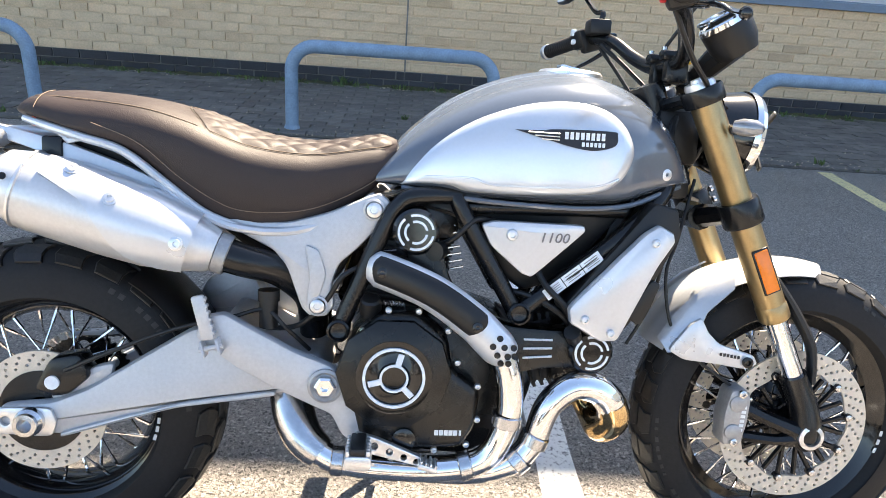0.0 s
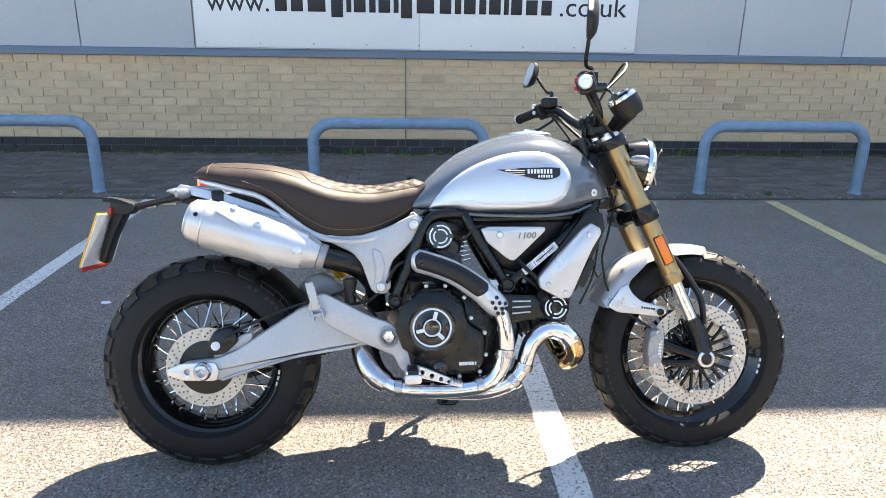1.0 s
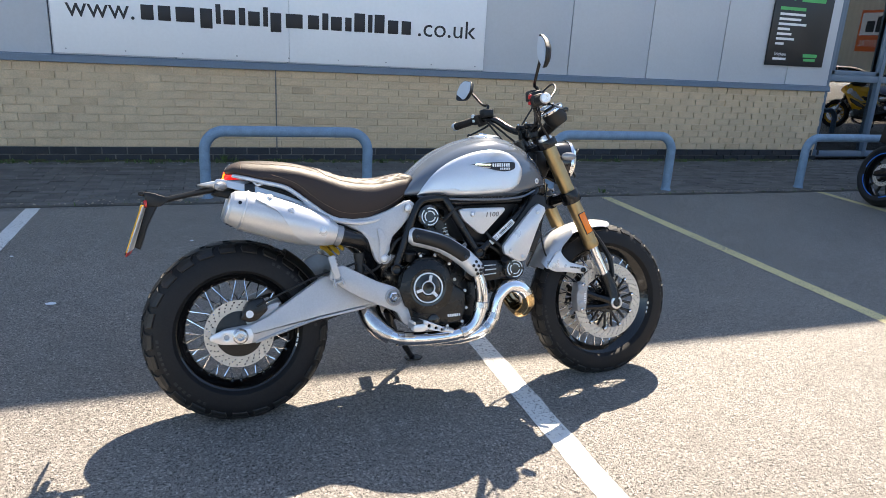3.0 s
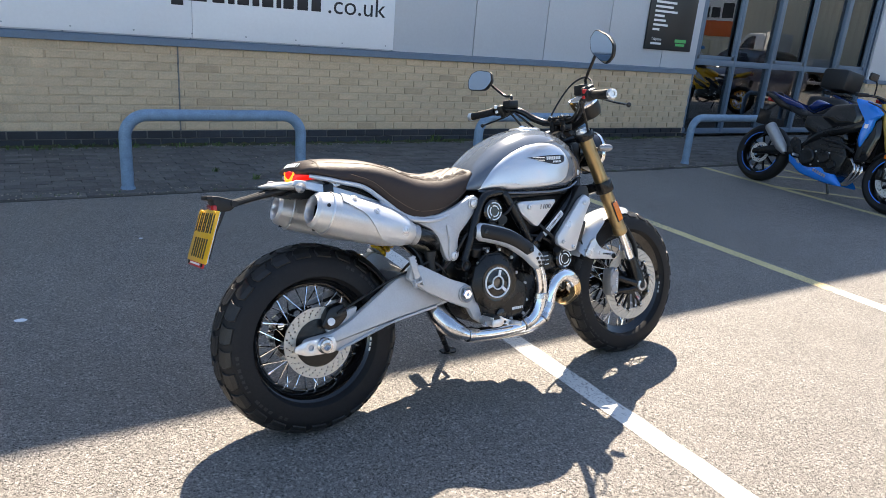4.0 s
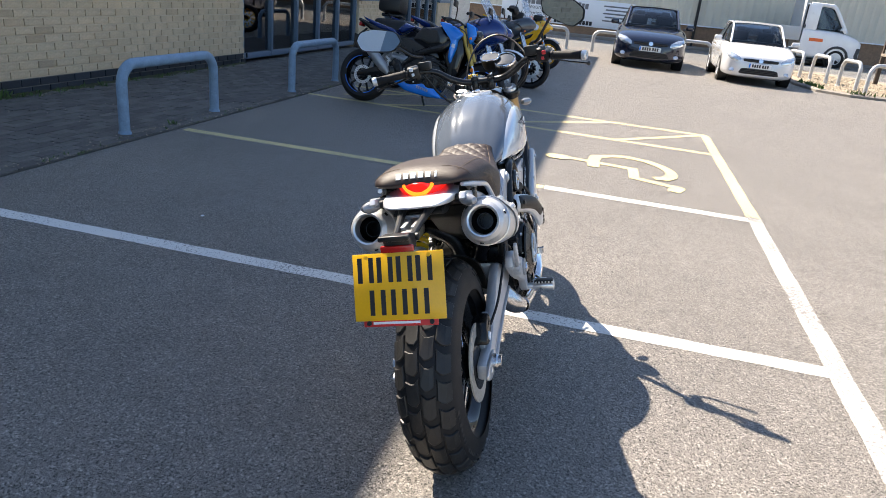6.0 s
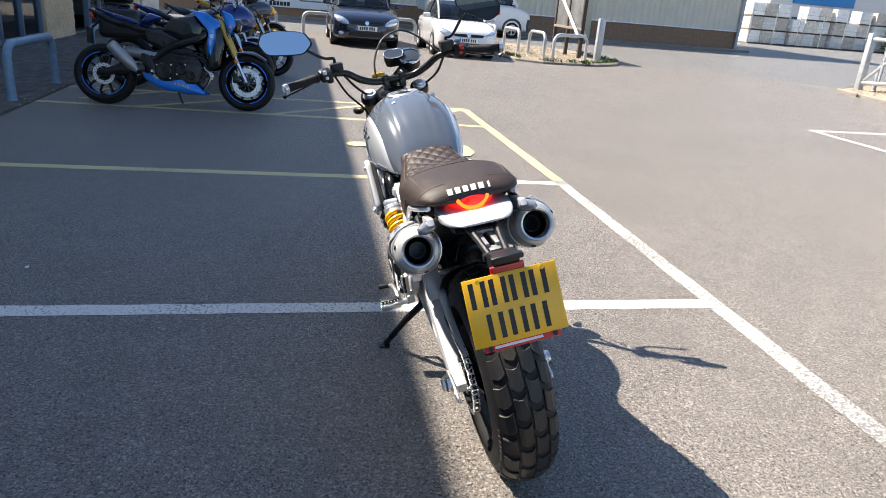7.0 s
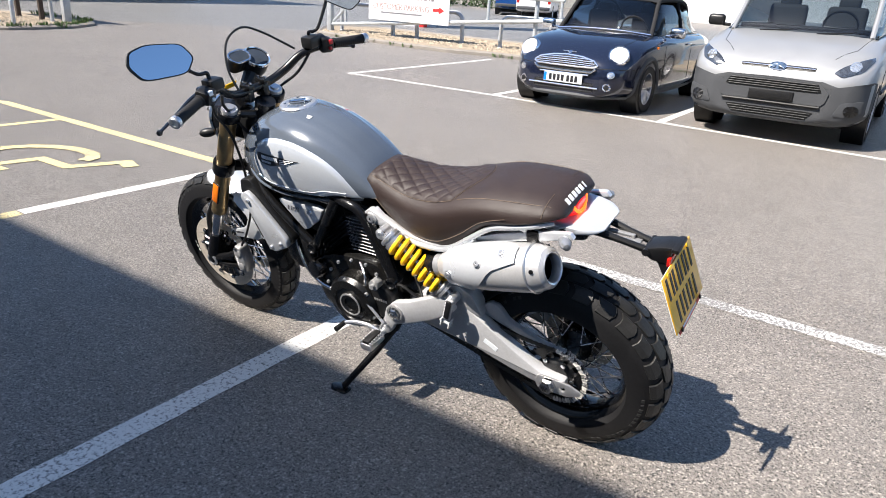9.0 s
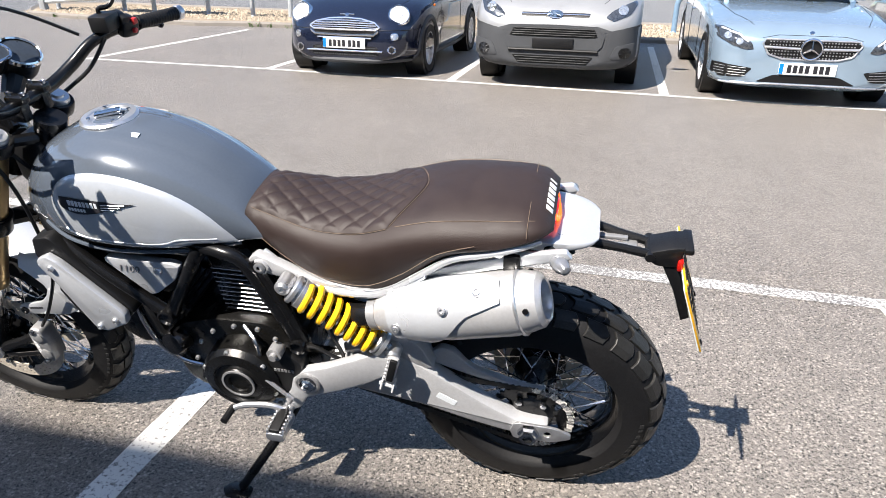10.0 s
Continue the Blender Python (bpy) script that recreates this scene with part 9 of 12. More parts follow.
def car_wheel(b, x, y, r, w, s, mat, arms=5):
    bm = B()
    lathe(bm, [(r * 0.60, -w / 2), (r * 0.67, -w / 2), (r * 0.67, w / 2 - 0.004), (r * 0.635, w / 2 - 0.002), (r * 0.60, w / 2 - 0.03), (r * 0.58, -w / 2 + 0.02)], (x, y, r), (0, s, 0), 40, close=True)
    wh = part("wheel", bm, mat, b)
    bm = B()
    lathe(bm, [(r * 0.20, w / 2 - 0.06), (r * 0.20, w / 2 - 0.022), (r * 0.13, w / 2 - 0.014), (0, w / 2 - 0.013)], (x, y, r), (0, s, 0), 24)
    part("hub", bm, mat, wh)
    bm = B()
    for da in (-0.13, 0.13):
        tube(bm, [Vector((r * 0.16, s * (w / 2 - 0.03), 0)), Vector((r * 0.63 * math.cos(da), s * (w / 2 - 0.016), r * 0.63 * math.sin(da)))], [0.020, 0.014], 6)
    spoke_me = mesh_of(bm, mat, "spoke")
    for k in range(arms):
        shared("spoke", spoke_me, Matrix.Translation((x, y, r)) @ Matrix.Rotation(2 * math.pi * (k + 0.25) / arms, 4, "Y"), wh)
    bm = B()
    lathe(bm, [(r * 0.64, -w / 2), (r * 0.9, -w / 2 - 0.005), (r, -w / 2 + 0.02), (r, w / 2 - 0.02), (r * 0.92, w / 2 + 0.005), (r * 0.66, w / 2)], (x, y, r), (0, s, 0), 40, close=True)
    part("tyre", bm, RUBBER, wh)
    # black backing disc added to paint the shaded gaps between the spokes
    bm = B()
    lathe(bm, [(r * 0.61, -0.01), (r * 0.61, 0.0), (0, 0.002)], (x, y, r), (0, s, 0), 30)
    part("brake_drum", bm, GRILLE_BLACK, wh)
    return wh


def number_plate(b, x, z, tilt=0, w=0.52, tail=(-1, 0, 0), y=0.0):
    m = Matrix.Translation((x, y, z)) @ Matrix.Rotation(radians(tilt), 4, "Y")
    bm = B()
    box(bm, (0, 0, 0), (0.01, w, 0.111), 0.003, m)
    pl = part("number_plate", bm, PLATE_WHITE, b, "white number plate with black bars")
    for k in range(7):
        bm = B()
        box(bm, (0.0065, -w * 0.36 + k * w * 0.105 + (0.02 if k > 3 else 0) + 0.02, 0), (0.002, w * 0.072, 0.075), 0, m)
        part("plate_bar", bm, INK, pl)
    bm = B()
    box(bm, (0.0065, -w * 0.46, 0), (0.002, w * 0.07, 0.10), 0, m)
    part("plate_band", bm, BLUE, pl)
    return pl


def car(label, m, colour, body, cabin, wheels, hw, glass_z, cat="car", group="cars parked in the bays", roof_mat=None, arms=5, sill_mat=None, mirror=(0, 0, 0)):
    """A car with its nose at x = 0: body from sections (x, half width, bottom, top), cabin from (x, half width at the belt, belt, half width at the roof, roof)."""
    b = thing("parked_" + cat, label, cat, m, group)
    bm = B()
    loft(bm, [ring_section(x, w, z0, z1, e, crown=cr) for x, w, z0, z1, e, cr in body])
    SKIN[b.name] = BVHTree.FromBMesh(bm)
    part("body", bm, colour, b, sharp=40)
    # cabin: dark glass with painted roof and pillars
    bm = B()
    rows = []
    for x, wb, zb, wr, zr in cabin:
        rows.append([(x, wb, zb), (x, wb + (wr - wb) * 0.5 + 0.01, zb + (zr - zb) * 0.5), (x, wr, zr - 0.03), (x, wr * 0.8, zr), (x, 0, zr + 0.015), (x, -wr * 0.8, zr), (x, -wr, zr - 0.03),
                     (x, -wb - (wr - wb) * 0.5 - 0.01, zb + (zr - zb) * 0.5), (x, -wb, zb)])
    loft(bm, rows)
    part("glasshouse", bm, CAR_GLASS, b, sharp=60)
    # seats, dashboard and wheel behind the glass
    xs = cabin[2][0] - 0.25
    zb0 = cabin[1][2]
    for s in (-1, 1):
        bm = B()
        box(bm, (xs - 0.12, s * 0.33, zb0 + 0.02), (0.13, 0.44, 0.50), 0.05, Matrix.Identity(4), 3)
        box(bm, (xs - 0.16, s * 0.33, zb0 + 0.30), (0.09, 0.24, 0.15), 0.04, None, 3)
        part("seat", bm, DARK_ROOM, b)
    bm = B()
    tube(bm, [(xs + 0.42 + 0.06 * math.sin(a), 0.34 + 0.18 * math.cos(a), zb0 + 0.05 + 0.17 * math.sin(a)) for a in (2 * math.pi * k / 24 for k in range(25))], 0.014, 8)
    tube(bm, [(xs + 0.42, 0.17, zb0 + 0.04), (xs + 0.45, 0.34, zb0 + 0.03), (xs + 0.42, 0.51, zb0 + 0.04)], 0.018, 8)
    part("steering_wheel", bm, BLACK_PLASTIC, b)
    bm = B()
    box(bm, (cabin[1][0] - 0.02, 0, zb0 + 0.005), (0.45, cabin[1][1] * 1.7, 0.06), 0.02)
    part("dashboard", bm, BLACK_PLASTIC, b)
    top = [r for r in cabin if r[4] > max(q[4] for q in cabin) - 0.09]
    bm = B()
    rows = [[(x, wr * 1.01, zr - 0.035), (x, wr * 0.98, zr - 0.005), (x, wr * 0.8, zr + 0.008), (x, 0, zr + 0.024), (x, -wr * 0.8, zr + 0.008), (x, -wr * 0.98, zr - 0.005), (x, -wr * 1.01, zr - 0.035)] for x, wb, zb, wr, zr in top]
    loft(bm, rows, close=False)
    part("roof", thick(bm, 0.01), roof_mat or colour, b)
    for s in (-1, 1):
        bm = B()
        line_a = [(x + 0.01, s * (wr + 0.004), zr - 0.025) for x, wb, zb, wr, zr in cabin]
        tube(bm, line_a, 0.028, 8, 4)
        part("roof_rail", bm, roof_mat or colour, b)
        mid = top[len(top) // 2]
        bm = B()
        tube(bm, [(mid[0], s * (mid[1] + 0.008), mid[2]), (mid[0] - 0.03, s * (mid[3] + 0.005), mid[4] - 0.03)], 0.025, 8)
        part("door_pillar", bm, roof_mat or BLACK_PLASTIC, b)
        bm = B()
        tube(bm, [(cabin[1][0] if len(cabin) > 1 else -1, s * (cabin[0][1] + 0.004), cabin[0][2] + 0.005), (cabin[-1][0], s * (cabin[-1][1] + 0.004), cabin[-1][2] + 0.005)], 0.008, 6)
        part("waist_strip", bm, BLACK_PLASTIC, b)
        mx, my, mz = mirror
        if mx:
            bm = B()
            box(bm, (mx, s * my, mz), (0.10, 0.20, 0.13), 0.04, seg=3)
            box(bm, (mx - 0.02, s * (my - 0.12), mz - 0.05), (0.05, 0.10, 0.04), 0.012)
            part("door_mirror", bm, colour if sill_mat is None else BLACK_PLASTIC, b)
    for x, r in wheels:
        for s in (-1, 1):
            bm = B()
            lathe(bm, [(r + 0.055, -0.22), (r + 0.055, 0.004), (r + 0.02, 0.010), (r + 0.01, -0.05), (r * 0.5, -0.06)], (x, s * (hw - 0.012), r + 0.01), (0, s, 0), 36)
            part("wheel_arch", bm, BLACK_PLASTIC, b)
            car_wheel(b, x, s * (hw - 0.105), r, 0.205, s, ALLOY_WHEEL, arms)
    bm = B()
    box(bm, ((wheels[0][0] + wheels[1][0]) / 2, 0, 0.2), (abs(wheels[0][0] - wheels[1][0]) + 0.4, hw * 1.5, 0.12), 0.02)
    part("underbody", bm, BLACK_PLASTIC, b)
    # wipers and bonnet shut line
    x0, wb, zb, wr, zr = cabin[0]
    for y0 in (-0.35, 0.15):
        bm = B()
        tube(bm, [(x0 + 0.05, y0 * 1.2, zb + 0.01), (x0 - 0.05, y0 + 0.45, zb + 0.05)], 0.008, 6)
        part("wiper", bm, BLACK_PLASTIC, b)
    return b


NAVY = paint("navy_car_paint", (0.010, 0.014, 0.032), 0.15, 0.2, 1.0)
BLUE_GREY_BADGE = paint("blue_grey_badge", (0.06, 0.10, 0.17))
VAN_SILVER = paint("silver_van_paint", (0.34, 0.345, 0.35), 0.35, 0.35, 0.5)
ICE_BLUE = paint("ice_blue_car_paint", (0.34, 0.45, 0.56), 0.25, 0.5, 1.0)
CAR_BLACK = paint("black_car_paint", (0.012, 0.013, 0.016), 0.15, 0.2, 1.0)
CAR_SILVER = paint("silver_car_paint", (0.66, 0.67, 0.69), 0.25, 0.2, 0.8)
CAR_WHITE = paint("white_vehicle_paint", (0.74, 0.75, 0.76), 0.3, 0.0, 0.6)
SOFT_TOP = material("black_soft_top", (0.014, 0.014, 0.015), 0.85, var=0.2, scale=20, bump=0.3, bscale=300)
DARK_LAMP = material("dark_lamp_housing", (0.10, 0.11, 0.125), 0.12, metal=0.6, var=0.4, scale=30, coat=1.0)


def probe(b, y, z, frm=(1, 0, 0)):
    """The point of a car's skin met by looking at its nose, flank or bonnet."""
    tree = SKIN[b.name]
    if frm[0]:
        o = Vector((1.0, y, z))
    elif frm[1]:
        o = Vector((y, 3.0 * frm[1], z))
    else:
        o = Vector((y, z, 3.0))
    hit, nor, idx, dist = tree.ray_cast(o, -Vector(frm))
    if hit is None:
        hit, nor, idx, dist = tree.find_nearest(o - Vector(frm) * (1.1 if frm[0] else 2.2))
    if nor.dot(Vector(frm)) < 0:
        nor = -nor
    return hit, nor


def patch(b, name, poly, mat, off=0.008, dome=0.0, parent=None, rings=9, dense=3, label="", soft=0.2):
    """A fitted panel whose outline (y, z) is laid on the nose."""
    P = rounded(poly, 3, soft)
    fine = []
    for k in range(len(P)):
        (y0, z0), (y1, z1) = P[k], P[(k + 1) % len(P)]
        n = max(1, min(dense * 3, int(math.hypot(y1 - y0, z1 - z0) / 0.04)))
        fine += [(y0 + (y1 - y0) * j / n, z0 + (z1 - z0) * j / n) for j in range(n)]
    cy, cz = sum(p[0] for p in fine) / len(fine), sum(p[1] for p in fine) / len(fine)
    bm = B()
    rows = []
    for k in range(rings):
        u = 1 - k / rings
        row = []
        for y, z in fine:
            h, n = probe(b, cy + (y - cy) * u, cz + (z - cz) * u)
            row.append(bm.verts.new(h + n * (off + dome * (1 - u * u))))
        rows.append(row)
    rim = []
    for y, z in fine:
        h, n = probe(b, y, z)
        rim.append(bm.verts.new(h - n * 0.02))
    h, n = probe(b, cy, cz)
    c = bm.verts.new(h + n * (off + dome))
    rows.insert(0, rim)
    m = len(fine)
    for r0, r1 in zip(rows, rows[1:]):
        for k in range(m):
            bm.faces.new((r0[k], r0[(k + 1) % m], r1[(k + 1) % m], r1[k]))
    for k in range(m):
        bm.faces.new((rows[-1][k], rows[-1][(k + 1) % m], c))
    bmesh.ops.recalc_face_normals(bm, faces=bm.faces[:])
    return part(name, bm, mat, parent or b, label, sharp=50)


def strip(b, name, pts, r, mat, off=0.012, closed=False, frm=(1, 0, 0), flat=1.0, parent=None):
    """A bar or seam laid along the skin."""
    if closed:
        pts = list(pts) + [pts[0]]
    line = []
    for (y0, z0), (y1, z1) in zip(pts, pts[1:]):
        n = max(2, int(math.hypot(y1 - y0, z1 - z0) / 0.06))
        line += [(y0 + (y1 - y0) * j / n, z0 + (z1 - z0) * j / n) for j in range(n)]
    line.append(pts[-1])
    bm = B()
    P = []
    for y, z in line:
        h, n = probe(b, y, z, frm)
        P.append(h + n * off)
    tube(bm, P, r, 8, 0, flat=flat)
    return part(name, bm, mat, parent or b)


def disc(cy, cz, ry, rz, n=20):
    return [(cy + ry * math.cos(2 * math.pi * k / n), cz + rz * math.sin(2 * math.pi * k / n)) for k in range(n)]


def both(poly):
    return (poly, [(-y, z) for y, z in poly])


def nose_plate(b, z, w=0.52, off=0.02):
    return number_plate(b, probe(b, 0, z)[0].x + off, z, 0, w)


def seams(b, doors, bonnet, handles, z0, z1):
    """Door gaps, handles and the bonnet's shut lines."""
    for s in (-1, 1):
        for xs in doors:
            strip(b, "door_gap", [(xs, z0), (xs, z1)], 0.004, GRILLE_BLACK, 0.0, frm=(0, s, 0))
        for xs, zz in handles:
            h, n = probe(b, xs, zz, (0, s, 0))
            bm = B()
            box(bm, h + n * 0.015, (0.17, 0.022, 0.024), 0.008)
            part("door_handle", bm, CHROME, b)
        strip(b, "bonnet_gap", [(x, s * y) for x, y in bonnet], 0.003, GRILLE_BLACK, 0.0, frm=(0, 0, 1))


def row_pose(x, y, yaw=90):
    return Matrix.Translation((x, y, 0)) @ Matrix.Rotation(radians(yaw), 4, "Z")


# small navy convertible
mini = car("small navy convertible with black roof and chrome grille", row_pose(2.254, -5.10, 89.5), NAVY,
           [(0.0, 0.50, 0.21, 0.55, 0.6, 0), (-0.03, 0.60, 0.18, 0.62, 0.62, 0), (-0.09, 0.67, 0.165, 0.675, 0.64, 0.015), (-0.20, 0.755, 0.16, 0.725, 0.56, 0.04), (-0.30, 0.805, 0.16, 0.775, 0.46, 0.05), (-0.42, 0.83, 0.16, 0.815, 0.38, 0.055), (-0.6, 0.84, 0.16, 0.86, 0.33, 0.05), (-0.9, 0.842, 0.16, 0.90, 0.3, 0.045),
            (-1.15, 0.845, 0.16, 0.925, 0.28, 0.02), (-2.2, 0.845, 0.16, 0.93, 0.28, 0), (-3.0, 0.84, 0.18, 0.94, 0.3, 0), (-3.45, 0.80, 0.22, 0.91, 0.36, 0), (-3.62, 0.68, 0.28, 0.84, 0.45, 0)],
           [(-1.10, 0.69, 0.91, 0.65, 0.925), (-1.28, 0.70, 0.92, 0.61, 1.12), (-1.47, 0.71, 0.925, 0.565, 1.335), (-1.62, 0.71, 0.93, 0.565, 1.375), (-2.2, 0.71, 0.93, 0.565, 1.39), (-2.75, 0.70, 0.935, 0.54, 1.33), (-3.12, 0.66, 0.935, 0.50, 1.08)],
           [(-0.69, 0.298), (-3.157, 0.298)], 0.845, 0.93, roof_mat=SOFT_TOP, arms=8, mirror=(-1.32, 0.93, 0.97))
for s in (-1, 1):
    c, ax = Vector((-0.185, s * 0.605, 0.708)), Vector((0.84, s * 0.22, 0.48)).normalized()
    bm = B()
    lathe(bm, [(0.135, -0.14), (0.128, 0.008), (0.120, 0.020), (0.112, 0.016), (0.112, -0.02)], c, ax, 36)
    hlamp = part("headlamp", bm, CHROME, mini, "round chrome-rimmed headlamp")
    bm = B()
    lathe(bm, [(0.112, 0.004), (0.09, 0.016), (0.05, 0.026), (0, 0.030)], c, ax, 32)
    part("lens", bm, LAMP_WHITE, hlamp)
    bm = B()
    lathe(bm, [(0.045, 0.024), (0.042, 0.034), (0.02, 0.036), (0, 0.036)], c, ax, 20)
    part("reflector", bm, LAMP_WHITE, hlamp)
    lampf = patch(mini, "front_lamp", disc(s * 0.59, 0.482, 0.042, 0.042, 16), CHROME, 0.008, 0.004, rings=3, soft=0)
    patch(mini, "lens", disc(s * 0.59, 0.482, 0.033, 0.033, 14), LAMP_GLASS, 0.014, 0.008, lampf, rings=3, soft=0)
    lampf = patch(mini, "fog_lamp", disc(s * 0.562, 0.336, 0.046, 0.046, 16), CHROME, 0.010, 0.0, rings=3, soft=0)
    patch(mini, "lens", disc(s * 0.562, 0.336, 0.031, 0.031, 14), GRILLE_BLACK, 0.014, 0.0, lampf, rings=3, soft=0)
    # black arch lips and sill
    for wx, wr in ((-0.69, 0.298), (-3.157, 0.298)):
        strip(mini, "arch_lip", [(wx + (wr + 0.062) * math.cos(radians(q)), wr + 0.01 + (wr + 0.062) * math.sin(radians(q))) for q in range(-14, 195, 12)], 0.034, BUMPER_GREY, -0.012, frm=(0, s, 0))
    strip(mini, "sill_strip", [(-1.08, 0.215), (-2.78, 0.215)], 0.035, BUMPER_GREY, -0.004, frm=(0, s, 0))
    strip(mini, "side_strip", [(-1.14, 0.905), (-3.3, 0.905)], 0.008, CHROME, 0.004, frm=(0, s, 0))
GR = [(-0.425, 0.572), (-0.36, 0.620), (-0.20, 0.655), (0.0, 0.667), (0.20, 0.655), (0.36, 0.620), (0.425, 0.572), (0.38, 0.545), (-0.38, 0.545)]
patch(mini, "grille_opening", GR, GRILLE_BLACK, 0.004, soft=0.1)
strip(mini, "grille_frame", GR, 0.014, CHROME, 0.008, True)
for zz, ww in ((0.566, 0.39), (0.588, 0.38), (0.610, 0.35), (0.632, 0.28)):
    strip(mini, "grille_bar", [(-ww, zz), (0.0, zz + 0.006), (ww, zz)], 0.0085, CHROME, 0.010)
BR = [(-0.40, 0.535), (0.40, 0.535), (0.34, 0.445), (-0.34, 0.445)]
patch(mini, "bumper_opening", BR, GRILLE_BLACK, 0.006, soft=0.12)
strip(mini, "bumper_bar", [(-0.41, 0.532), (-0.36, 0.496), (0.0, 0.490), (0.36, 0.496), (0.41, 0.532)], 0.016, CHROME, 0.016)
strip(mini, "bumper_bar", [(-0.33, 0.458), (0.33, 0.458)], 0.011, CHROME, 0.014)
patch(mini, "lower_intake", [(-0.40, 0.255), (-0.40, 0.365), (0.40, 0.365), (0.40, 0.255)], GRILLE_BLACK, 0.006, soft=0.12)
bm = B()
for k in range(27):
    for r in range(4):
        h, n = probe(mini, -0.38 + k * 0.029 + (r % 2) * 0.0145, 0.27 + r * 0.026)
        box(bm, h + n * 0.008, (0.006, 0.018, 0.014))
tagged(part("intake_mesh", bm, BUMPER_GREY, mini), kind="stuff")
strip(mini, "lower_bar", [(-0.465, 0.312), (0.465, 0.312)], 0.013, CHROME, 0.018)
strip(mini, "bumper_gap", [(-0.80, 0.552), (-0.41, 0.545)], 0.005, GRILLE_BLACK, 0.0)
strip(mini, "bumper_gap", [(0.80, 0.552), (0.41, 0.545)], 0.005, GRILLE_BLACK, 0.0)
strip(mini, "bumper_lip", [(-0.76, 0.205), (-0.4, 0.20), (0.4, 0.20), (0.76, 0.205)], 0.032, BUMPER_GREY, -0.006)
nose_plate(mini, 0.395, off=0.03)
h, n = probe(mini, 0, 0.705)
bm = B()
lathe(bm, [(0.028, 0), (0.02, 0.008), (0, 0.01)], h, n, 16)
for s in (-1, 1):
    box(bm, h + n * 0.004 + Vector((0, s * 0.055, 0)), (0.02, 0.07, 0.014), 0.003)
part("bonnet_badge", bm, CHROME, mini)
seams(mini, (-1.22, -2.35), [(-0.15, 0.50), (-0.5, 0.62), (-1.05, 0.68)], [(-2.2, 0.80)], 0.30, 0.91)
bm = B()
tube(bm, [(-1.075, -0.66, 0.932), (-1.03, -0.3, 0.957), (-1.02, 0.0, 0.962), (-1.03, 0.3, 0.957), (-1.075, 0.66, 0.932)], 0.012, 8, 4)
part("screen_strip", bm, CHROME, mini)
bm = B()
loft(bm, [[(-0.93 - 0.06 * v * v, v * 0.44, 0.948 - 0.012 * v * v), (-1.00 - 0.06 * v * v, v * 0.44, 0.960 - 0.012 * v * v)] for v in (-1, -0.6, -0.2, 0.2, 0.6, 1)], close=False, caps=False)
part("scuttle_vent", thick(bm, 0.006), GRILLE_BLACK, mini)
for s in (-1, 1):
    h, n = probe(mini, -0.93, 0.79, (0, s, 0))
    bm = B()
    box(bm, h, (0.07, 0.02, 0.03), 0.008)
    part("side_indicator", bm, AMBER, mini)
for ob in mini.children:
    if ob.name.startswith("door_mirror"):
        ob.data.materials[0] = CHROME
# silver van
van = car("silver compact van with grey plastic bumper", row_pose(-0.15, -5.09, 89.3), VAN_SILVER,
          [(0.03, 0.58, 0.26, 0.70, 0.5, 0), (-0.02, 0.74, 0.24, 0.78, 0.42, 0), (-0.10, 0.84, 0.23, 0.86, 0.36, 0.01), (-0.25, 0.90, 0.22, 0.94, 0.33, 0.02), (-0.45, 0.91, 0.22, 1.00, 0.32, 0.03), (-0.75, 0.915, 0.22, 1.07, 0.28, 0.03), (-1.05, 0.915, 0.22, 1.12, 0.26, 0.02),
           (-1.6, 0.915, 0.22, 1.17, 0.24, 0), (-3.0, 0.915, 0.22, 1.17, 0.24, 0), (-4.2, 0.91, 0.24, 1.17, 0.26, 0), (-4.38, 0.86, 0.30, 1.12, 0.34, 0)],
          [(-0.92, 0.78, 1.10, 0.72, 1.12), (-1.25, 0.80, 1.14, 0.70, 1.42), (-1.55, 0.82, 1.15, 0.68, 1.70), (-1.8, 0.83, 1.15, 0.68, 1.80), (-2.6, 0.83, 1.15, 0.69, 1.83), (-4.0, 0.83, 1.15, 0.69, 1.82), (-4.33, 0.82, 1.15, 0.67, 1.78)],
          [(-0.88, 0.33), (-3.55, 0.33)], 0.915, 1.15, cat="van", sill_mat=BUMPER_GREY, mirror=(-1.28, 1.02, 1.18))
patch(van, "front_bumper", [(-0.905, 0.71), (-0.62, 0.635), (-0.45, 0.68), (0, 0.69), (0.45, 0.68), (0.62, 0.635), (0.905, 0.71), (0.905, 0.40), (0.84, 0.245), (0, 0.235), (-0.84, 0.245), (-0.905, 0.40)], BUMPER_GREY, 0.014, rings=16, dense=4, label="dark grey plastic bumper", soft=0.1)
GR = [(-0.44, 0.665), (0.0, 0.675), (0.44, 0.665), (0.54, 0.575), (0.52, 0.48), (0.44, 0.40), (-0.44, 0.40), (-0.52, 0.48), (-0.54, 0.575)]
patch(van, "grille_surround", GR, BUMPER_GREY, 0.026, rings=10, soft=0.12)
patch(van, "grille_opening", [(-0.43, 0.655), (0.43, 0.655), (0.47, 0.575), (0.38, 0.565), (-0.38, 0.565), (-0.47, 0.575)], GRILLE_BLACK, 0.030, soft=0.1)
for zz, ww in ((0.582, 0.44), (0.605, 0.45), (0.628, 0.44), (0.650, 0.42)):
    strip(van, "grille_bar", [(-ww, zz), (ww, zz)], 0.006, GRILLE_BLACK, 0.034)
strip(van, "lower_lip", [(-0.48, 0.425), (0.48, 0.425)], 0.016, GRILLE_BLACK, 0.026)
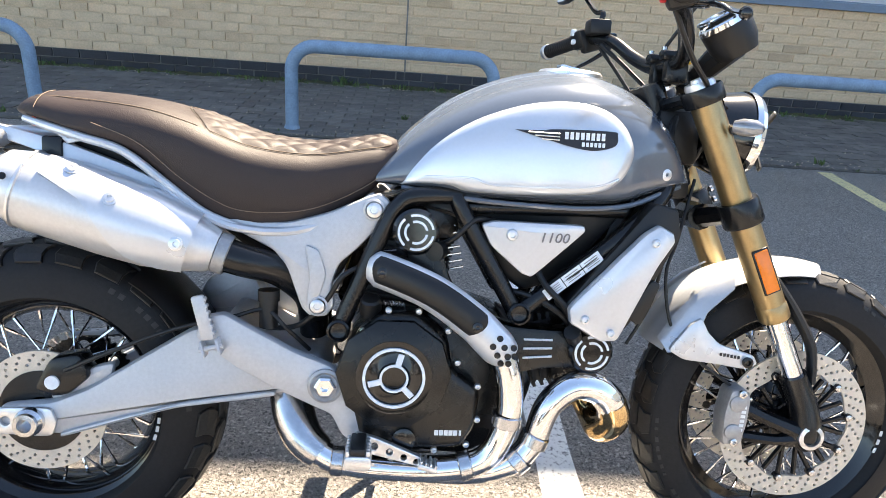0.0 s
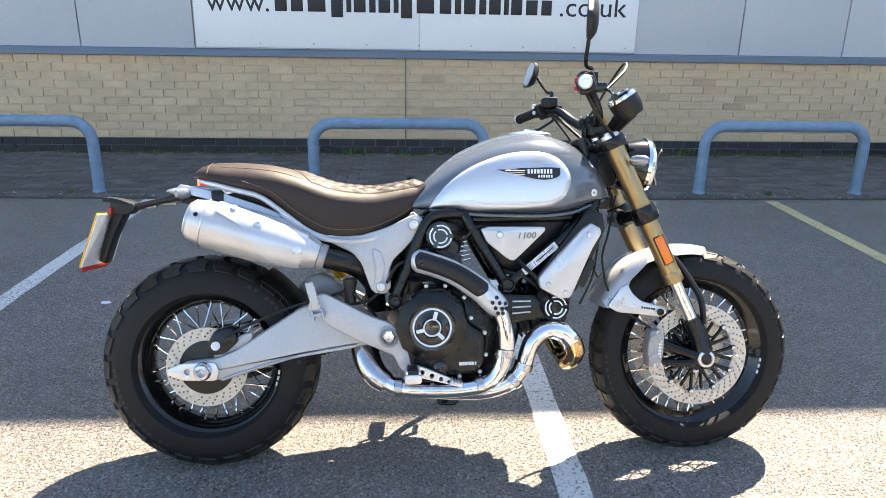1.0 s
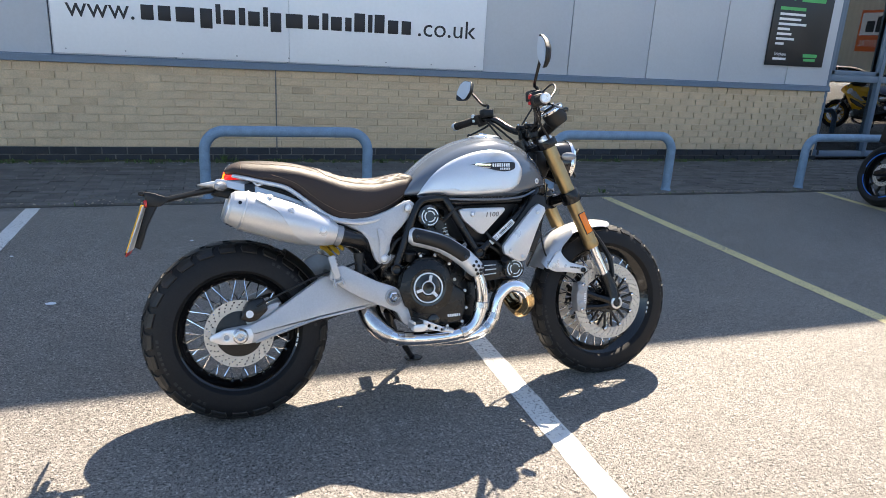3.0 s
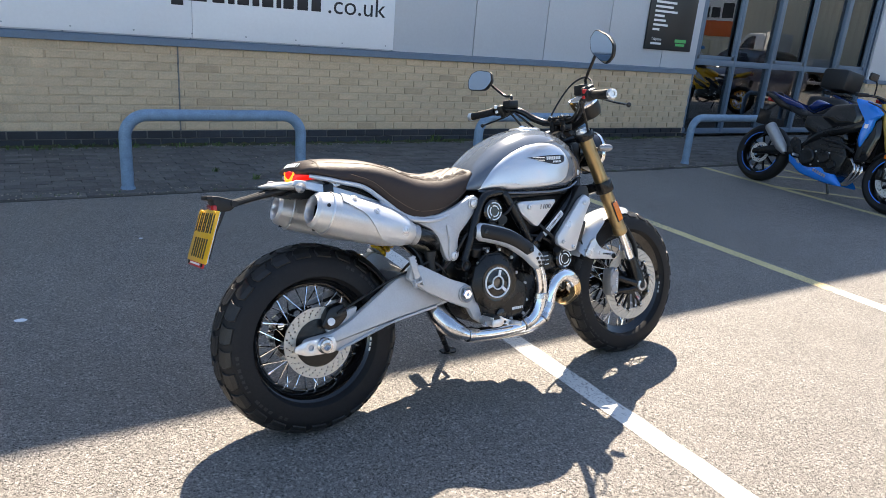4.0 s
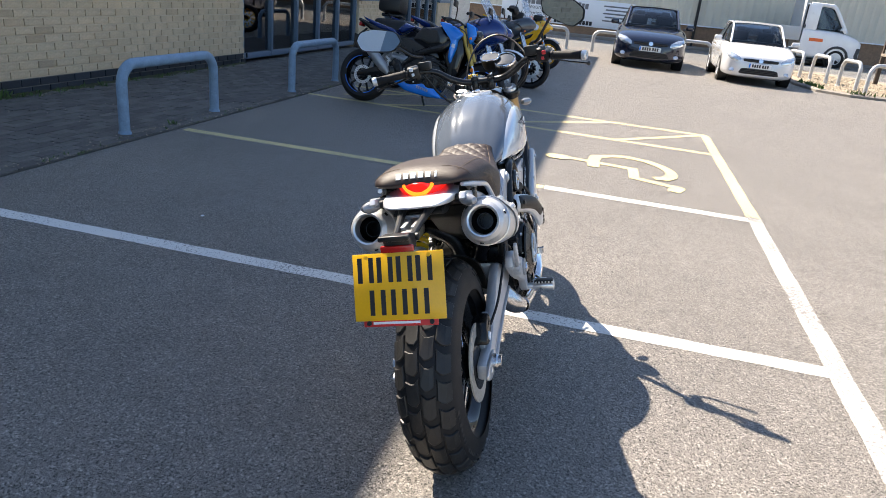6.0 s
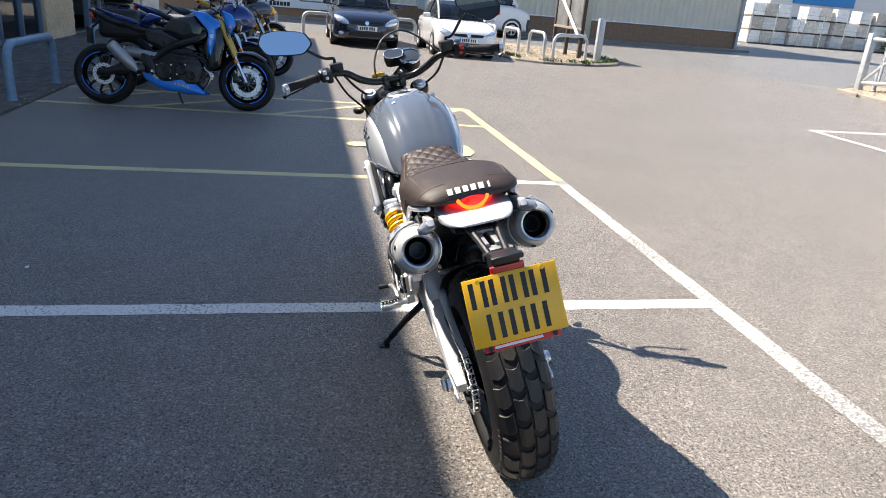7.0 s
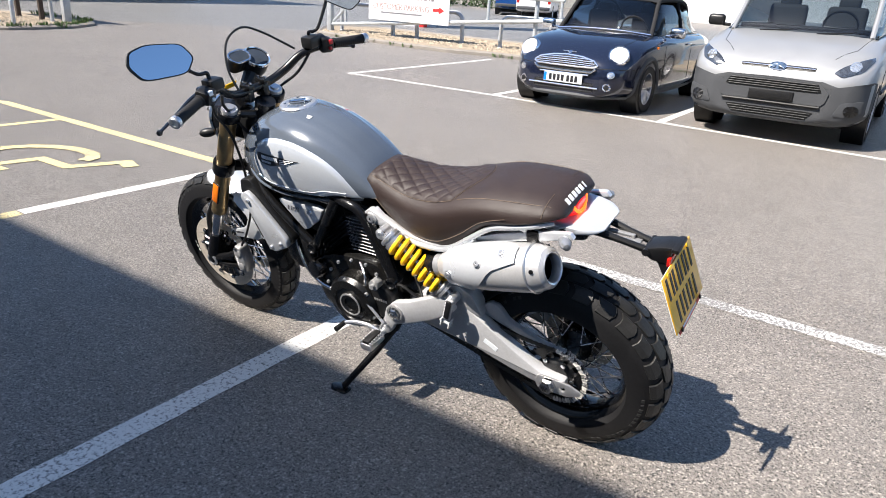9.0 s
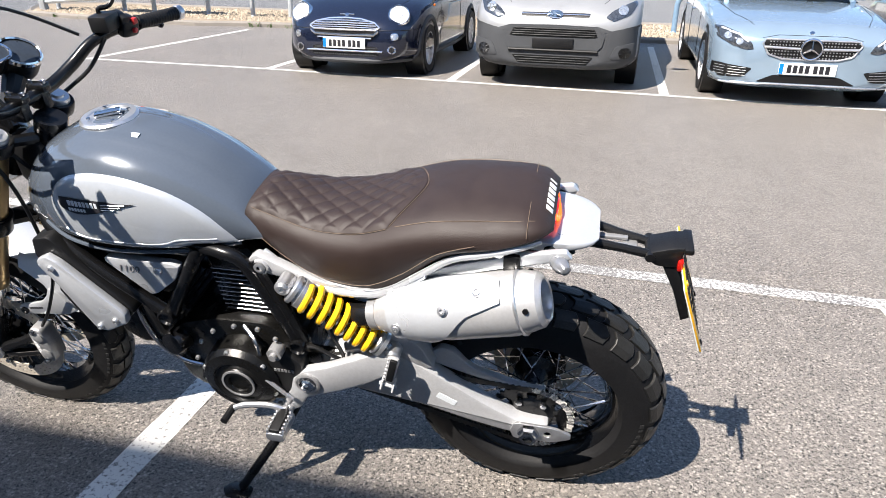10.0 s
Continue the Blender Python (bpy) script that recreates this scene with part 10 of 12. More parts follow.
patch(van, "lower_intake", [(-0.44, 0.37), (0.44, 0.37), (0.37, 0.285), (-0.37, 0.285)], GRILLE_BLACK, 0.018, soft=0.12)
for zz, ww in ((0.30, 0.37), (0.325, 0.39), (0.35, 0.41)):
    strip(van, "lower_bar", [(-ww, zz), (ww, zz)], 0.006, GRILLE_BLACK, 0.022)
bm = B()
box(bm, (probe(van, 0, 0.50)[0].x + 0.034, 0, 0.50), (0.014, 0.44, 0.10), 0.004)
part("plate_mount", bm, GRILLE_BLACK, van)
UG = [(-0.37, 0.805), (0.37, 0.805), (0.36, 0.765), (-0.36, 0.765)]
patch(van, "upper_grille", UG, GRILLE_BLACK, 0.004, soft=0.15)
strip(van, "upper_grille_bar", [(-0.36, 0.785), (0.36, 0.785)], 0.007, CHROME, 0.010)
badge = patch(van, "grille_badge", disc(0, 0.785, 0.085, 0.038, 18), CHROME, 0.016, 0.004, rings=3, soft=0)
patch(van, "badge_field", disc(0, 0.785, 0.074, 0.030, 18), BLUE_GREY_BADGE, 0.022, 0.003, badge, rings=3, soft=0)
for poly in both([(0.53, 0.77), (0.62, 0.735), (0.78, 0.80), (0.845, 0.90), (0.83, 0.935), (0.70, 0.885), (0.60, 0.835)]):
    lampf = patch(van, "headlamp", poly, DARK_LAMP, 0.008, 0.012, label="clear headlamp swept back over the wing")
    c = (0.70 if poly[0][0] > 0 else -0.70)
    patch(van, "reflector", disc(c, 0.835, 0.05, 0.045, 14), LAMP_GLASS, 0.022, 0.006, lampf, rings=3, soft=0)
for poly in both([(0.60, 0.36), (0.66, 0.49), (0.86, 0.53), (0.86, 0.40), (0.72, 0.355)]):
    patch(van, "fog_recess", poly, BUMPER_GREY, 0.022, 0.004)
for c in (-0.75, 0.75):
    patch(van, "fog_lamp", disc(c, 0.42, 0.062, 0.055, 16), GRILLE_BLACK, 0.030, 0.004, rings=3, soft=0)
seams(van, (-1.15, -2.15, -3.1), [(-0.16, 0.50), (-0.4, 0.66), (-0.98, 0.74)], [(-1.98, 0.98), (-2.35, 0.98)], 0.32, 1.12)
for s in (-1, 1):
    strip(van, "rubbing_strip", [(-1.25, 0.52), (-3.0, 0.52)], 0.025, BUMPER_GREY, 0.0, frm=(0, s, 0))
# ice blue saloon
merc = car("ice-blue saloon with studded grille and white plate", row_pose(-2.66, -4.85), ICE_BLUE,
           [(0.0, 0.60, 0.21, 0.64, 0.45, 0), (-0.05, 0.75, 0.18, 0.685, 0.40, 0), (-0.14, 0.84, 0.16, 0.735, 0.36, 0.02), (-0.30, 0.88, 0.15, 0.775, 0.33, 0.03), (-0.55, 0.895, 0.15, 0.815, 0.32, 0.04), (-0.9, 0.905, 0.15, 0.86, 0.3, 0.04), (-1.4, 0.905, 0.15, 0.92, 0.28, 0.04),
            (-2.0, 0.905, 0.16, 0.95, 0.27, 0), (-3.4, 0.905, 0.17, 0.97, 0.27, 0), (-4.2, 0.88, 0.20, 0.98, 0.32, 0), (-4.6, 0.80, 0.28, 0.94, 0.4, 0)],
           [(-1.38, 0.72, 0.94, 0.66, 0.96), (-1.8, 0.75, 0.95, 0.62, 1.22), (-2.2, 0.77, 0.96, 0.60, 1.40), (-2.7, 0.77, 0.97, 0.60, 1.43), (-3.3, 0.75, 0.98, 0.58, 1.38), (-3.9, 0.72, 0.98, 0.54, 1.12), (-4.1, 0.70, 0.98, 0.6, 1.0)],
           [(-0.80, 0.325), (-3.62, 0.325)], 0.905, 0.96, mirror=(-1.75, 0.98, 1.02))
GR = [(-0.42, 0.645), (0.42, 0.645), (0.445, 0.61), (0.38, 0.505), (0.24, 0.465), (-0.24, 0.465), (-0.38, 0.505), (-0.445, 0.61)]
patch(merc, "grille_opening", GR, GRILLE_BLACK, 0.006, soft=0.12)
strip(merc, "grille_frame", rounded(GR, 3, 0.12), 0.009, BRIGHT_ALLOY, 0.006, True)
for yy in (-1, 1):
    strip(merc, "grille_bar", [(yy * 0.09, 0.565), (yy * 0.42, 0.575)], 0.013, BRIGHT_ALLOY, 0.014)
bm = B()
for r in range(6):
    for k in range(29):
        yy, zz = -0.406 + k * 0.029, 0.483 + r * 0.029
        if abs(yy) < 0.40 - (0.10 if zz < 0.50 else 0) and math.hypot(yy, zz - 0.565) > 0.10:
            h, n = probe(merc, yy, zz)
            box(bm, h + n * 0.010, (0.006, 0.011, 0.011))
tagged(part("grille_stud", bm, BRIGHT_ALLOY, merc), kind="stuff")
bm = B()
bx = probe(merc, 0, 0.565)[0].x + 0.022
tube(bm, [(bx, 0.095 * math.cos(a), 0.565 + 0.095 * math.sin(a)) for a in (2 * math.pi * k / 24 for k in range(25))], 0.011, 8)
for k in range(3):
    a = radians(90 + 120 * k)
    tube(bm, [(bx + 0.002, 0, 0.565), (bx + 0.002, 0.09 * math.cos(a), 0.565 + 0.09 * math.sin(a))], [0.016, 0.006], 6)
part("round_badge", bm, CHROME, merc)
for poly in both([(0.52, 0.545), (0.545, 0.605), (0.66, 0.685), (0.80, 0.735), (0.865, 0.73), (0.85, 0.64), (0.72, 0.575), (0.60, 0.54)]):
    lampf = patch(merc, "headlamp", poly, DARK_LAMP, 0.006, 0.008, label="dark clear-lensed headlamp with a pale brow")
    s = 1 if poly[0][0] > 0 else -1
    strip(merc, "light_brow", [(s * 0.575, 0.608), (s * 0.66, 0.668), (s * 0.81, 0.715)], 0.010, WHITE_INK, 0.012, parent=lampf)
    for c, zz in ((0.76, 0.655), (0.655, 0.61)):
        patch(merc, "reflector", disc(s * c, zz, 0.034, 0.030, 12), LAMP_GLASS, 0.017, 0.005, lampf, rings=3, soft=0)
for poly in both([(0.50, 0.365), (0.86, 0.405), (0.865, 0.30), (0.80, 0.265), (0.58, 0.275)]):
    si = patch(merc, "side_intake", poly, GRILLE_BLACK, 0.005, soft=0.15)
    s = 1 if poly[0][0] > 0 else -1
    for k in range(4):
        strip(merc, "mesh_bar", [(s * 0.56, 0.29 + k * 0.024), (s * 0.84, 0.295 + k * 0.027)], 0.003, GREY_METAL, 0.008, parent=si)
patch(merc, "lower_intake", [(-0.46, 0.235), (-0.30, 0.31), (0.30, 0.31), (0.46, 0.235)], GRILLE_BLACK, 0.006, soft=0.1)
strip(merc, "lip_bar", [(-0.84, 0.215), (-0.5, 0.222), (0.5, 0.222), (0.84, 0.215)], 0.010, BRIGHT_ALLOY, 0.010)
strip(merc, "bonnet_edge", [(-0.45, 0.655), (-0.3, 0.685), (0.3, 0.685), (0.45, 0.655)], 0.003, GRILLE_BLACK, 0.0)
nose_plate(merc, 0.375, off=0.02)
seams(merc, (-1.5, -2.6, -3.5), [(-0.2, 0.52), (-0.6, 0.66), (-1.32, 0.74)], [(-2.45, 0.78), (-3.4, 0.79)], 0.28, 0.93)
h, n = probe(merc, 0, 0.71)
bm = B()
lathe(bm, [(0.024, 0), (0.02, 0.006), (0, 0.008)], h, n, 16)
part("bonnet_badge", bm, CHROME, merc)

HATCH_BODY = [(0.0, 0.52, 0.24, 0.62, 0.5, 0), (-0.05, 0.70, 0.20, 0.70, 0.42, 0), (-0.18, 0.81, 0.18, 0.77, 0.36, 0.01), (-0.45, 0.865, 0.17, 0.84, 0.33, 0.03), (-0.9, 0.88, 0.17, 0.92, 0.3, 0.03), (-1.3, 0.88, 0.17, 0.97, 0.28, 0.01),
              (-2.4, 0.88, 0.18, 0.99, 0.27, 0), (-3.6, 0.87, 0.2, 1.0, 0.3, 0), (-4.1, 0.80, 0.3, 0.96, 0.4, 0)]
HATCH_CABIN = [(-1.1, 0.70, 0.96, 0.66, 0.98), (-1.5, 0.74, 0.98, 0.62, 1.26), (-1.85, 0.76, 0.99, 0.60, 1.44), (-2.3, 0.76, 1.0, 0.60, 1.48), (-3.2, 0.75, 1.0, 0.59, 1.45), (-3.8, 0.72, 1.0, 0.56, 1.28), (-4.0, 0.7, 1.0, 0.6, 1.05)]
# a fourth car at the row's end
side_car = car("black saloon at the end of the far row", row_pose(-5.1, -4.75), CAR_BLACK, HATCH_BODY, HATCH_CABIN, [(-0.85, 0.315), (-3.4, 0.315)], 0.88, 0.97, mirror=(-1.4, 0.96, 1.03))
nose_plate(side_car, 0.42)


def hatch(label, m, colour, grille_mat):
    c = car(label, m, colour, HATCH_BODY, HATCH_CABIN, [(-0.85, 0.315), (-3.4, 0.315)], 0.88, 0.97, group="cars parked at the end of the lane", mirror=(-1.4, 0.96, 1.03))
    patch(c, "grille_opening", [(-0.40, 0.565), (-0.42, 0.635), (0.42, 0.635), (0.40, 0.565)], GRILLE_BLACK, 0.006, rings=4)
    strip(c, "grille_bar", [(-0.40, 0.60), (0.40, 0.60)], 0.011, grille_mat)
    patch(c, "lower_intake", [(-0.48, 0.27), (-0.42, 0.41), (0.42, 0.41), (0.48, 0.27)], GRILLE_BLACK, 0.006, rings=4)
    for zz in (0.30, 0.335, 0.37):
        strip(c, "lower_bar", [(-0.42, zz), (0.42, zz)], 0.007, grille_mat)
    bx = probe(c, 0, 0.605)[0].x
    bm = B()
    lathe(bm, [(0.055, 0), (0.05, 0.012), (0, 0.014)], (bx + 0.012, 0, 0.605), (1, 0, 0.2), 20)
    part("round_badge", bm, CHROME, c)
    for poly in both([(0.46, 0.56), (0.47, 0.64), (0.62, 0.725), (0.80, 0.76), (0.82, 0.70), (0.72, 0.60), (0.58, 0.555)]):
        patch(c, "headlamp", poly, LAMP_GLASS, 0.006, 0.010, rings=5)
    for s in (-1, 1):
        patch(c, "fog_lamp", disc(s * 0.64, 0.34, 0.06, 0.045, 12), LAMP_GLASS, 0.008, 0.004, rings=3, soft=0)
    nose_plate(c, 0.48)
    return c


hatch("dark navy hatchback facing the lane", row_pose(15.75, 0.05, 180), NAVY, BLACK_GLOSS)
hatch("white hatchback with black lower grille facing the lane", row_pose(14.5, -2.31, 179) @ Matrix.Scale(0.90, 4), CAR_SILVER, BLACK_GLOSS)

# ---- the lane's far end ----
CREAM_SHEET = material("cream_ribbed_sheet", (0.62, 0.57, 0.46), 0.5, var=0.06, scale=1.5, fine=30)
OLD_BRICK = material("brown_brick", (0.26, 0.165, 0.105), 0.9, var=0.18, scale=6, fine=14, bump=0.5, bscale=40)
CONCRETE = material("kerb_concrete", (0.22, 0.20, 0.175), 0.9, var=0.15, scale=4, fine=60, bump=0.4, bscale=90)
GRAVEL = material("pale_gravel", (0.27, 0.22, 0.16), 0.95, var=0.35, scale=18, fine=70, bump=1.0, bscale=60)
STONE = material("loose_stone", (0.33, 0.275, 0.205), 0.9, var=0.2, scale=20, island=0.35)
LEAF = material("weed_leaf", (0.07, 0.12, 0.03), 0.6, var=0.25, scale=20, island=0.4)
BUSH_LEAF = material("bush_leaf", (0.045, 0.085, 0.025), 0.6, var=0.3, scale=8, island=0.5)
BARK = material("bark", (0.10, 0.07, 0.045), 0.9, var=0.2, scale=10)
OLD_WOOD = material("weathered_wood", (0.20, 0.17, 0.14), 0.85, var=0.25, scale=8, fine=60)
PALE_WALL = material("pale_far_wall", (0.66, 0.66, 0.65), 0.7, var=0.05, scale=0.5)
GREY_SHEET = material("grey_far_sheet", (0.40, 0.42, 0.43), 0.6, var=0.06, scale=0.5)
PALLET_BRICK = material("stacked_bricks", (0.66, 0.60, 0.52), 0.9, var=0.2, scale=4, fine=9, rand=0.25)
WRAP = material("pallet_wrap", (0.80, 0.79, 0.76), 0.35, var=0.12, scale=3, rand=0.15)
OLD_SHEET = material("weathered_grey_sheet", (0.20, 0.20, 0.19), 0.7, var=0.22, scale=0.6, fine=6)
TOTEM_GREY = material("totem_grey", (0.46, 0.49, 0.54), 0.4, var=0.03, scale=1)
BLUE_SHEET = material("blue_sign_sheet", (0.02, 0.22, 0.55), 0.5, var=0.04)

# warehouse across the lane
WX, WY0, WY1 = 30.0, -19.95, 16.0
warehouse = thing("warehouse", "long cream ribbed warehouse on a brown brick base", "building")
bm = B()
box(bm, (WX + 10, (WY0 + WY1) / 2, 0.46), (20.0, WY1 - WY0, 0.96))
part("brick_base", bm, OLD_BRICK, warehouse, "brown brick base", smooth=False)
bm = B()
n = int((WY1 - WY0) / 0.10)
prof = []
for k in range(n):
    y = WY0 + (WY1 - WY0) * k / n
    step = k % 3
    prof.append((WX - (0.035 if step == 0 else 0.0), y))
va = [bm.verts.new((x, y, 0.94)) for x, y in prof]
vb = [bm.verts.new((x, y, 8.2)) for x, y in prof]
for k in range(n - 1):
    bm.faces.new((va[k], va[k + 1], vb[k + 1], vb[k]))
part("ribbed_wall", bm, CREAM_SHEET, warehouse, "cream ribbed steel sheet", smooth=False)
bm = B()
box(bm, (WX + 10.2, (WY0 + WY1) / 2, 4.5), (20.0, WY1 - WY0 - 0.02, 7.2))
part("inner_wall", bm, CREAM_SHEET, warehouse, smooth=False)
bm = B()
box(bm, (WX + 10, (WY0 + WY1) / 2, 8.3), (20.6, WY1 - WY0 + 0.6, 0.3))
part("roof", bm, GREY_SHEET, warehouse, smooth=False)
bm = B()
box(bm, (WX - 0.03, (WY0 + WY1) / 2, 0.95), (0.09, WY1 - WY0, 0.05), 0.01)
part("drip_strip", bm, SIGN_WHITE, warehouse)
bm = B()
cyl(bm, (WX - 0.1, WY0 + 0.15, 0), (WX - 0.1, WY0 + 0.15, 8.1), 0.07)
part("downpipe", bm, GREY_SHEET, warehouse)
bm = B()
cyl(bm, (WX - 0.1, -2.2, 0), (WX - 0.1, -2.2, 8.1), 0.06)
part("downpipe", bm, BLACK_PLASTIC, warehouse)
bm = B()
box(bm, (WX - 0.04, -11.54, 0.93), (0.08, 0.80, 1.86), 0.01)
wdoor = part("door", bm, material("cream_door", (0.50, 0.46, 0.33), 0.5, var=0.06), warehouse, "cream steel door")
for z, w, mt in ((1.55, 0.26, BLUE_SHEET), (1.2, 0.2, SIGN_WHITE), (0.95, 0.2, WHITE_INK)):
    bm = B()
    box(bm, (WX - 0.085, -11.5, z - 0.1), (0.01, w, 0.16))
    part("door_notice", bm, mt, wdoor)


def board(name, label, x, y0, y1, z0, z1, mat):
    """A flat sign on the warehouse wall."""
    t = thing(name, label, "sign")
    bm = B()
    box(bm, (x, (y0 + y1) / 2, (z0 + z1) / 2), (0.03, abs(y1 - y0), z1 - z0), 0.004)
    part("sheet", bm, mat, t)
    return t


WM = lambda y, z, d=0.018: Matrix.Translation((WX - 0.06 - d, y, z)) @ Matrix.Rotation(radians(-90), 4, "Z") @ Matrix.Rotation(radians(90), 4, "X")
town = board("trade_banner", "white heating and plumbing banner on the warehouse", WX - 0.06, 6.2, -0.4, 0.44, 1.56, SIGN_WHITE)
bm = B()
bars(bm, WM(3.75, 1.30), 2.8, 0.28, [(0.8, 1), (0.7, .8), (0.9, .8), (0.7, .8), (0.4, 0), (0.9, 1), (0.4, 0), (0.9, 1), (.7, .8), (.7, .8), (.7, .8), (.5, .9), (.5, .8), (.6, .8)])
pieces("name_bar", bm, GREY_INK, town)
writing("lettering", "Heating & Plumbing", 0.26, GREY_INK, WM(4.1, 1.05), town, 2.0)
writing("lettering", "Servicing from £39.50 + VAT", 0.20, INK, WM(3.85, 0.80), town, 2.6)
writing("lettering", "Free Estimates", 0.12, BROWN_INK, WM(4.45, 0.67), town, 0.7)
bm = B()
bars(bm, WM(2.95, 0.58), 1.7, 0.17, [(.6, 1)] * 5 + [(.3, 0)] + [(.6, 1)] * 6)
pieces("number_bar", bm, INK, town)
bm = B()
for k in range(5):
    box(bm, (WX - 0.077, 0.95, 1.36 - k * 0.15), (0.006, 1.5 - 0.2 * (k % 2), 0.06))
pieces("text_bar", bm, GREY_INK, town)
bm = B()
for k in range(3):
    box(bm, (WX - 0.077, 4.45, 0.61 - k * 0.05), (0.006, 1.1, 0.025))
pieces("text_bar", bm, ORANGE_INK, town)
town2 = board("trade_board", "white and orange trade board high on the warehouse", WX - 0.06, 4.0, 0.5, 2.15, 3.3, SIGN_WHITE)
bm = B()
box(bm, (WX - 0.078, 2.25, 2.28), (0.006, 3.5, 0.24))
part("orange_band", bm, ORANGE_INK, town2)
bm = B()
for k in range(3):
    box(bm, (WX - 0.078, 2.1, 3.0 - k * 0.22), (0.006, 2.4 - 0.4 * k, 0.10))
pieces("text_bar", bm, GREY_INK, town2)
hire = board("rental_sign", "orange and white rental sign on the warehouse", WX - 0.06, -9.6, -13.3, 2.06, 4.0, ORANGE_INK)
bm = B()
box(bm, (WX - 0.078, -11.45, 3.35), (0.006, 3.5, 1.05))
part("white_band", bm, SIGN_WHITE, hire)
bm = B()
bars(bm, WM(-11.45, 3.33, 0.024), 3.0, 0.72, [(1, 1), (.8, .72), (.8, .72), (.4, 1), (.7, .72)])
pieces("name_bar", bm, INK, hire)
writing("lettering", "RENTAL", 0.40, WHITE_INK, WM(-12.55, 2.43, 0.022), hire, 1.2)
# raised path before the warehouse
bm = B()
box(bm, (29.45, -2.0, 0.03), (1.0, 36.0, 0.16), 0.02)
tagged(part("pavement_far", bm, CONCRETE), "pale concrete path before the warehouse", "pavement", kind="structure")
# palisade fence at the showroom's corner
fence = thing("palisade_fence", "galvanised palisade fence beside the showroom", "fence")
bm = B()
box(bm, (0, 0, 1.0), (0.06, 0.02, 2.0))
plate(bm, [(-0.03, 2.0), (0, 2.1), (0.03, 2.0)], -0.01, 0.01)
pale_me = mesh_of(bm, GALV, "pale")
for k in range(26):
    shared("pale", pale_me, Matrix.Translation((21.05 + k * 0.15, 6.6, 0)), fence)
bm = B()
for z in (0.35, 1.6):
    box(bm, (22.9, 6.64, z), (3.9, 0.05, 0.06))
part("fence_rail", bm, GALV, fence)

# the road past the warehouse and round behind the barrier
bm = B()
bm.faces.new([bm.verts.new((x, y, 0.002)) for x, y in ((21.6, 30.0), (28.9, 30.0), (28.9, -20.2), (33.0, -22.5), (70.0, -42.0), (70.0, -58.0), (30.0, -38.5), (-40.0, -30.0), (-40.0, -14.5), (12.6, -14.5), (13.7, -13.2), (12.9, -11.5), (17.1, -7.8), (20.4, -7.0), (21.6, -4.5))])
tagged(part("road", bm, ROAD, smooth=False), "grey worn asphalt road past the warehouse", "road", kind="structure")

# ---- gravel island with hoops and the old board ----
def island(name, pts, z, label):
    """A kerbed bed: a ring of kerb round a gravel top."""
    bm = B()
    vb = [bm.verts.new((x, y, -0.02)) for x, y in pts]
    vt = [bm.verts.new((x, y, z)) for x, y in pts]
    n = len(pts)
    for k in range(n):
        bm.faces.new((vb[k], vb[(k + 1) % n], vt[(k + 1) % n], vt[k]))
    bm.faces.new(vt)
    bmesh.ops.recalc_face_normals(bm, faces=bm.faces[:])
    tagged(part(name, bm, GRAVEL, smooth=False), label, "gravel bed", kind="structure")
    bm = B()
    tube(bm, [(x, y, z - 0.035) for x, y in pts] + [(pts[0][0], pts[0][1], z - 0.035)], 0.07, 6)
    tagged(part("kerb", bm, CONCRETE, sharp=20), "worn concrete kerb round the gravel", "kerb", kind="structure")


ISLE_A = [(16.4, -3.55), (15.0, -3.75), (14.55, -4.3), (14.6, -5.1), (14.75, -5.8), (15.4, -6.65), (16.1, -7.0), (17.3, -7.15), (19.6, -6.9), (21.6, -5.2), (21.4, -4.0)]
island("gravel_bed_1", ISLE_A, 0.05, "gravel bed with weeds at the lane's corner")
ISLE_B = [(12.6, -11.6), (11.95, -10.85), (10.4, -10.45), (8.5, -10.2), (7.35, -10.1), (6.4, -10.36), (5.0, -10.45), (-14.0, -10.3), (-14.0, -13.6), (6.0, -13.8), (12.6, -14.2), (13.6, -13.0)]
island("gravel_bed_2", ISLE_B, 0.06, "gravel bed behind the far parking bays")


def scatter(name, x0, x1, y0, y1, z, n, r, label):
    """Loose stones strewn over a bed."""
    bm = B()
    for _ in range(n):
        s = r * random.uniform(0.5, 1.4)
        p = Vector((random.uniform(x0, x1), random.uniform(y0, y1), z))
        q = [p + Vector((s * math.cos(a), s * math.sin(a), 0)) for a in (0.3, 1.9, 3.3, 4.9)]
        v = [bm.verts.new(c) for c in q] + [bm.verts.new(p + Vector((random.uniform(-.3, .3) * s, random.uniform(-.3, .3) * s, s * 0.9)))]
        for k in range(4):
            bm.faces.new((v[k], v[(k + 1) % 4], v[4]))
    tagged(part(name, bm, STONE, smooth=False), label, "gravel", kind="stuff")


scatter("gravel_stones", -5.0, 6.0, -13.4, -10.6, 0.058, 4500, 0.035, "pale loose gravel in the bed")
scatter("gravel_stones", 6.0, 12.2, -13.6, -10.9, 0.058, 3500, 0.035, "pale loose gravel in the bed")
scatter("gravel_stones", 15.0, 20.5, -6.3, -4.0, 0.048, 1600, 0.035, "pale loose gravel at the lane's corner")
for xa, ya, xb, yb in ((20.0, -4.05, 18.75, -4.15), (18.40, -4.34, 17.17, -4.42), (16.96, -4.66, 15.99, -4.79), (15.31, -4.80, 15.93, -5.97)):
    hoop(xa, xb, ya, yb, 0.64, 0.045, GALV, "grey galvanised hoop barrier on the gravel", "grey hoop barriers", 0.045, 0.2)
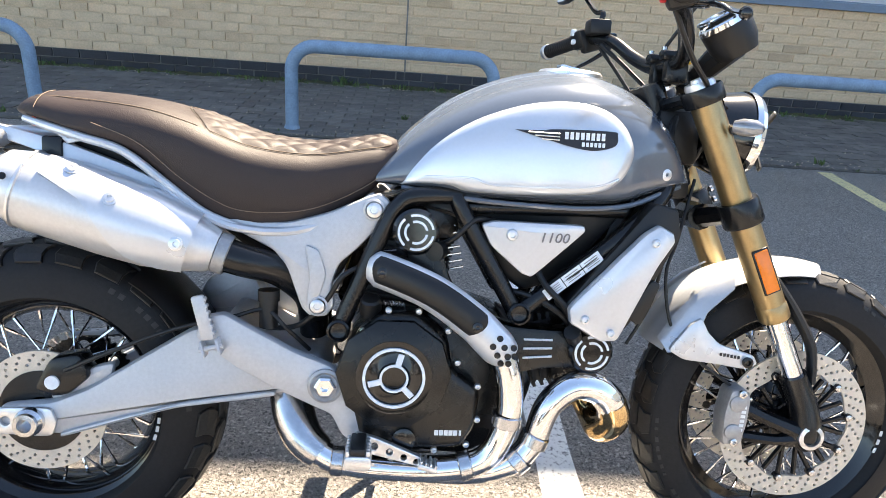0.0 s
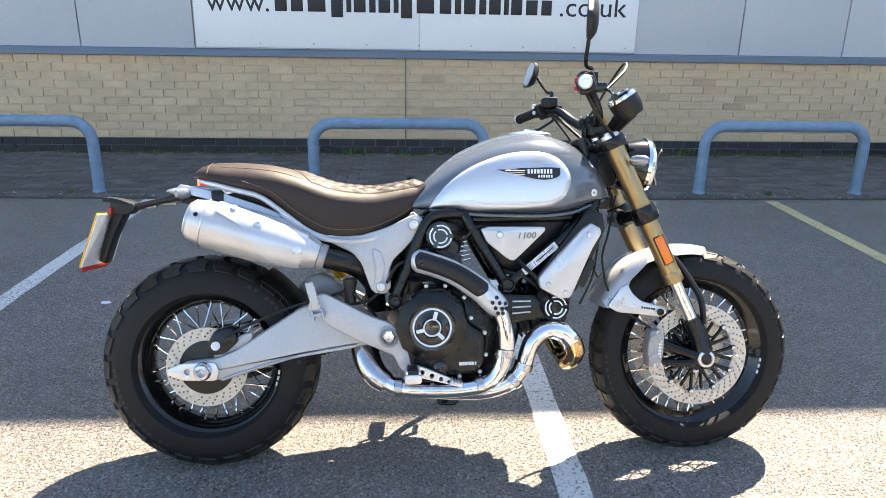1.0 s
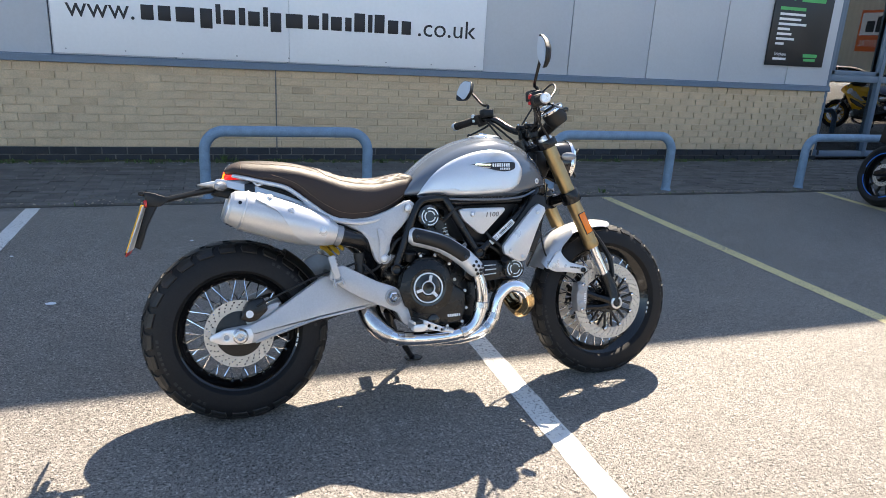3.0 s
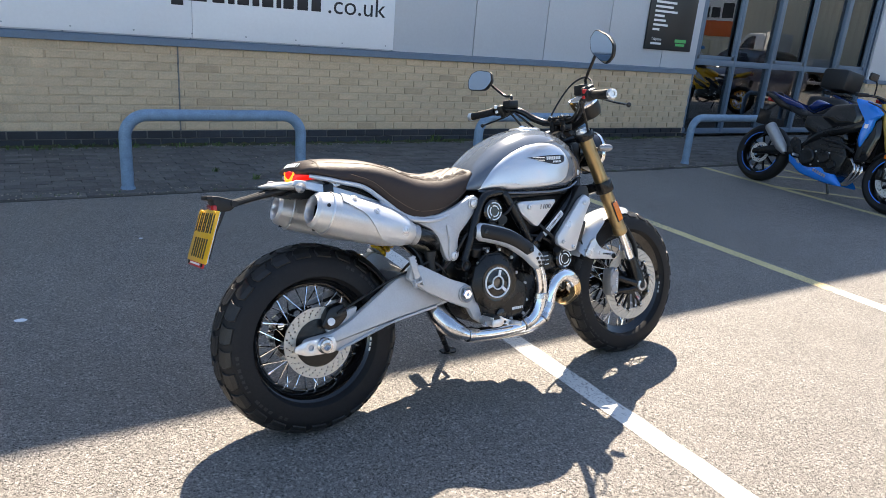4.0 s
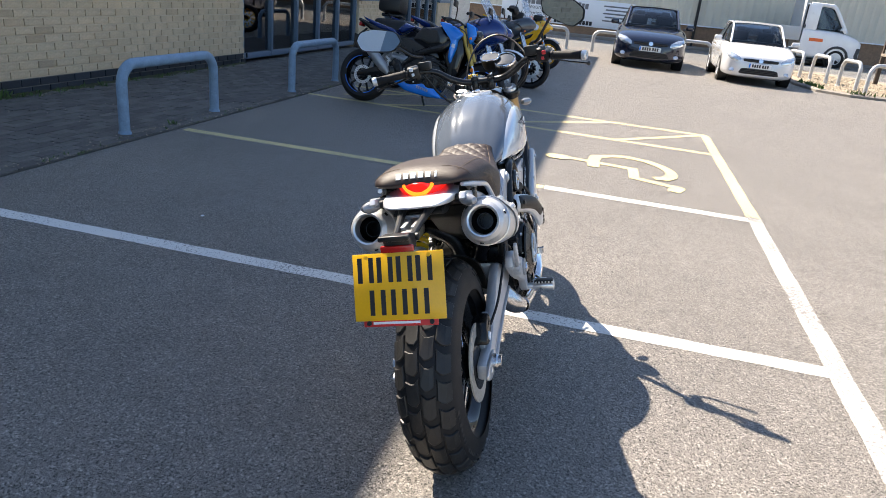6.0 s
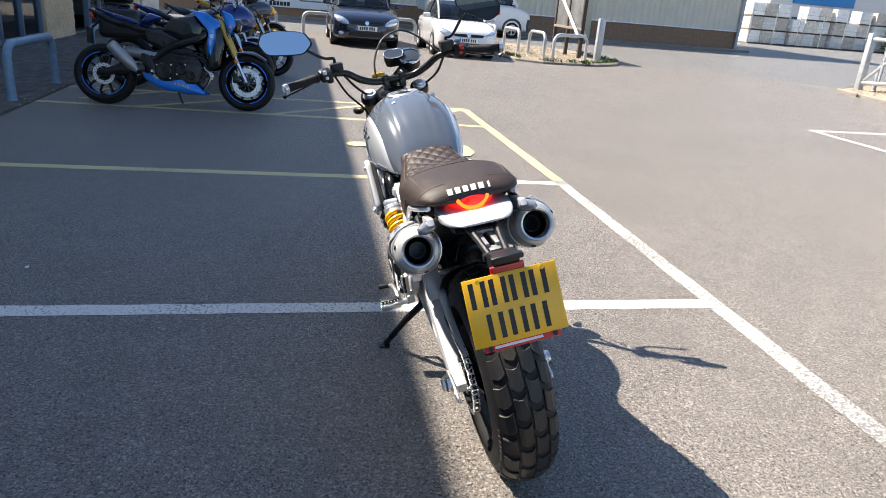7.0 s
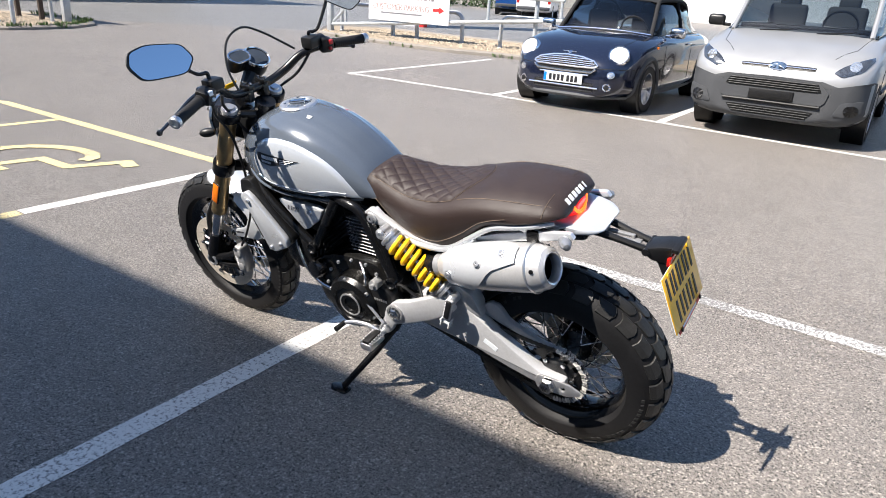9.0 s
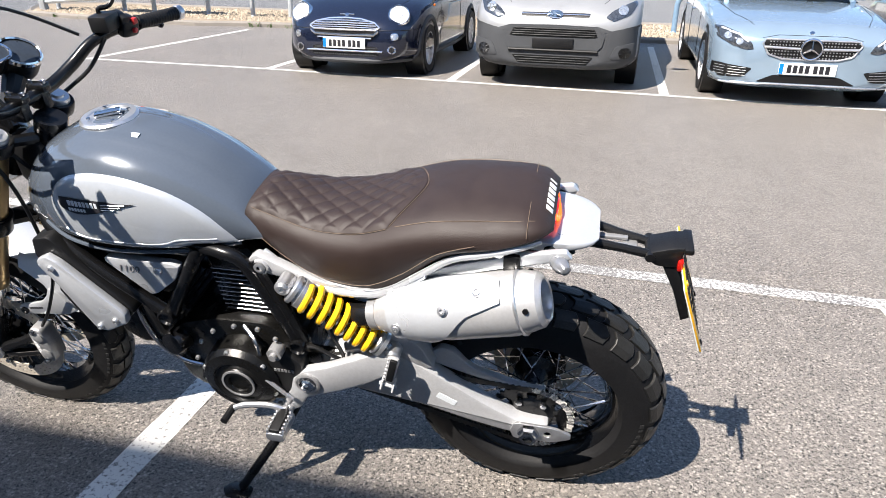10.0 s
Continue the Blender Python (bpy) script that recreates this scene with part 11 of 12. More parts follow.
for ya, yb in ((4.0, 2.4), (1.6, 0.2), (-0.6, -1.9)):
    hoop(20.2, 20.2, ya, yb, 0.62, 0.05, GALV, "grey galvanised hoop barrier behind the cars", "grey hoop barriers", 0.0, 0.2)
bm = B()
box(bm, (15.92, -6.32, 0.60), (0.15, 0.18, 1.14), 0.02)
tagged(part("barrier_post", bm, GALV), "grey square barrier post", "post")
DARK_TIMBER = material("dark_stained_timber", (0.055, 0.042, 0.034), 0.8, var=0.25, scale=9, fine=70)
PERSPEX = material("dull_grey_plastic", (0.16, 0.165, 0.17), 0.35, var=0.35, scale=3, fine=20)
nb = thing("timber_board", "weathered empty notice board on three timber legs", "notice board")
P0, P1 = Vector((19.0, -6.15, 0.04)), Vector((16.5, -6.02, 0.04))
d = (P1 - P0).normalized()
yaw = math.atan2(d.y, d.x)
at = lambda u, z: Matrix.Translation(P0.lerp(P1, u) + Vector((0, 0, z))) @ Matrix.Rotation(yaw, 4, "Z")
for u in (0.0, 0.5, 1.0):
    bm = B()
    box(bm, (0, 0, 0), (0.10, 0.10, 2.2), 0.008, at(u, 1.1))
    part("leg", bm, DARK_TIMBER, nb, "dark stained timber leg")
for u in (0.25, 0.75):
    bm = B()
    box(bm, (0, 0, 0), ((P1 - P0).length * 0.5 - 0.11, 0.03, 1.25), 0.005, at(u, 1.42))
    panel = part("panel", bm, PERSPEX, nb, "dull grey plastic panel")
for z in (0.80, 2.10):
    bm = B()
    box(bm, (0, -0.02, 0), ((P1 - P0).length + 0.1, 0.07, 0.07), 0.006, at(0.5, z))
    part("rail", bm, OLD_WOOD, nb)
bm = B()
tube(bm, [at(0.0, 1.98) @ Vector((0, 0.10, 0)), at(1.0, 0.62) @ Vector((0, 0.10, 0))], 0.05, 4)
tube(bm, [at(0.0, 1.98) @ Vector((0, -0.10, 0)), at(1.0, 0.62) @ Vector((0, -0.10, 0))], 0.05, 4)
part("brace", bm, SIGN_WHITE, nb)
bm = B()
for ax, ay, bx, by in ((14.6, -4.2, 14.7, -5.7), (14.8, -5.8, 16.0, -6.95), (16.1, -6.95, 18.5, -6.9), (15.0, -3.8, 17.0, -3.7)):
    for k in range(16):
        u = random.random()
        tufts(bm, ax + (bx - ax) * u, ay + (by - ay) * u, 0.02, 7, 0.16)
tagged(part("weeds", bm, LEAF, smooth=False), "green weeds along the kerb", "weeds", kind="stuff")
bm = B()
for k in range(40):
    xx = random.uniform(-4, 12)
    yy = lerp([(-14, -10.3), (6.4, -10.36), (8.5, -10.2), (11.9, -10.85)], xx)
    tufts(bm, xx, yy + 0.12, 0.0, 6, 0.10)
tagged(part("weeds", bm, LEAF, smooth=False), "small weeds along the far kerb", "weeds", kind="stuff")

# tapering swing barrier with the parking sign
FY = -11.5
RAIL_GREY = material("pale_galvanised_tube", (0.42, 0.45, 0.47), 0.45, metal=0.2, var=0.15, scale=12)
gate = thing("swing_barrier", "pale galvanised swing barrier with tapering frame", "barrier")
bm = B()
box(bm, (12.15, FY, 0.70), (0.14, 0.14, 1.35), 0.01)
part("hinge_post", bm, GALV, gate)
for za, zb in ((1.25, 1.22), (0.24, 0.80)):
    bm = B()
    tube(bm, [(12.1, FY, za), (5.3, FY, zb)], 0.045, 8)
    part("gate_rail", bm, RAIL_GREY, gate)
for x in (11.6, 9.2, 7.2, 5.35):
    zb = lerp([(5.3, 0.80), (12.1, 0.24)], x)
    bm = B()
    tube(bm, [(x, FY, zb), (x, FY, 1.23)], 0.035, 8)
    part("gate_upright", bm, RAIL_GREY, gate)
bm = B()
tube(bm, [(12.05, FY, 0.30), (11.0, FY, 1.2)], 0.035, 8)
part("gate_brace", bm, RAIL_GREY, gate)
bm = B()
tube(bm, [(6.0, FY - 0.1, 0.1), (6.0, FY - 0.1, 2.3)], 0.05, 10)
tagged(part("barrier_post", bm, RAIL_GREY), "pale galvanised post beside the barrier", "post")
psign = thing("parking_sign", "white customer parking sign with red arrow on the barrier", "sign")
bm = B()
box(bm, (9.5, FY + 0.06, 0.88), (2.5, 0.02, 0.82), 0.004)
part("sheet", bm, SIGN_WHITE, psign)
SM = lambda x, z: Matrix.Translation((x, FY + 0.072, z)) @ Matrix.Rotation(radians(180), 4, "Z") @ Matrix.Rotation(radians(90), 4, "X")
writing("lettering", "CUSTOMER PARKING", 0.2, BROWN_INK, SM(9.72, 0.80), psign, 1.75)
bm = B()
bars(bm, SM(9.35, 1.10), 1.35, 0.2, [(1, .6), (1, .6), (1.4, .6), (1, .75), (.4, 1), (1, .6), (.6, .8), (1, .6), (.4, 1), (.9, .75)], 0.35)
pieces("name_bar", bm, GREY_INK, psign)
bm = B()
box(bm, (9.7, FY + 0.0725, 0.66), (1.3, 0.002, 0.035))
part("small_text_bar", bm, GREY_INK, psign)
for x, r in ((10.52, 0.07), (10.33, 0.055), (10.18, 0.03)):
    bm = B()
    lathe(bm, [(r, 0), (r, 0.003), (0, 0.003)], (x, FY + 0.0705, 1.13 if r > 0.04 else 1.04), (0, 1, 0), 20)
    part("red_dot", bm, RED_INK, psign)
bm = B()
plate(bm, [(8.72, 0.77), (8.72, 0.84), (8.55, 0.84), (8.55, 0.89), (8.38, 0.805), (8.55, 0.72), (8.55, 0.77)], FY + 0.0705, FY + 0.0735)
part("red_arrow", bm, RED_INK, psign)
for xa, xb in ((12.1, 10.3), (9.52, 8.14), (7.05, 5.75), (4.3, 3.0), (1.3, 0.0), (-1.9, -3.2)):
    hoop(xa, xb, -11.9, -11.9, 0.72, 0.05, RAIL if xa < 5 else GALV, "blue-grey hoop barrier on the gravel", "hoop barriers on the gravel bed", 0.06, 0.24)
# round totem
totem = thing("totem_sign", "round grey totem with a red blade", "sign")
bm = B()
lathe(bm, [(0.62, 0), (0.62, 7.0), (0, 7.0)], (13.6, -17.6, 0), (0, 0, 1), 40)
part("column", bm, TOTEM_GREY, totem)
bm = B()
box(bm, (13.05, -17.05, 3.5), (0.22, 0.22, 7.0), 0.02, None)
part("red_blade", bm, RED_INK, totem)

# white tipper cab in the road
cab_m = Matrix.Translation((27.6, -7.9, 0)) @ Matrix.Rotation(radians(-90), 4, "Z") @ Matrix.Scale(0.95, 4)
truck = car("white light truck with an orange and black door mark", cab_m, CAR_WHITE,
            [(0.0, 0.60, 0.35, 0.95, 0.5, 0), (-0.06, 0.82, 0.28, 1.05, 0.4, 0), (-0.25, 0.95, 0.25, 1.15, 0.33, 0.02), (-0.6, 1.0, 0.25, 1.26, 0.28, 0.03), (-1.0, 1.0, 0.25, 1.36, 0.25, 0), (-2.2, 1.0, 0.28, 1.40, 0.22, 0), (-2.3, 0.98, 0.3, 1.40, 0.22, 0)],
            [(-0.7, 0.86, 1.28, 0.82, 1.3), (-1.0, 0.92, 1.36, 0.82, 1.75), (-1.3, 0.94, 1.38, 0.82, 2.15), (-1.6, 0.94, 1.38, 0.82, 2.25), (-2.25, 0.94, 1.38, 0.82, 2.27)],
            [(-0.9, 0.34), (-3.9, 0.34)], 1.0, 1.36, cat="truck", group="vehicles in the road", mirror=(-0.95, 1.12, 1.45))
bm = B()
box(bm, (-3.6, 0, 0.95), (2.5, 2.0, 0.12), 0.02)
for y in (-1, 1):
    box(bm, (-3.6, y * 0.98, 1.2), (2.5, 0.05, 0.42), 0.01)
box(bm, (-2.38, 0, 1.7), (0.06, 2.0, 1.4), 0.01)
part("load_bed", bm, GREY_SHEET, truck, "grey drop-side load bed")
for y in (-1, 1):
    bm = B()
    box(bm, (-2.05, y * 0.925, 1.80), (0.46, 0.05, 0.92), 0.02)
    part("rear_pillar", bm, CAR_WHITE, truck)
    bm = B()
    tube(bm, [(-0.72, y * 0.89, 1.32), (-1.28, y * 0.87, 2.16), (-1.6, y * 0.86, 2.26), (-2.2, y * 0.86, 2.27)], 0.07, 8, 4)
    part("roof_edge", bm, CAR_WHITE, truck)
    strip(truck, "arch_lip", [(-0.9 + 0.42 * math.cos(radians(q)), 0.36 + 0.42 * math.sin(radians(q))) for q in range(0, 181, 15)], 0.05, BUMPER_GREY, -0.01, frm=(0, y, 0))
patch(truck, "front_bumper", [(-0.92, 0.82), (0.92, 0.82), (0.95, 0.5), (0.85, 0.32), (-0.85, 0.32), (-0.95, 0.5)], BUMPER_GREY, 0.012, label="dark grey plastic bumper", soft=0.1)
bm = B()
box(bm, (-1.75, -1.006, 0.98), (0.5, 0.006, 0.12))
part("door_mark", bm, ORANGE_INK, truck)

# ---- beyond the road ----
# stacked pallets of bricks
def pallet(x, y, z, mat):
    bm = B()
    for k in range(3):
        box(bm, (x, y, z + 0.245 + k * 0.29), (1.05, 1.05, 0.29), 0.01)
    p = tagged(part("brick_pallet", bm, mat), "wrapped pallet of pale bricks in a yard", "pallet", "stacked brick pallets")
    bm = B()
    for dy in (-0.45, 0, 0.45):
        box(bm, (x, y + dy, z + 0.05), (1.1, 0.1, 0.09))
    box(bm, (x, y, z + 0.015), (1.1, 1.1, 0.02))
    part("pallet_base", bm, OLD_WOOD, p)


for r, py in enumerate([-31.5 - 1.2 * k for k in range(11)]):
    for lev in range(3 if r % 4 != 3 else 2):
        pallet(46.0 + (r % 3) * 0.15, py, lev * 0.97, PALLET_BRICK if (r + lev) % 2 else WRAP)
for r in range(5):
    for lev in range(2):
        pallet(48.0, -33.0 - r * 1.9, lev * 0.97, WRAP)
yard_fence = thing("mesh_fence", "thin steel yard fence before the pallets", "fence")
for k in range(8):
    bm = B()
    cyl(bm, (44.6, -30.5 - k * 2.0, 0), (44.6, -30.5 - k * 2.0, 2.4), 0.035, None, 8)
    part("fence_post", bm, GALV, yard_fence)
for z in (0.5, 1.4, 2.3):
    bm = B()
    tube(bm, [(44.6, -30.5, z), (44.6, -44.5, z)], 0.012, 6)
    part("fence_wire", bm, GALV, yard_fence)


def far_building(label, x0, x1, y0, y1, h, mat, wins=(), sign=None):
    b = thing("far_building", label, "building")
    bm = B()
    box(bm, ((x0 + x1) / 2, (y0 + y1) / 2, h / 2), (abs(x1 - x0), abs(y1 - y0), h))
    part("wall", bm, mat, b, smooth=False)
    bm = B()
    box(bm, ((x0 + x1) / 2, (y0 + y1) / 2, h + 0.15), (abs(x1 - x0) + 0.4, abs(y1 - y0) + 0.4, 0.3))
    part("roof", bm, GREY_SHEET, b, smooth=False)
    for (c, s) in wins:
        bm = B()
        box(bm, c, s, 0.02)
        part("window", bm, DARK_GLASS, b)
    if sign:
        bm = B()
        box(bm, sign[0], sign[1], 0.02)
        part("sign_panel", bm, BLUE_SHEET, b)
    return b


far_building("long white trade building with a blue sign", 62, 90, -44, -74, 9, PALE_WALL,
             [((61.98, -48 - k * 4, 1.6), (0.1, 2.4, 1.6)) for k in range(6)], ((61.9, -50, 4.1), (0.2, 7.0, 0.9)))
far_building("pale grey workshop beyond the road", 38, 60, -78, -100, 8, GREY_SHEET, [((42 + k * 4, -77.98, 4.6), (1.6, 0.1, 1.4)) for k in range(4)])
far_building("weathered grey unit beyond the parked cars", 14, 44, -64, -80, 9, OLD_SHEET, [((17 + k * 5, -63.98, 2.0), (2.4, 0.1, 2.0)) for k in range(5)])
far_building("low white ribbed unit by the far cars", 1, 13.5, -47, -60, 4.2, PALE_WALL)
far_building("pale industrial unit far down the road", -40, -4, -58, -80, 8, GREY_SHEET, [((-36 + k * 5, -57.98, 2.2), (2.4, 0.1, 2.0)) for k in range(6)])
shelter = thing("shelter", "small flat-roofed shelter by the white building", "shelter")
bm = B()
box(bm, (52, -48.5, 2.75), (3.2, 3.2, 0.3), 0.03)
part("roof", bm, GREY_SHEET, shelter)
for dx in (-1.4, 1.4):
    for dy in (-1.4, 1.4):
        bm = B()
        box(bm, (52 + dx, -48.5 + dy, 1.3), (0.12, 0.12, 2.6))
        part("post", bm, GREY_SHEET, shelter)


def bush(x, y, w, h, n, label):
    """A shrub: stems and many small leaf clumps with gaps."""
    t = thing("bush", label, "bush", Matrix.Translation((x, y, 0)), "bushes by the road")
    bm = B()
    for k in range(7):
        a = random.uniform(0, 6.28)
        tube(bm, [(0, 0, 0), (math.cos(a) * w * 0.2, math.sin(a) * w * 0.2, h * 0.4), (math.cos(a) * w * 0.4, math.sin(a) * w * 0.4, h * 0.8)], [0.04, 0.03, 0.01], 5)
    part("stems", bm, BARK, t)
    bm = B()
    for _ in range(n):
        u, a = random.random() ** 0.5, random.uniform(0, 6.28)
        ph = random.uniform(0, 1)
        rr = w * 0.5 * u * math.sqrt(max(0, 1 - (ph - 0.35) ** 2 * 1.6)) * (1 + 0.25 * math.sin(a * 3 + ph * 5))
        p = Vector((rr * math.cos(a), rr * math.sin(a), h * ph * (0.85 + 0.2 * math.sin(a * 2))))
        s = random.uniform(0.05, 0.13)
        e1 = Vector((random.uniform(-1, 1), random.uniform(-1, 1), random.uniform(-1, 1))).normalized() * s
        e2 = e1.cross(Vector((random.uniform(-1, 1), random.uniform(-1, 1), random.uniform(-1, 1)))).normalized() * s * 0.6
        bm.faces.new([bm.verts.new(q) for q in (p - e1, p + e2, p + e1, p - e2)])
    tagged(part("leaves", bm, BUSH_LEAF, t, smooth=False), kind="stuff")


for x, y, w, h in ((44.5, -43.6, 2.6, 2.2), (45.0, -46.2, 3.0, 2.6), (43.0, -48.5, 2.4, 1.8), (33.5, -43.0, 4.5, 2.8), (29.5, -41.5, 3.0, 2.3), (36.5, -45.0, 3.4, 2.6), (27.0, -44.5, 4.0, 2.7), (31.5, -46.5, 5.0, 3.0), (24.6, -47.5, 3.6, 2.6)):
    bush(x, y, w, h, 1500, "green leafy shrub beside the far road")
bm = B()
random.seed(5)
tree = thing("tree", "broad green tree beyond the far cars", "tree", Matrix.Translation((27.5, -57.0, -1.0)))
tube(bm, [(0, 0, 0), (0.1, 0, 2.5), (0, 0.1, 5.0)], [0.25, 0.2, 0.08], 10, 3)
for k in range(8):
    a = k * 0.8
    tube(bm, [(0, 0, 2.2 + k * 0.25), (math.cos(a) * 1.2, math.sin(a) * 1.2, 3.4 + k * 0.3), (math.cos(a) * 2.2, math.sin(a) * 2.2, 4.2 + k * 0.3)], [0.09, 0.06, 0.02], 6)
part("trunk", bm, BARK, tree)
bm = B()
for c in range(26):
    cc = Vector((random.gauss(0, 1.4), random.gauss(0, 1.4), 4.8 + random.gauss(0, 1.1)))
    for _ in range(130):
        p = cc + Vector((random.gauss(0, 0.5), random.gauss(0, 0.5), random.gauss(0, 0.4)))
        s = random.uniform(0.08, 0.18)
        e1 = Vector((random.uniform(-1, 1), random.uniform(-1, 1), random.uniform(-1, 1))).normalized() * s
        e2 = e1.cross(Vector((random.uniform(-1, 1), random.uniform(-1, 1), random.uniform(-1, 1)))).normalized() * s * 0.6
        bm.faces.new([bm.verts.new(q) for q in (p - e1, p + e2, p + e1, p - e2)])
tagged(part("crown", bm, BUSH_LEAF, tree, smooth=False), kind="stuff")
# vehicles across the road
PICK_CABIN = [(-1.1, 0.78, 1.08, 0.74, 1.1), (-1.6, 0.82, 1.1, 0.72, 1.5), (-2.0, 0.82, 1.1, 0.70, 1.75), (-3.2, 0.82, 1.1, 0.70, 1.78), (-4.6, 0.82, 1.1, 0.70, 1.76), (-4.85, 0.8, 1.1, 0.68, 1.7)]
pick = car("white pickup with a hard top beyond the road", row_pose(17.4, -35.0, -70), CAR_WHITE,
           [(0.0, 0.6, 0.4, 0.85, 0.5, 0), (-0.1, 0.85, 0.35, 1.0, 0.38, 0), (-0.5, 0.92, 0.32, 1.08, 0.3, 0.02), (-1.2, 0.92, 0.32, 1.12, 0.26, 0), (-4.8, 0.92, 0.36, 1.14, 0.24, 0), (-5.0, 0.88, 0.45, 1.12, 0.28, 0)],
           PICK_CABIN, [(-0.95, 0.37), (-3.9, 0.37)], 0.92, 1.1, cat="pickup", group="vehicles in the road", mirror=(-1.5, 1.02, 1.18))
far_car = car("dark blue pickup with a hard top beyond the road", row_pose(20.8, -37.4, -62), paint("mid_blue_car", (0.01, 0.06, 0.22)),
              [(0.0, 0.6, 0.4, 0.85, 0.5, 0), (-0.1, 0.85, 0.35, 1.0, 0.38, 0), (-0.5, 0.92, 0.32, 1.08, 0.3, 0.02), (-1.2, 0.92, 0.32, 1.12, 0.26, 0), (-4.8, 0.92, 0.36, 1.14, 0.24, 0), (-5.0, 0.88, 0.45, 1.12, 0.28, 0)],
              PICK_CABIN, [(-0.95, 0.37), (-3.9, 0.37)], 0.92, 1.1, cat="pickup", group="vehicles in the road", mirror=(-1.5, 1.02, 1.18))
for truck_b in (pick, far_car):
    for s in (-1, 1):
        bm = B()
        box(bm, (-4.95, s * 0.80, 0.98), (0.12, 0.16, 0.42), 0.03)
        part("tail_lamp", bm, RED_LENS, truck_b)
    bm = B()
    box(bm, (-5.0, 0, 0.55), (0.16, 1.7, 0.16), 0.04)
    part("rear_bumper", bm, BUMPER_GREY, truck_b)
bm = B()
cyl(bm, (31.0, -40.0, 0), (31.0, -40.0, 2.2), 0.04, None, 10)
sp = tagged(part("speed_sign", bm, GALV), "round ten speed limit sign on a post", "road sign")
qd = Vector((-0.62, 0.78, 0))
bm = B()
lathe(bm, [(0.30, 0), (0.30, 0.02), (0.24, 0.021)], Vector((31.0, -40.0, 2.1)) + qd * 0.05, qd, 28)
part("red_rim", bm, RED_INK, sp)
bm = B()
lathe(bm, [(0.245, 0.0), (0.245, 0.023), (0, 0.023)], Vector((31.0, -40.0, 2.1)) + qd * 0.05, qd, 28)
part("disc", bm, SIGN_WHITE, sp)
writing("lettering", "10", 0.3, INK, Matrix.Translation(Vector((31.0, -40.0, 2.1)) + qd * 0.076) @ Matrix.Rotation(math.atan2(qd.y, qd.x) + radians(90), 4, "Z") @ Matrix.Rotation(radians(90), 4, "X"), sp, 0.27)
line([(13.0, -11.4), (17.2, -7.9)], 0.08, WHITE_LINE, "worn white edge line at the lane mouth")
line([(12.0, -24.0), (60.0, -46.0)], 0.12, WHITE_LINE, "worn white line along the road")

# weeds, grit and litter along the wall
random.seed(11)
scatter("grit", -5.0, 9.0, 4.44, 4.62, 0.016, 900, 0.0075, "pale grit gathered along the paving edge")
scatter("grit", -5.0, 9.0, 4.62, 6.2, 0.018, 700, 0.006, "pale grit strewn over the paving")
scatter("grit", -5.0, 9.0, 6.24, 6.375, 0.018, 700, 0.008, "grit and dead moss at the foot of the wall")
MOSS = material("olive_moss", (0.055, 0.055, 0.022), 0.95, var=0.5, scale=14, fine=120, bump=1.0, bscale=140)
bm = B()
edge_a, edge_b, crest = [], [], []
for k in range(261):
    x = -5.6 + k * 0.05
    w = 0.05 + 0.05 * math.sin(k * 0.37) * math.sin(k * 0.11) + random.uniform(0.0, 0.05)
    edge_a.append(bm.verts.new((x, WALL_Y - 0.001, 0.024 + random.uniform(0, 0.022))))
    crest.append(bm.verts.new((x, WALL_Y - w * 0.5, 0.022 + random.uniform(0, 0.012))))
    edge_b.append(bm.verts.new((x, WALL_Y - w, 0.010)))
for k in range(260):
    bm.faces.new((edge_a[k], edge_a[k + 1], crest[k + 1], crest[k]))
    bm.faces.new((crest[k], crest[k + 1], edge_b[k + 1], edge_b[k]))
tagged(part("moss", bm, MOSS), "low olive moss along the foot of the wall", "moss", kind="stuff")
bm = B()
for k in range(240):
    tufts(bm, random.uniform(-5, 7), WALL_Y - random.uniform(0.01, 0.16) ** 1.0, 0.012, random.randint(3, 8), random.uniform(0.02, 0.06))
for x in (-0.62, 2.9):
    tufts(bm, x, WALL_Y - 0.06, 0.012, 14, 0.11)
for x, y in ((0.2, 4.75), (-0.05, 5.1), (0.6, 4.6), (2.9, 4.55), (-2.7, 4.55)):
    tufts(bm, x, y, 0.012, 14, 0.05)
tagged(part("weeds", bm, LEAF, smooth=False), "small weeds and moss along the foot of the wall", "weeds", kind="stuff")
bm = B()
for k in range(60):
    tufts(bm, random.uniform(-5, 8), 4.46 + random.uniform(-0.02, 0.05), 0.008, 4, 0.03)
tagged(part("weeds", bm, LEAF, smooth=False), "tiny weeds in the paving edge", "weeds", kind="stuff")
for x, y, r in ((-1.538, 2.356, 0.028), (-2.5, 4.9, 0.02), (-1.9, 3.2, 0.012), (0.9, 3.0, 0.014), (-0.9, 3.4, 0.012)):
    bm = B()
    plate(bm, rounded([(-r, -r * 0.4), (-r * 0.6, r * 0.5), (r * 0.5, r * 0.6), (r, -r * 0.1), (r * 0.2, -r * 0.7)], 2, 0.25), 0, 0.003, 0, Matrix.Translation((x, y, 0.002)) @ Matrix.Rotation(radians(90), 4, "X"))
    tagged(part("litter", bm, LABEL_WHITE), "scrap of white litter on the tarmac", "litter")

# ---- bricks and pavers, laid one by one ----
random.seed(3)


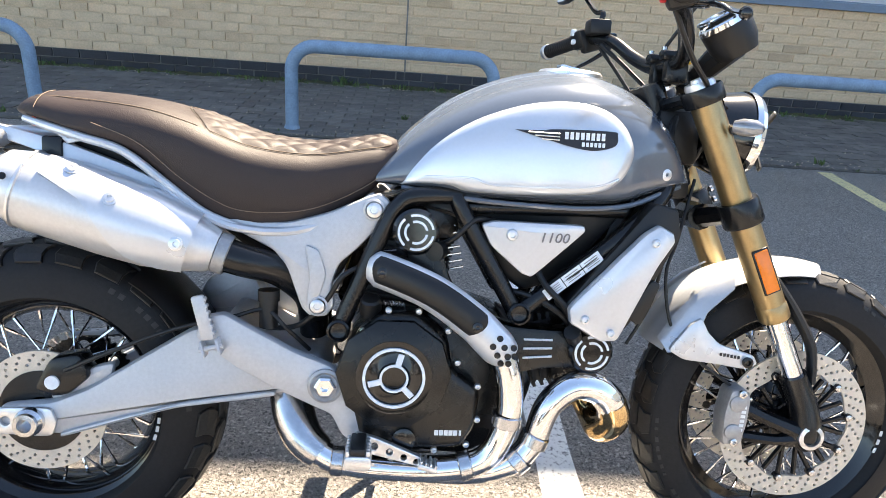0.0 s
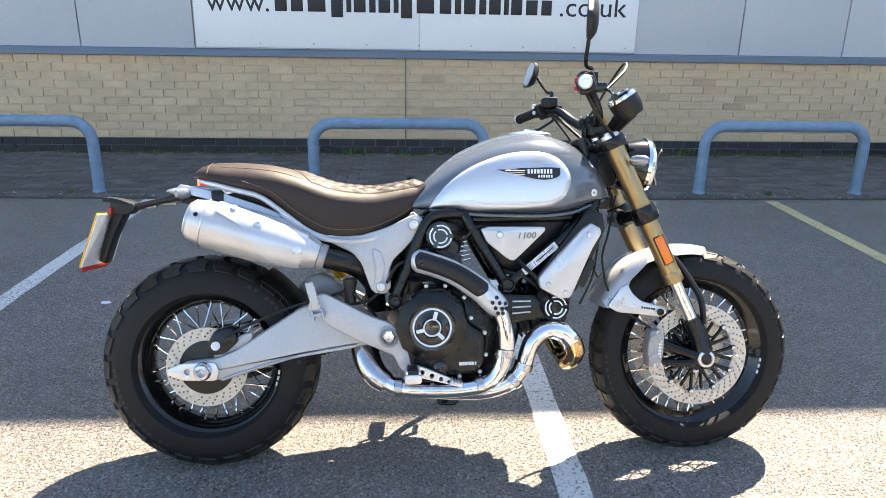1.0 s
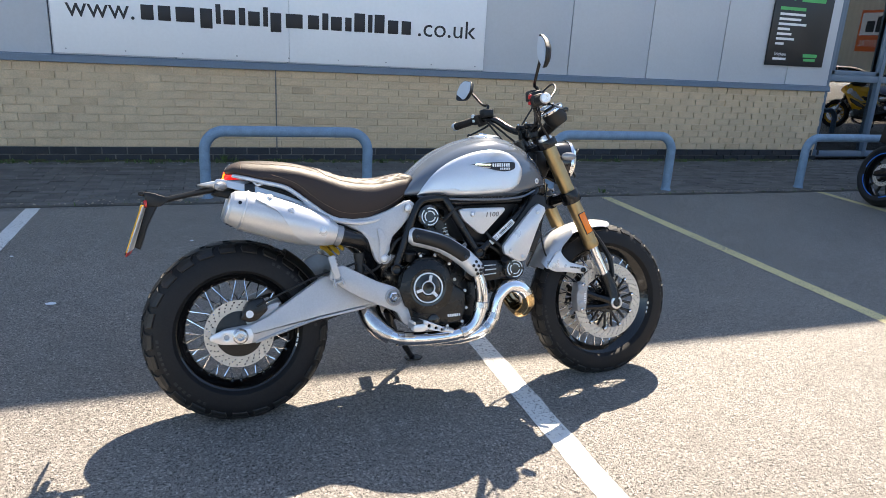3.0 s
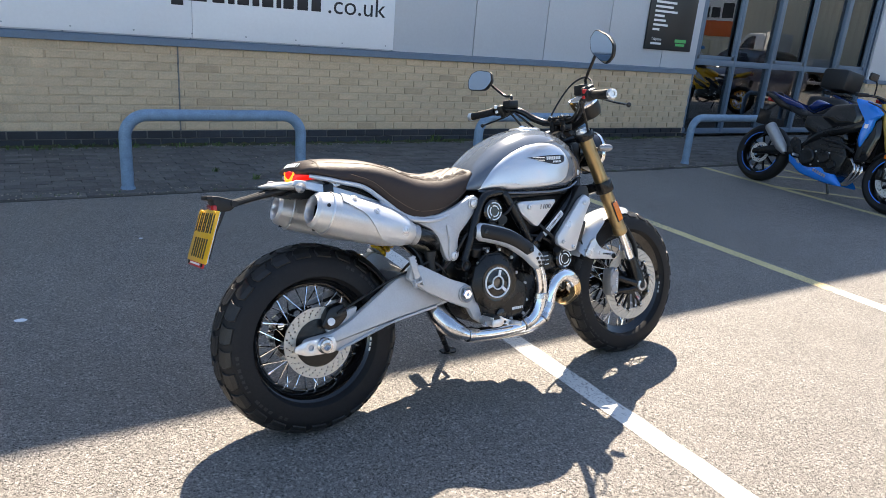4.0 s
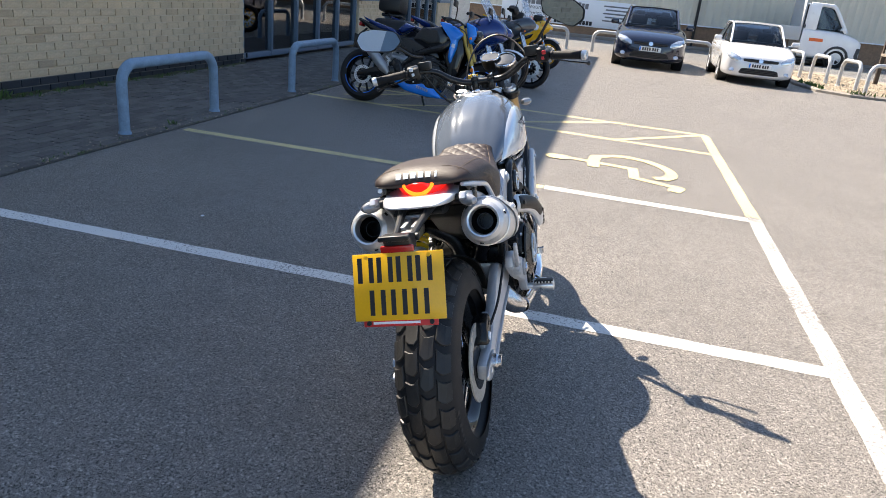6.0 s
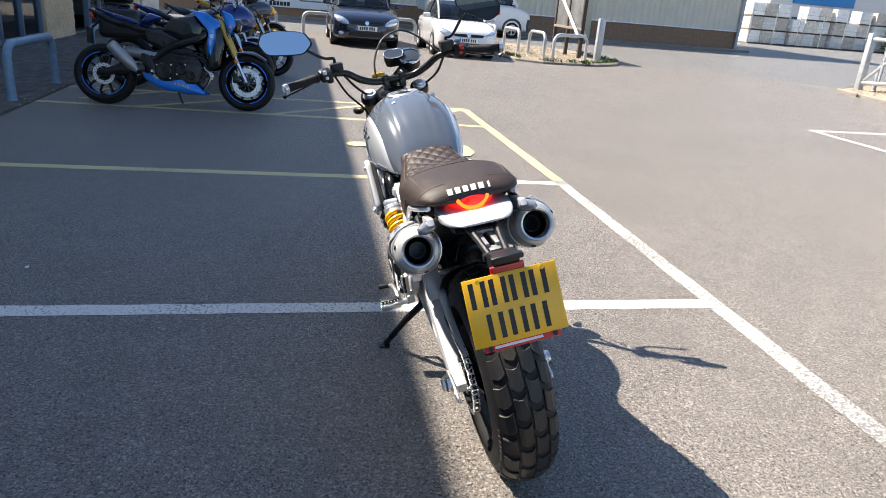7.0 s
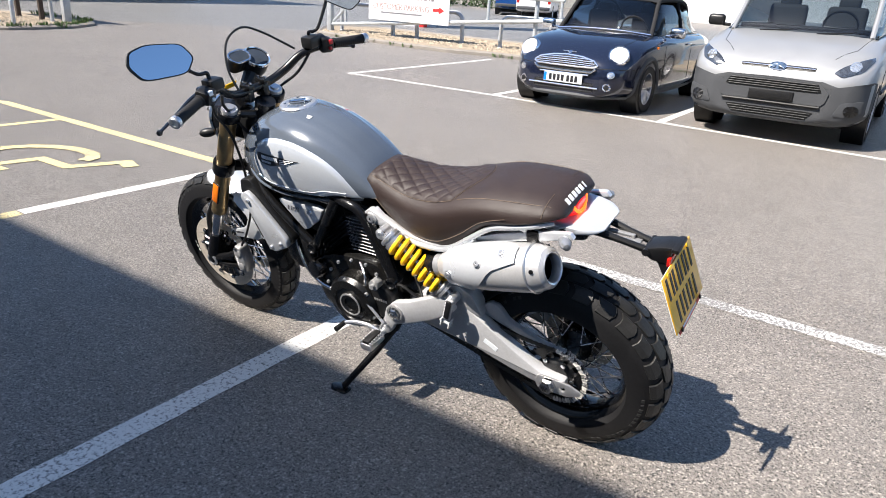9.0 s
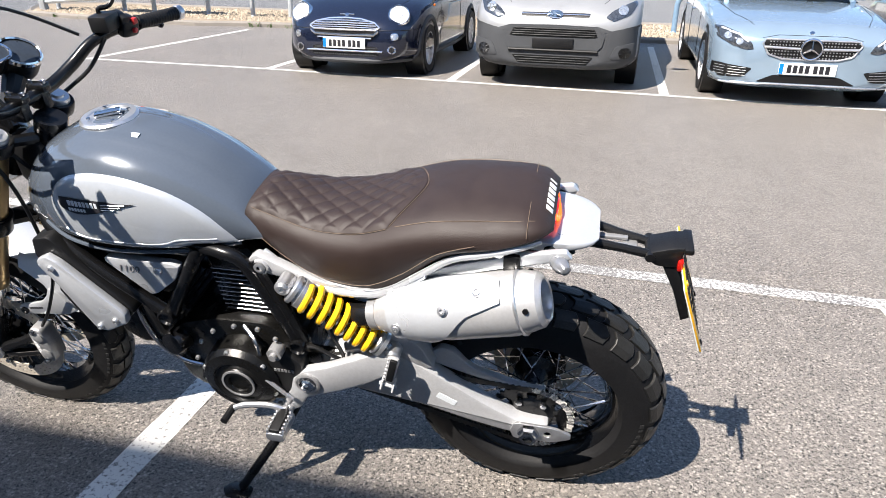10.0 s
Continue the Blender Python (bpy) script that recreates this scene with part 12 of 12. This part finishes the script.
def boxes_mesh(items, mat, name):
    """Many plain boxes (centre, size) joined into one mesh."""
    vs, fs = [], []
    for (cx, cy, cz), (sx, sy, sz) in items:
        b0 = len(vs)
        for dx in (-0.5, 0.5):
            for dy in (-0.5, 0.5):
                for dz in (-0.5, 0.5):
                    vs.append((cx + dx * sx, cy + dy * sy, cz + dz * sz))
        for f in ((0, 1, 3, 2), (4, 6, 7, 5), (0, 4, 5, 1), (2, 3, 7, 6), (0, 2, 6, 4), (1, 5, 7, 3)):
            fs.append([b0 + k for k in f])
    me = bpy.data.meshes.new(name)
    me.from_pydata(vs, [], fs)
    me.materials.append(mat)
    return me


ORANGE_BRICK = material("orange_brick", (0.52, 0.385, 0.25), 0.9, var=0.16, scale=9, fine=90, bump=0.6, bscale=120, rand=0.15)
def brick_mesh(mat, L, H, D=0.02):
    bm = B()
    box(bm, (0, 0, 0), (L, D, H), 0.003, seg=1)
    return mesh_of(bm, mat, "brick")


BL, BH, CL, CH = 0.222, 0.066, 0.236, 0.0815
full_b, full_o, full_d = brick_mesh(BRICK, BL, BH), brick_mesh(ORANGE_BRICK, BL, BH), brick_mesh(BLUE_BRICK, 0.222, 0.068)
rest, rest_o, rest_d = [], [], []
for row in range(10):
    z = 0.208 + row * CH
    x = -9.0 + (CL / 2 if row % 2 else 0)
    while x < 7.40:
        xa, xb = x, min(x + BL, 7.42)
        if xb - xa > 0.03:
            orange = random.random() < 0.12
            dy = random.uniform(-0.0015, 0.0015)
            if -1.3 < xa < 4.4 and xb - xa > 0.2:
                shared("brick", full_o if orange else full_b, Matrix.Translation(((xa + xb) / 2, WALL_Y + 0.01 + dy, z)), wall_north)
            else:
                (rest_o if orange else rest).append((((xa + xb) / 2, WALL_Y + 0.01 + dy, z), (xb - xa, 0.02, BH)))
        x += CL
for row in range(10):
    z = 0.208 + row * CH
    x = 12.36 + (0.1 if row % 2 else 0)
    while x < 14.0:
        rest.append(((x + BL / 2, WALL_Y + 0.01, z), (min(BL, 14.1 - x), 0.02, BH)))
        x += CL
for row in range(2):
    z = 0.014 + row * 0.078 + 0.034
    x = -9.0 + (0.1125 if row % 2 else 0)
    while x < 7.4:
        if -0.9 < x < 4.6:
            shared("brick", full_d, Matrix.Translation((x + 0.111, WALL_Y + 0.004, z)), wall_north)
        else:
            rest_d.append(((x + 0.111, WALL_Y + 0.004, z), (min(0.222, 7.42 - x), 0.02, 0.068)))
        x += 0.236
for items, mt in ((rest, BRICK), (rest_o, ORANGE_BRICK), (rest_d, BLUE_BRICK)):
    tagged(shared("brick_courses", boxes_mesh(items, mt, "brick_courses"), Matrix(), wall_north), kind="stuff")
bm = B()
box(bm, (-13.3, WALL_Y + 0.013, 0.08), (41.4, 0.01, 0.168))
part("plinth_mortar", bm, DARK_MORTAR, wall_north, smooth=False)

pv = B()
box(pv, (0, 0, 0), (0.196, 0.096, 0.03), 0.004, seg=1)
paver_me = mesh_of(pv, PAVER, "paver")
rest_p = []
for row in range(19):
    y = 4.515 + row * 0.1
    x = -8.0 + (0.1 if row % 2 else 0)
    while x < 13.5:
        dz = random.uniform(-0.0025, 0.0025)
        if -1.2 < x < 1.9:
            shared("paver", paver_me, Matrix.Translation((x, y, 0.003 + dz)) @ Matrix.Rotation(random.uniform(-0.012, 0.012), 4, "Z"), pavement)
        else:
            rest_p.append(((x, y, 0.003 + dz), (0.195, 0.095, 0.03)))
        x += 0.2
tagged(shared("paver_rows", boxes_mesh(rest_p, PAVER, "paver_rows"), Matrix(), pavement), kind="stuff")
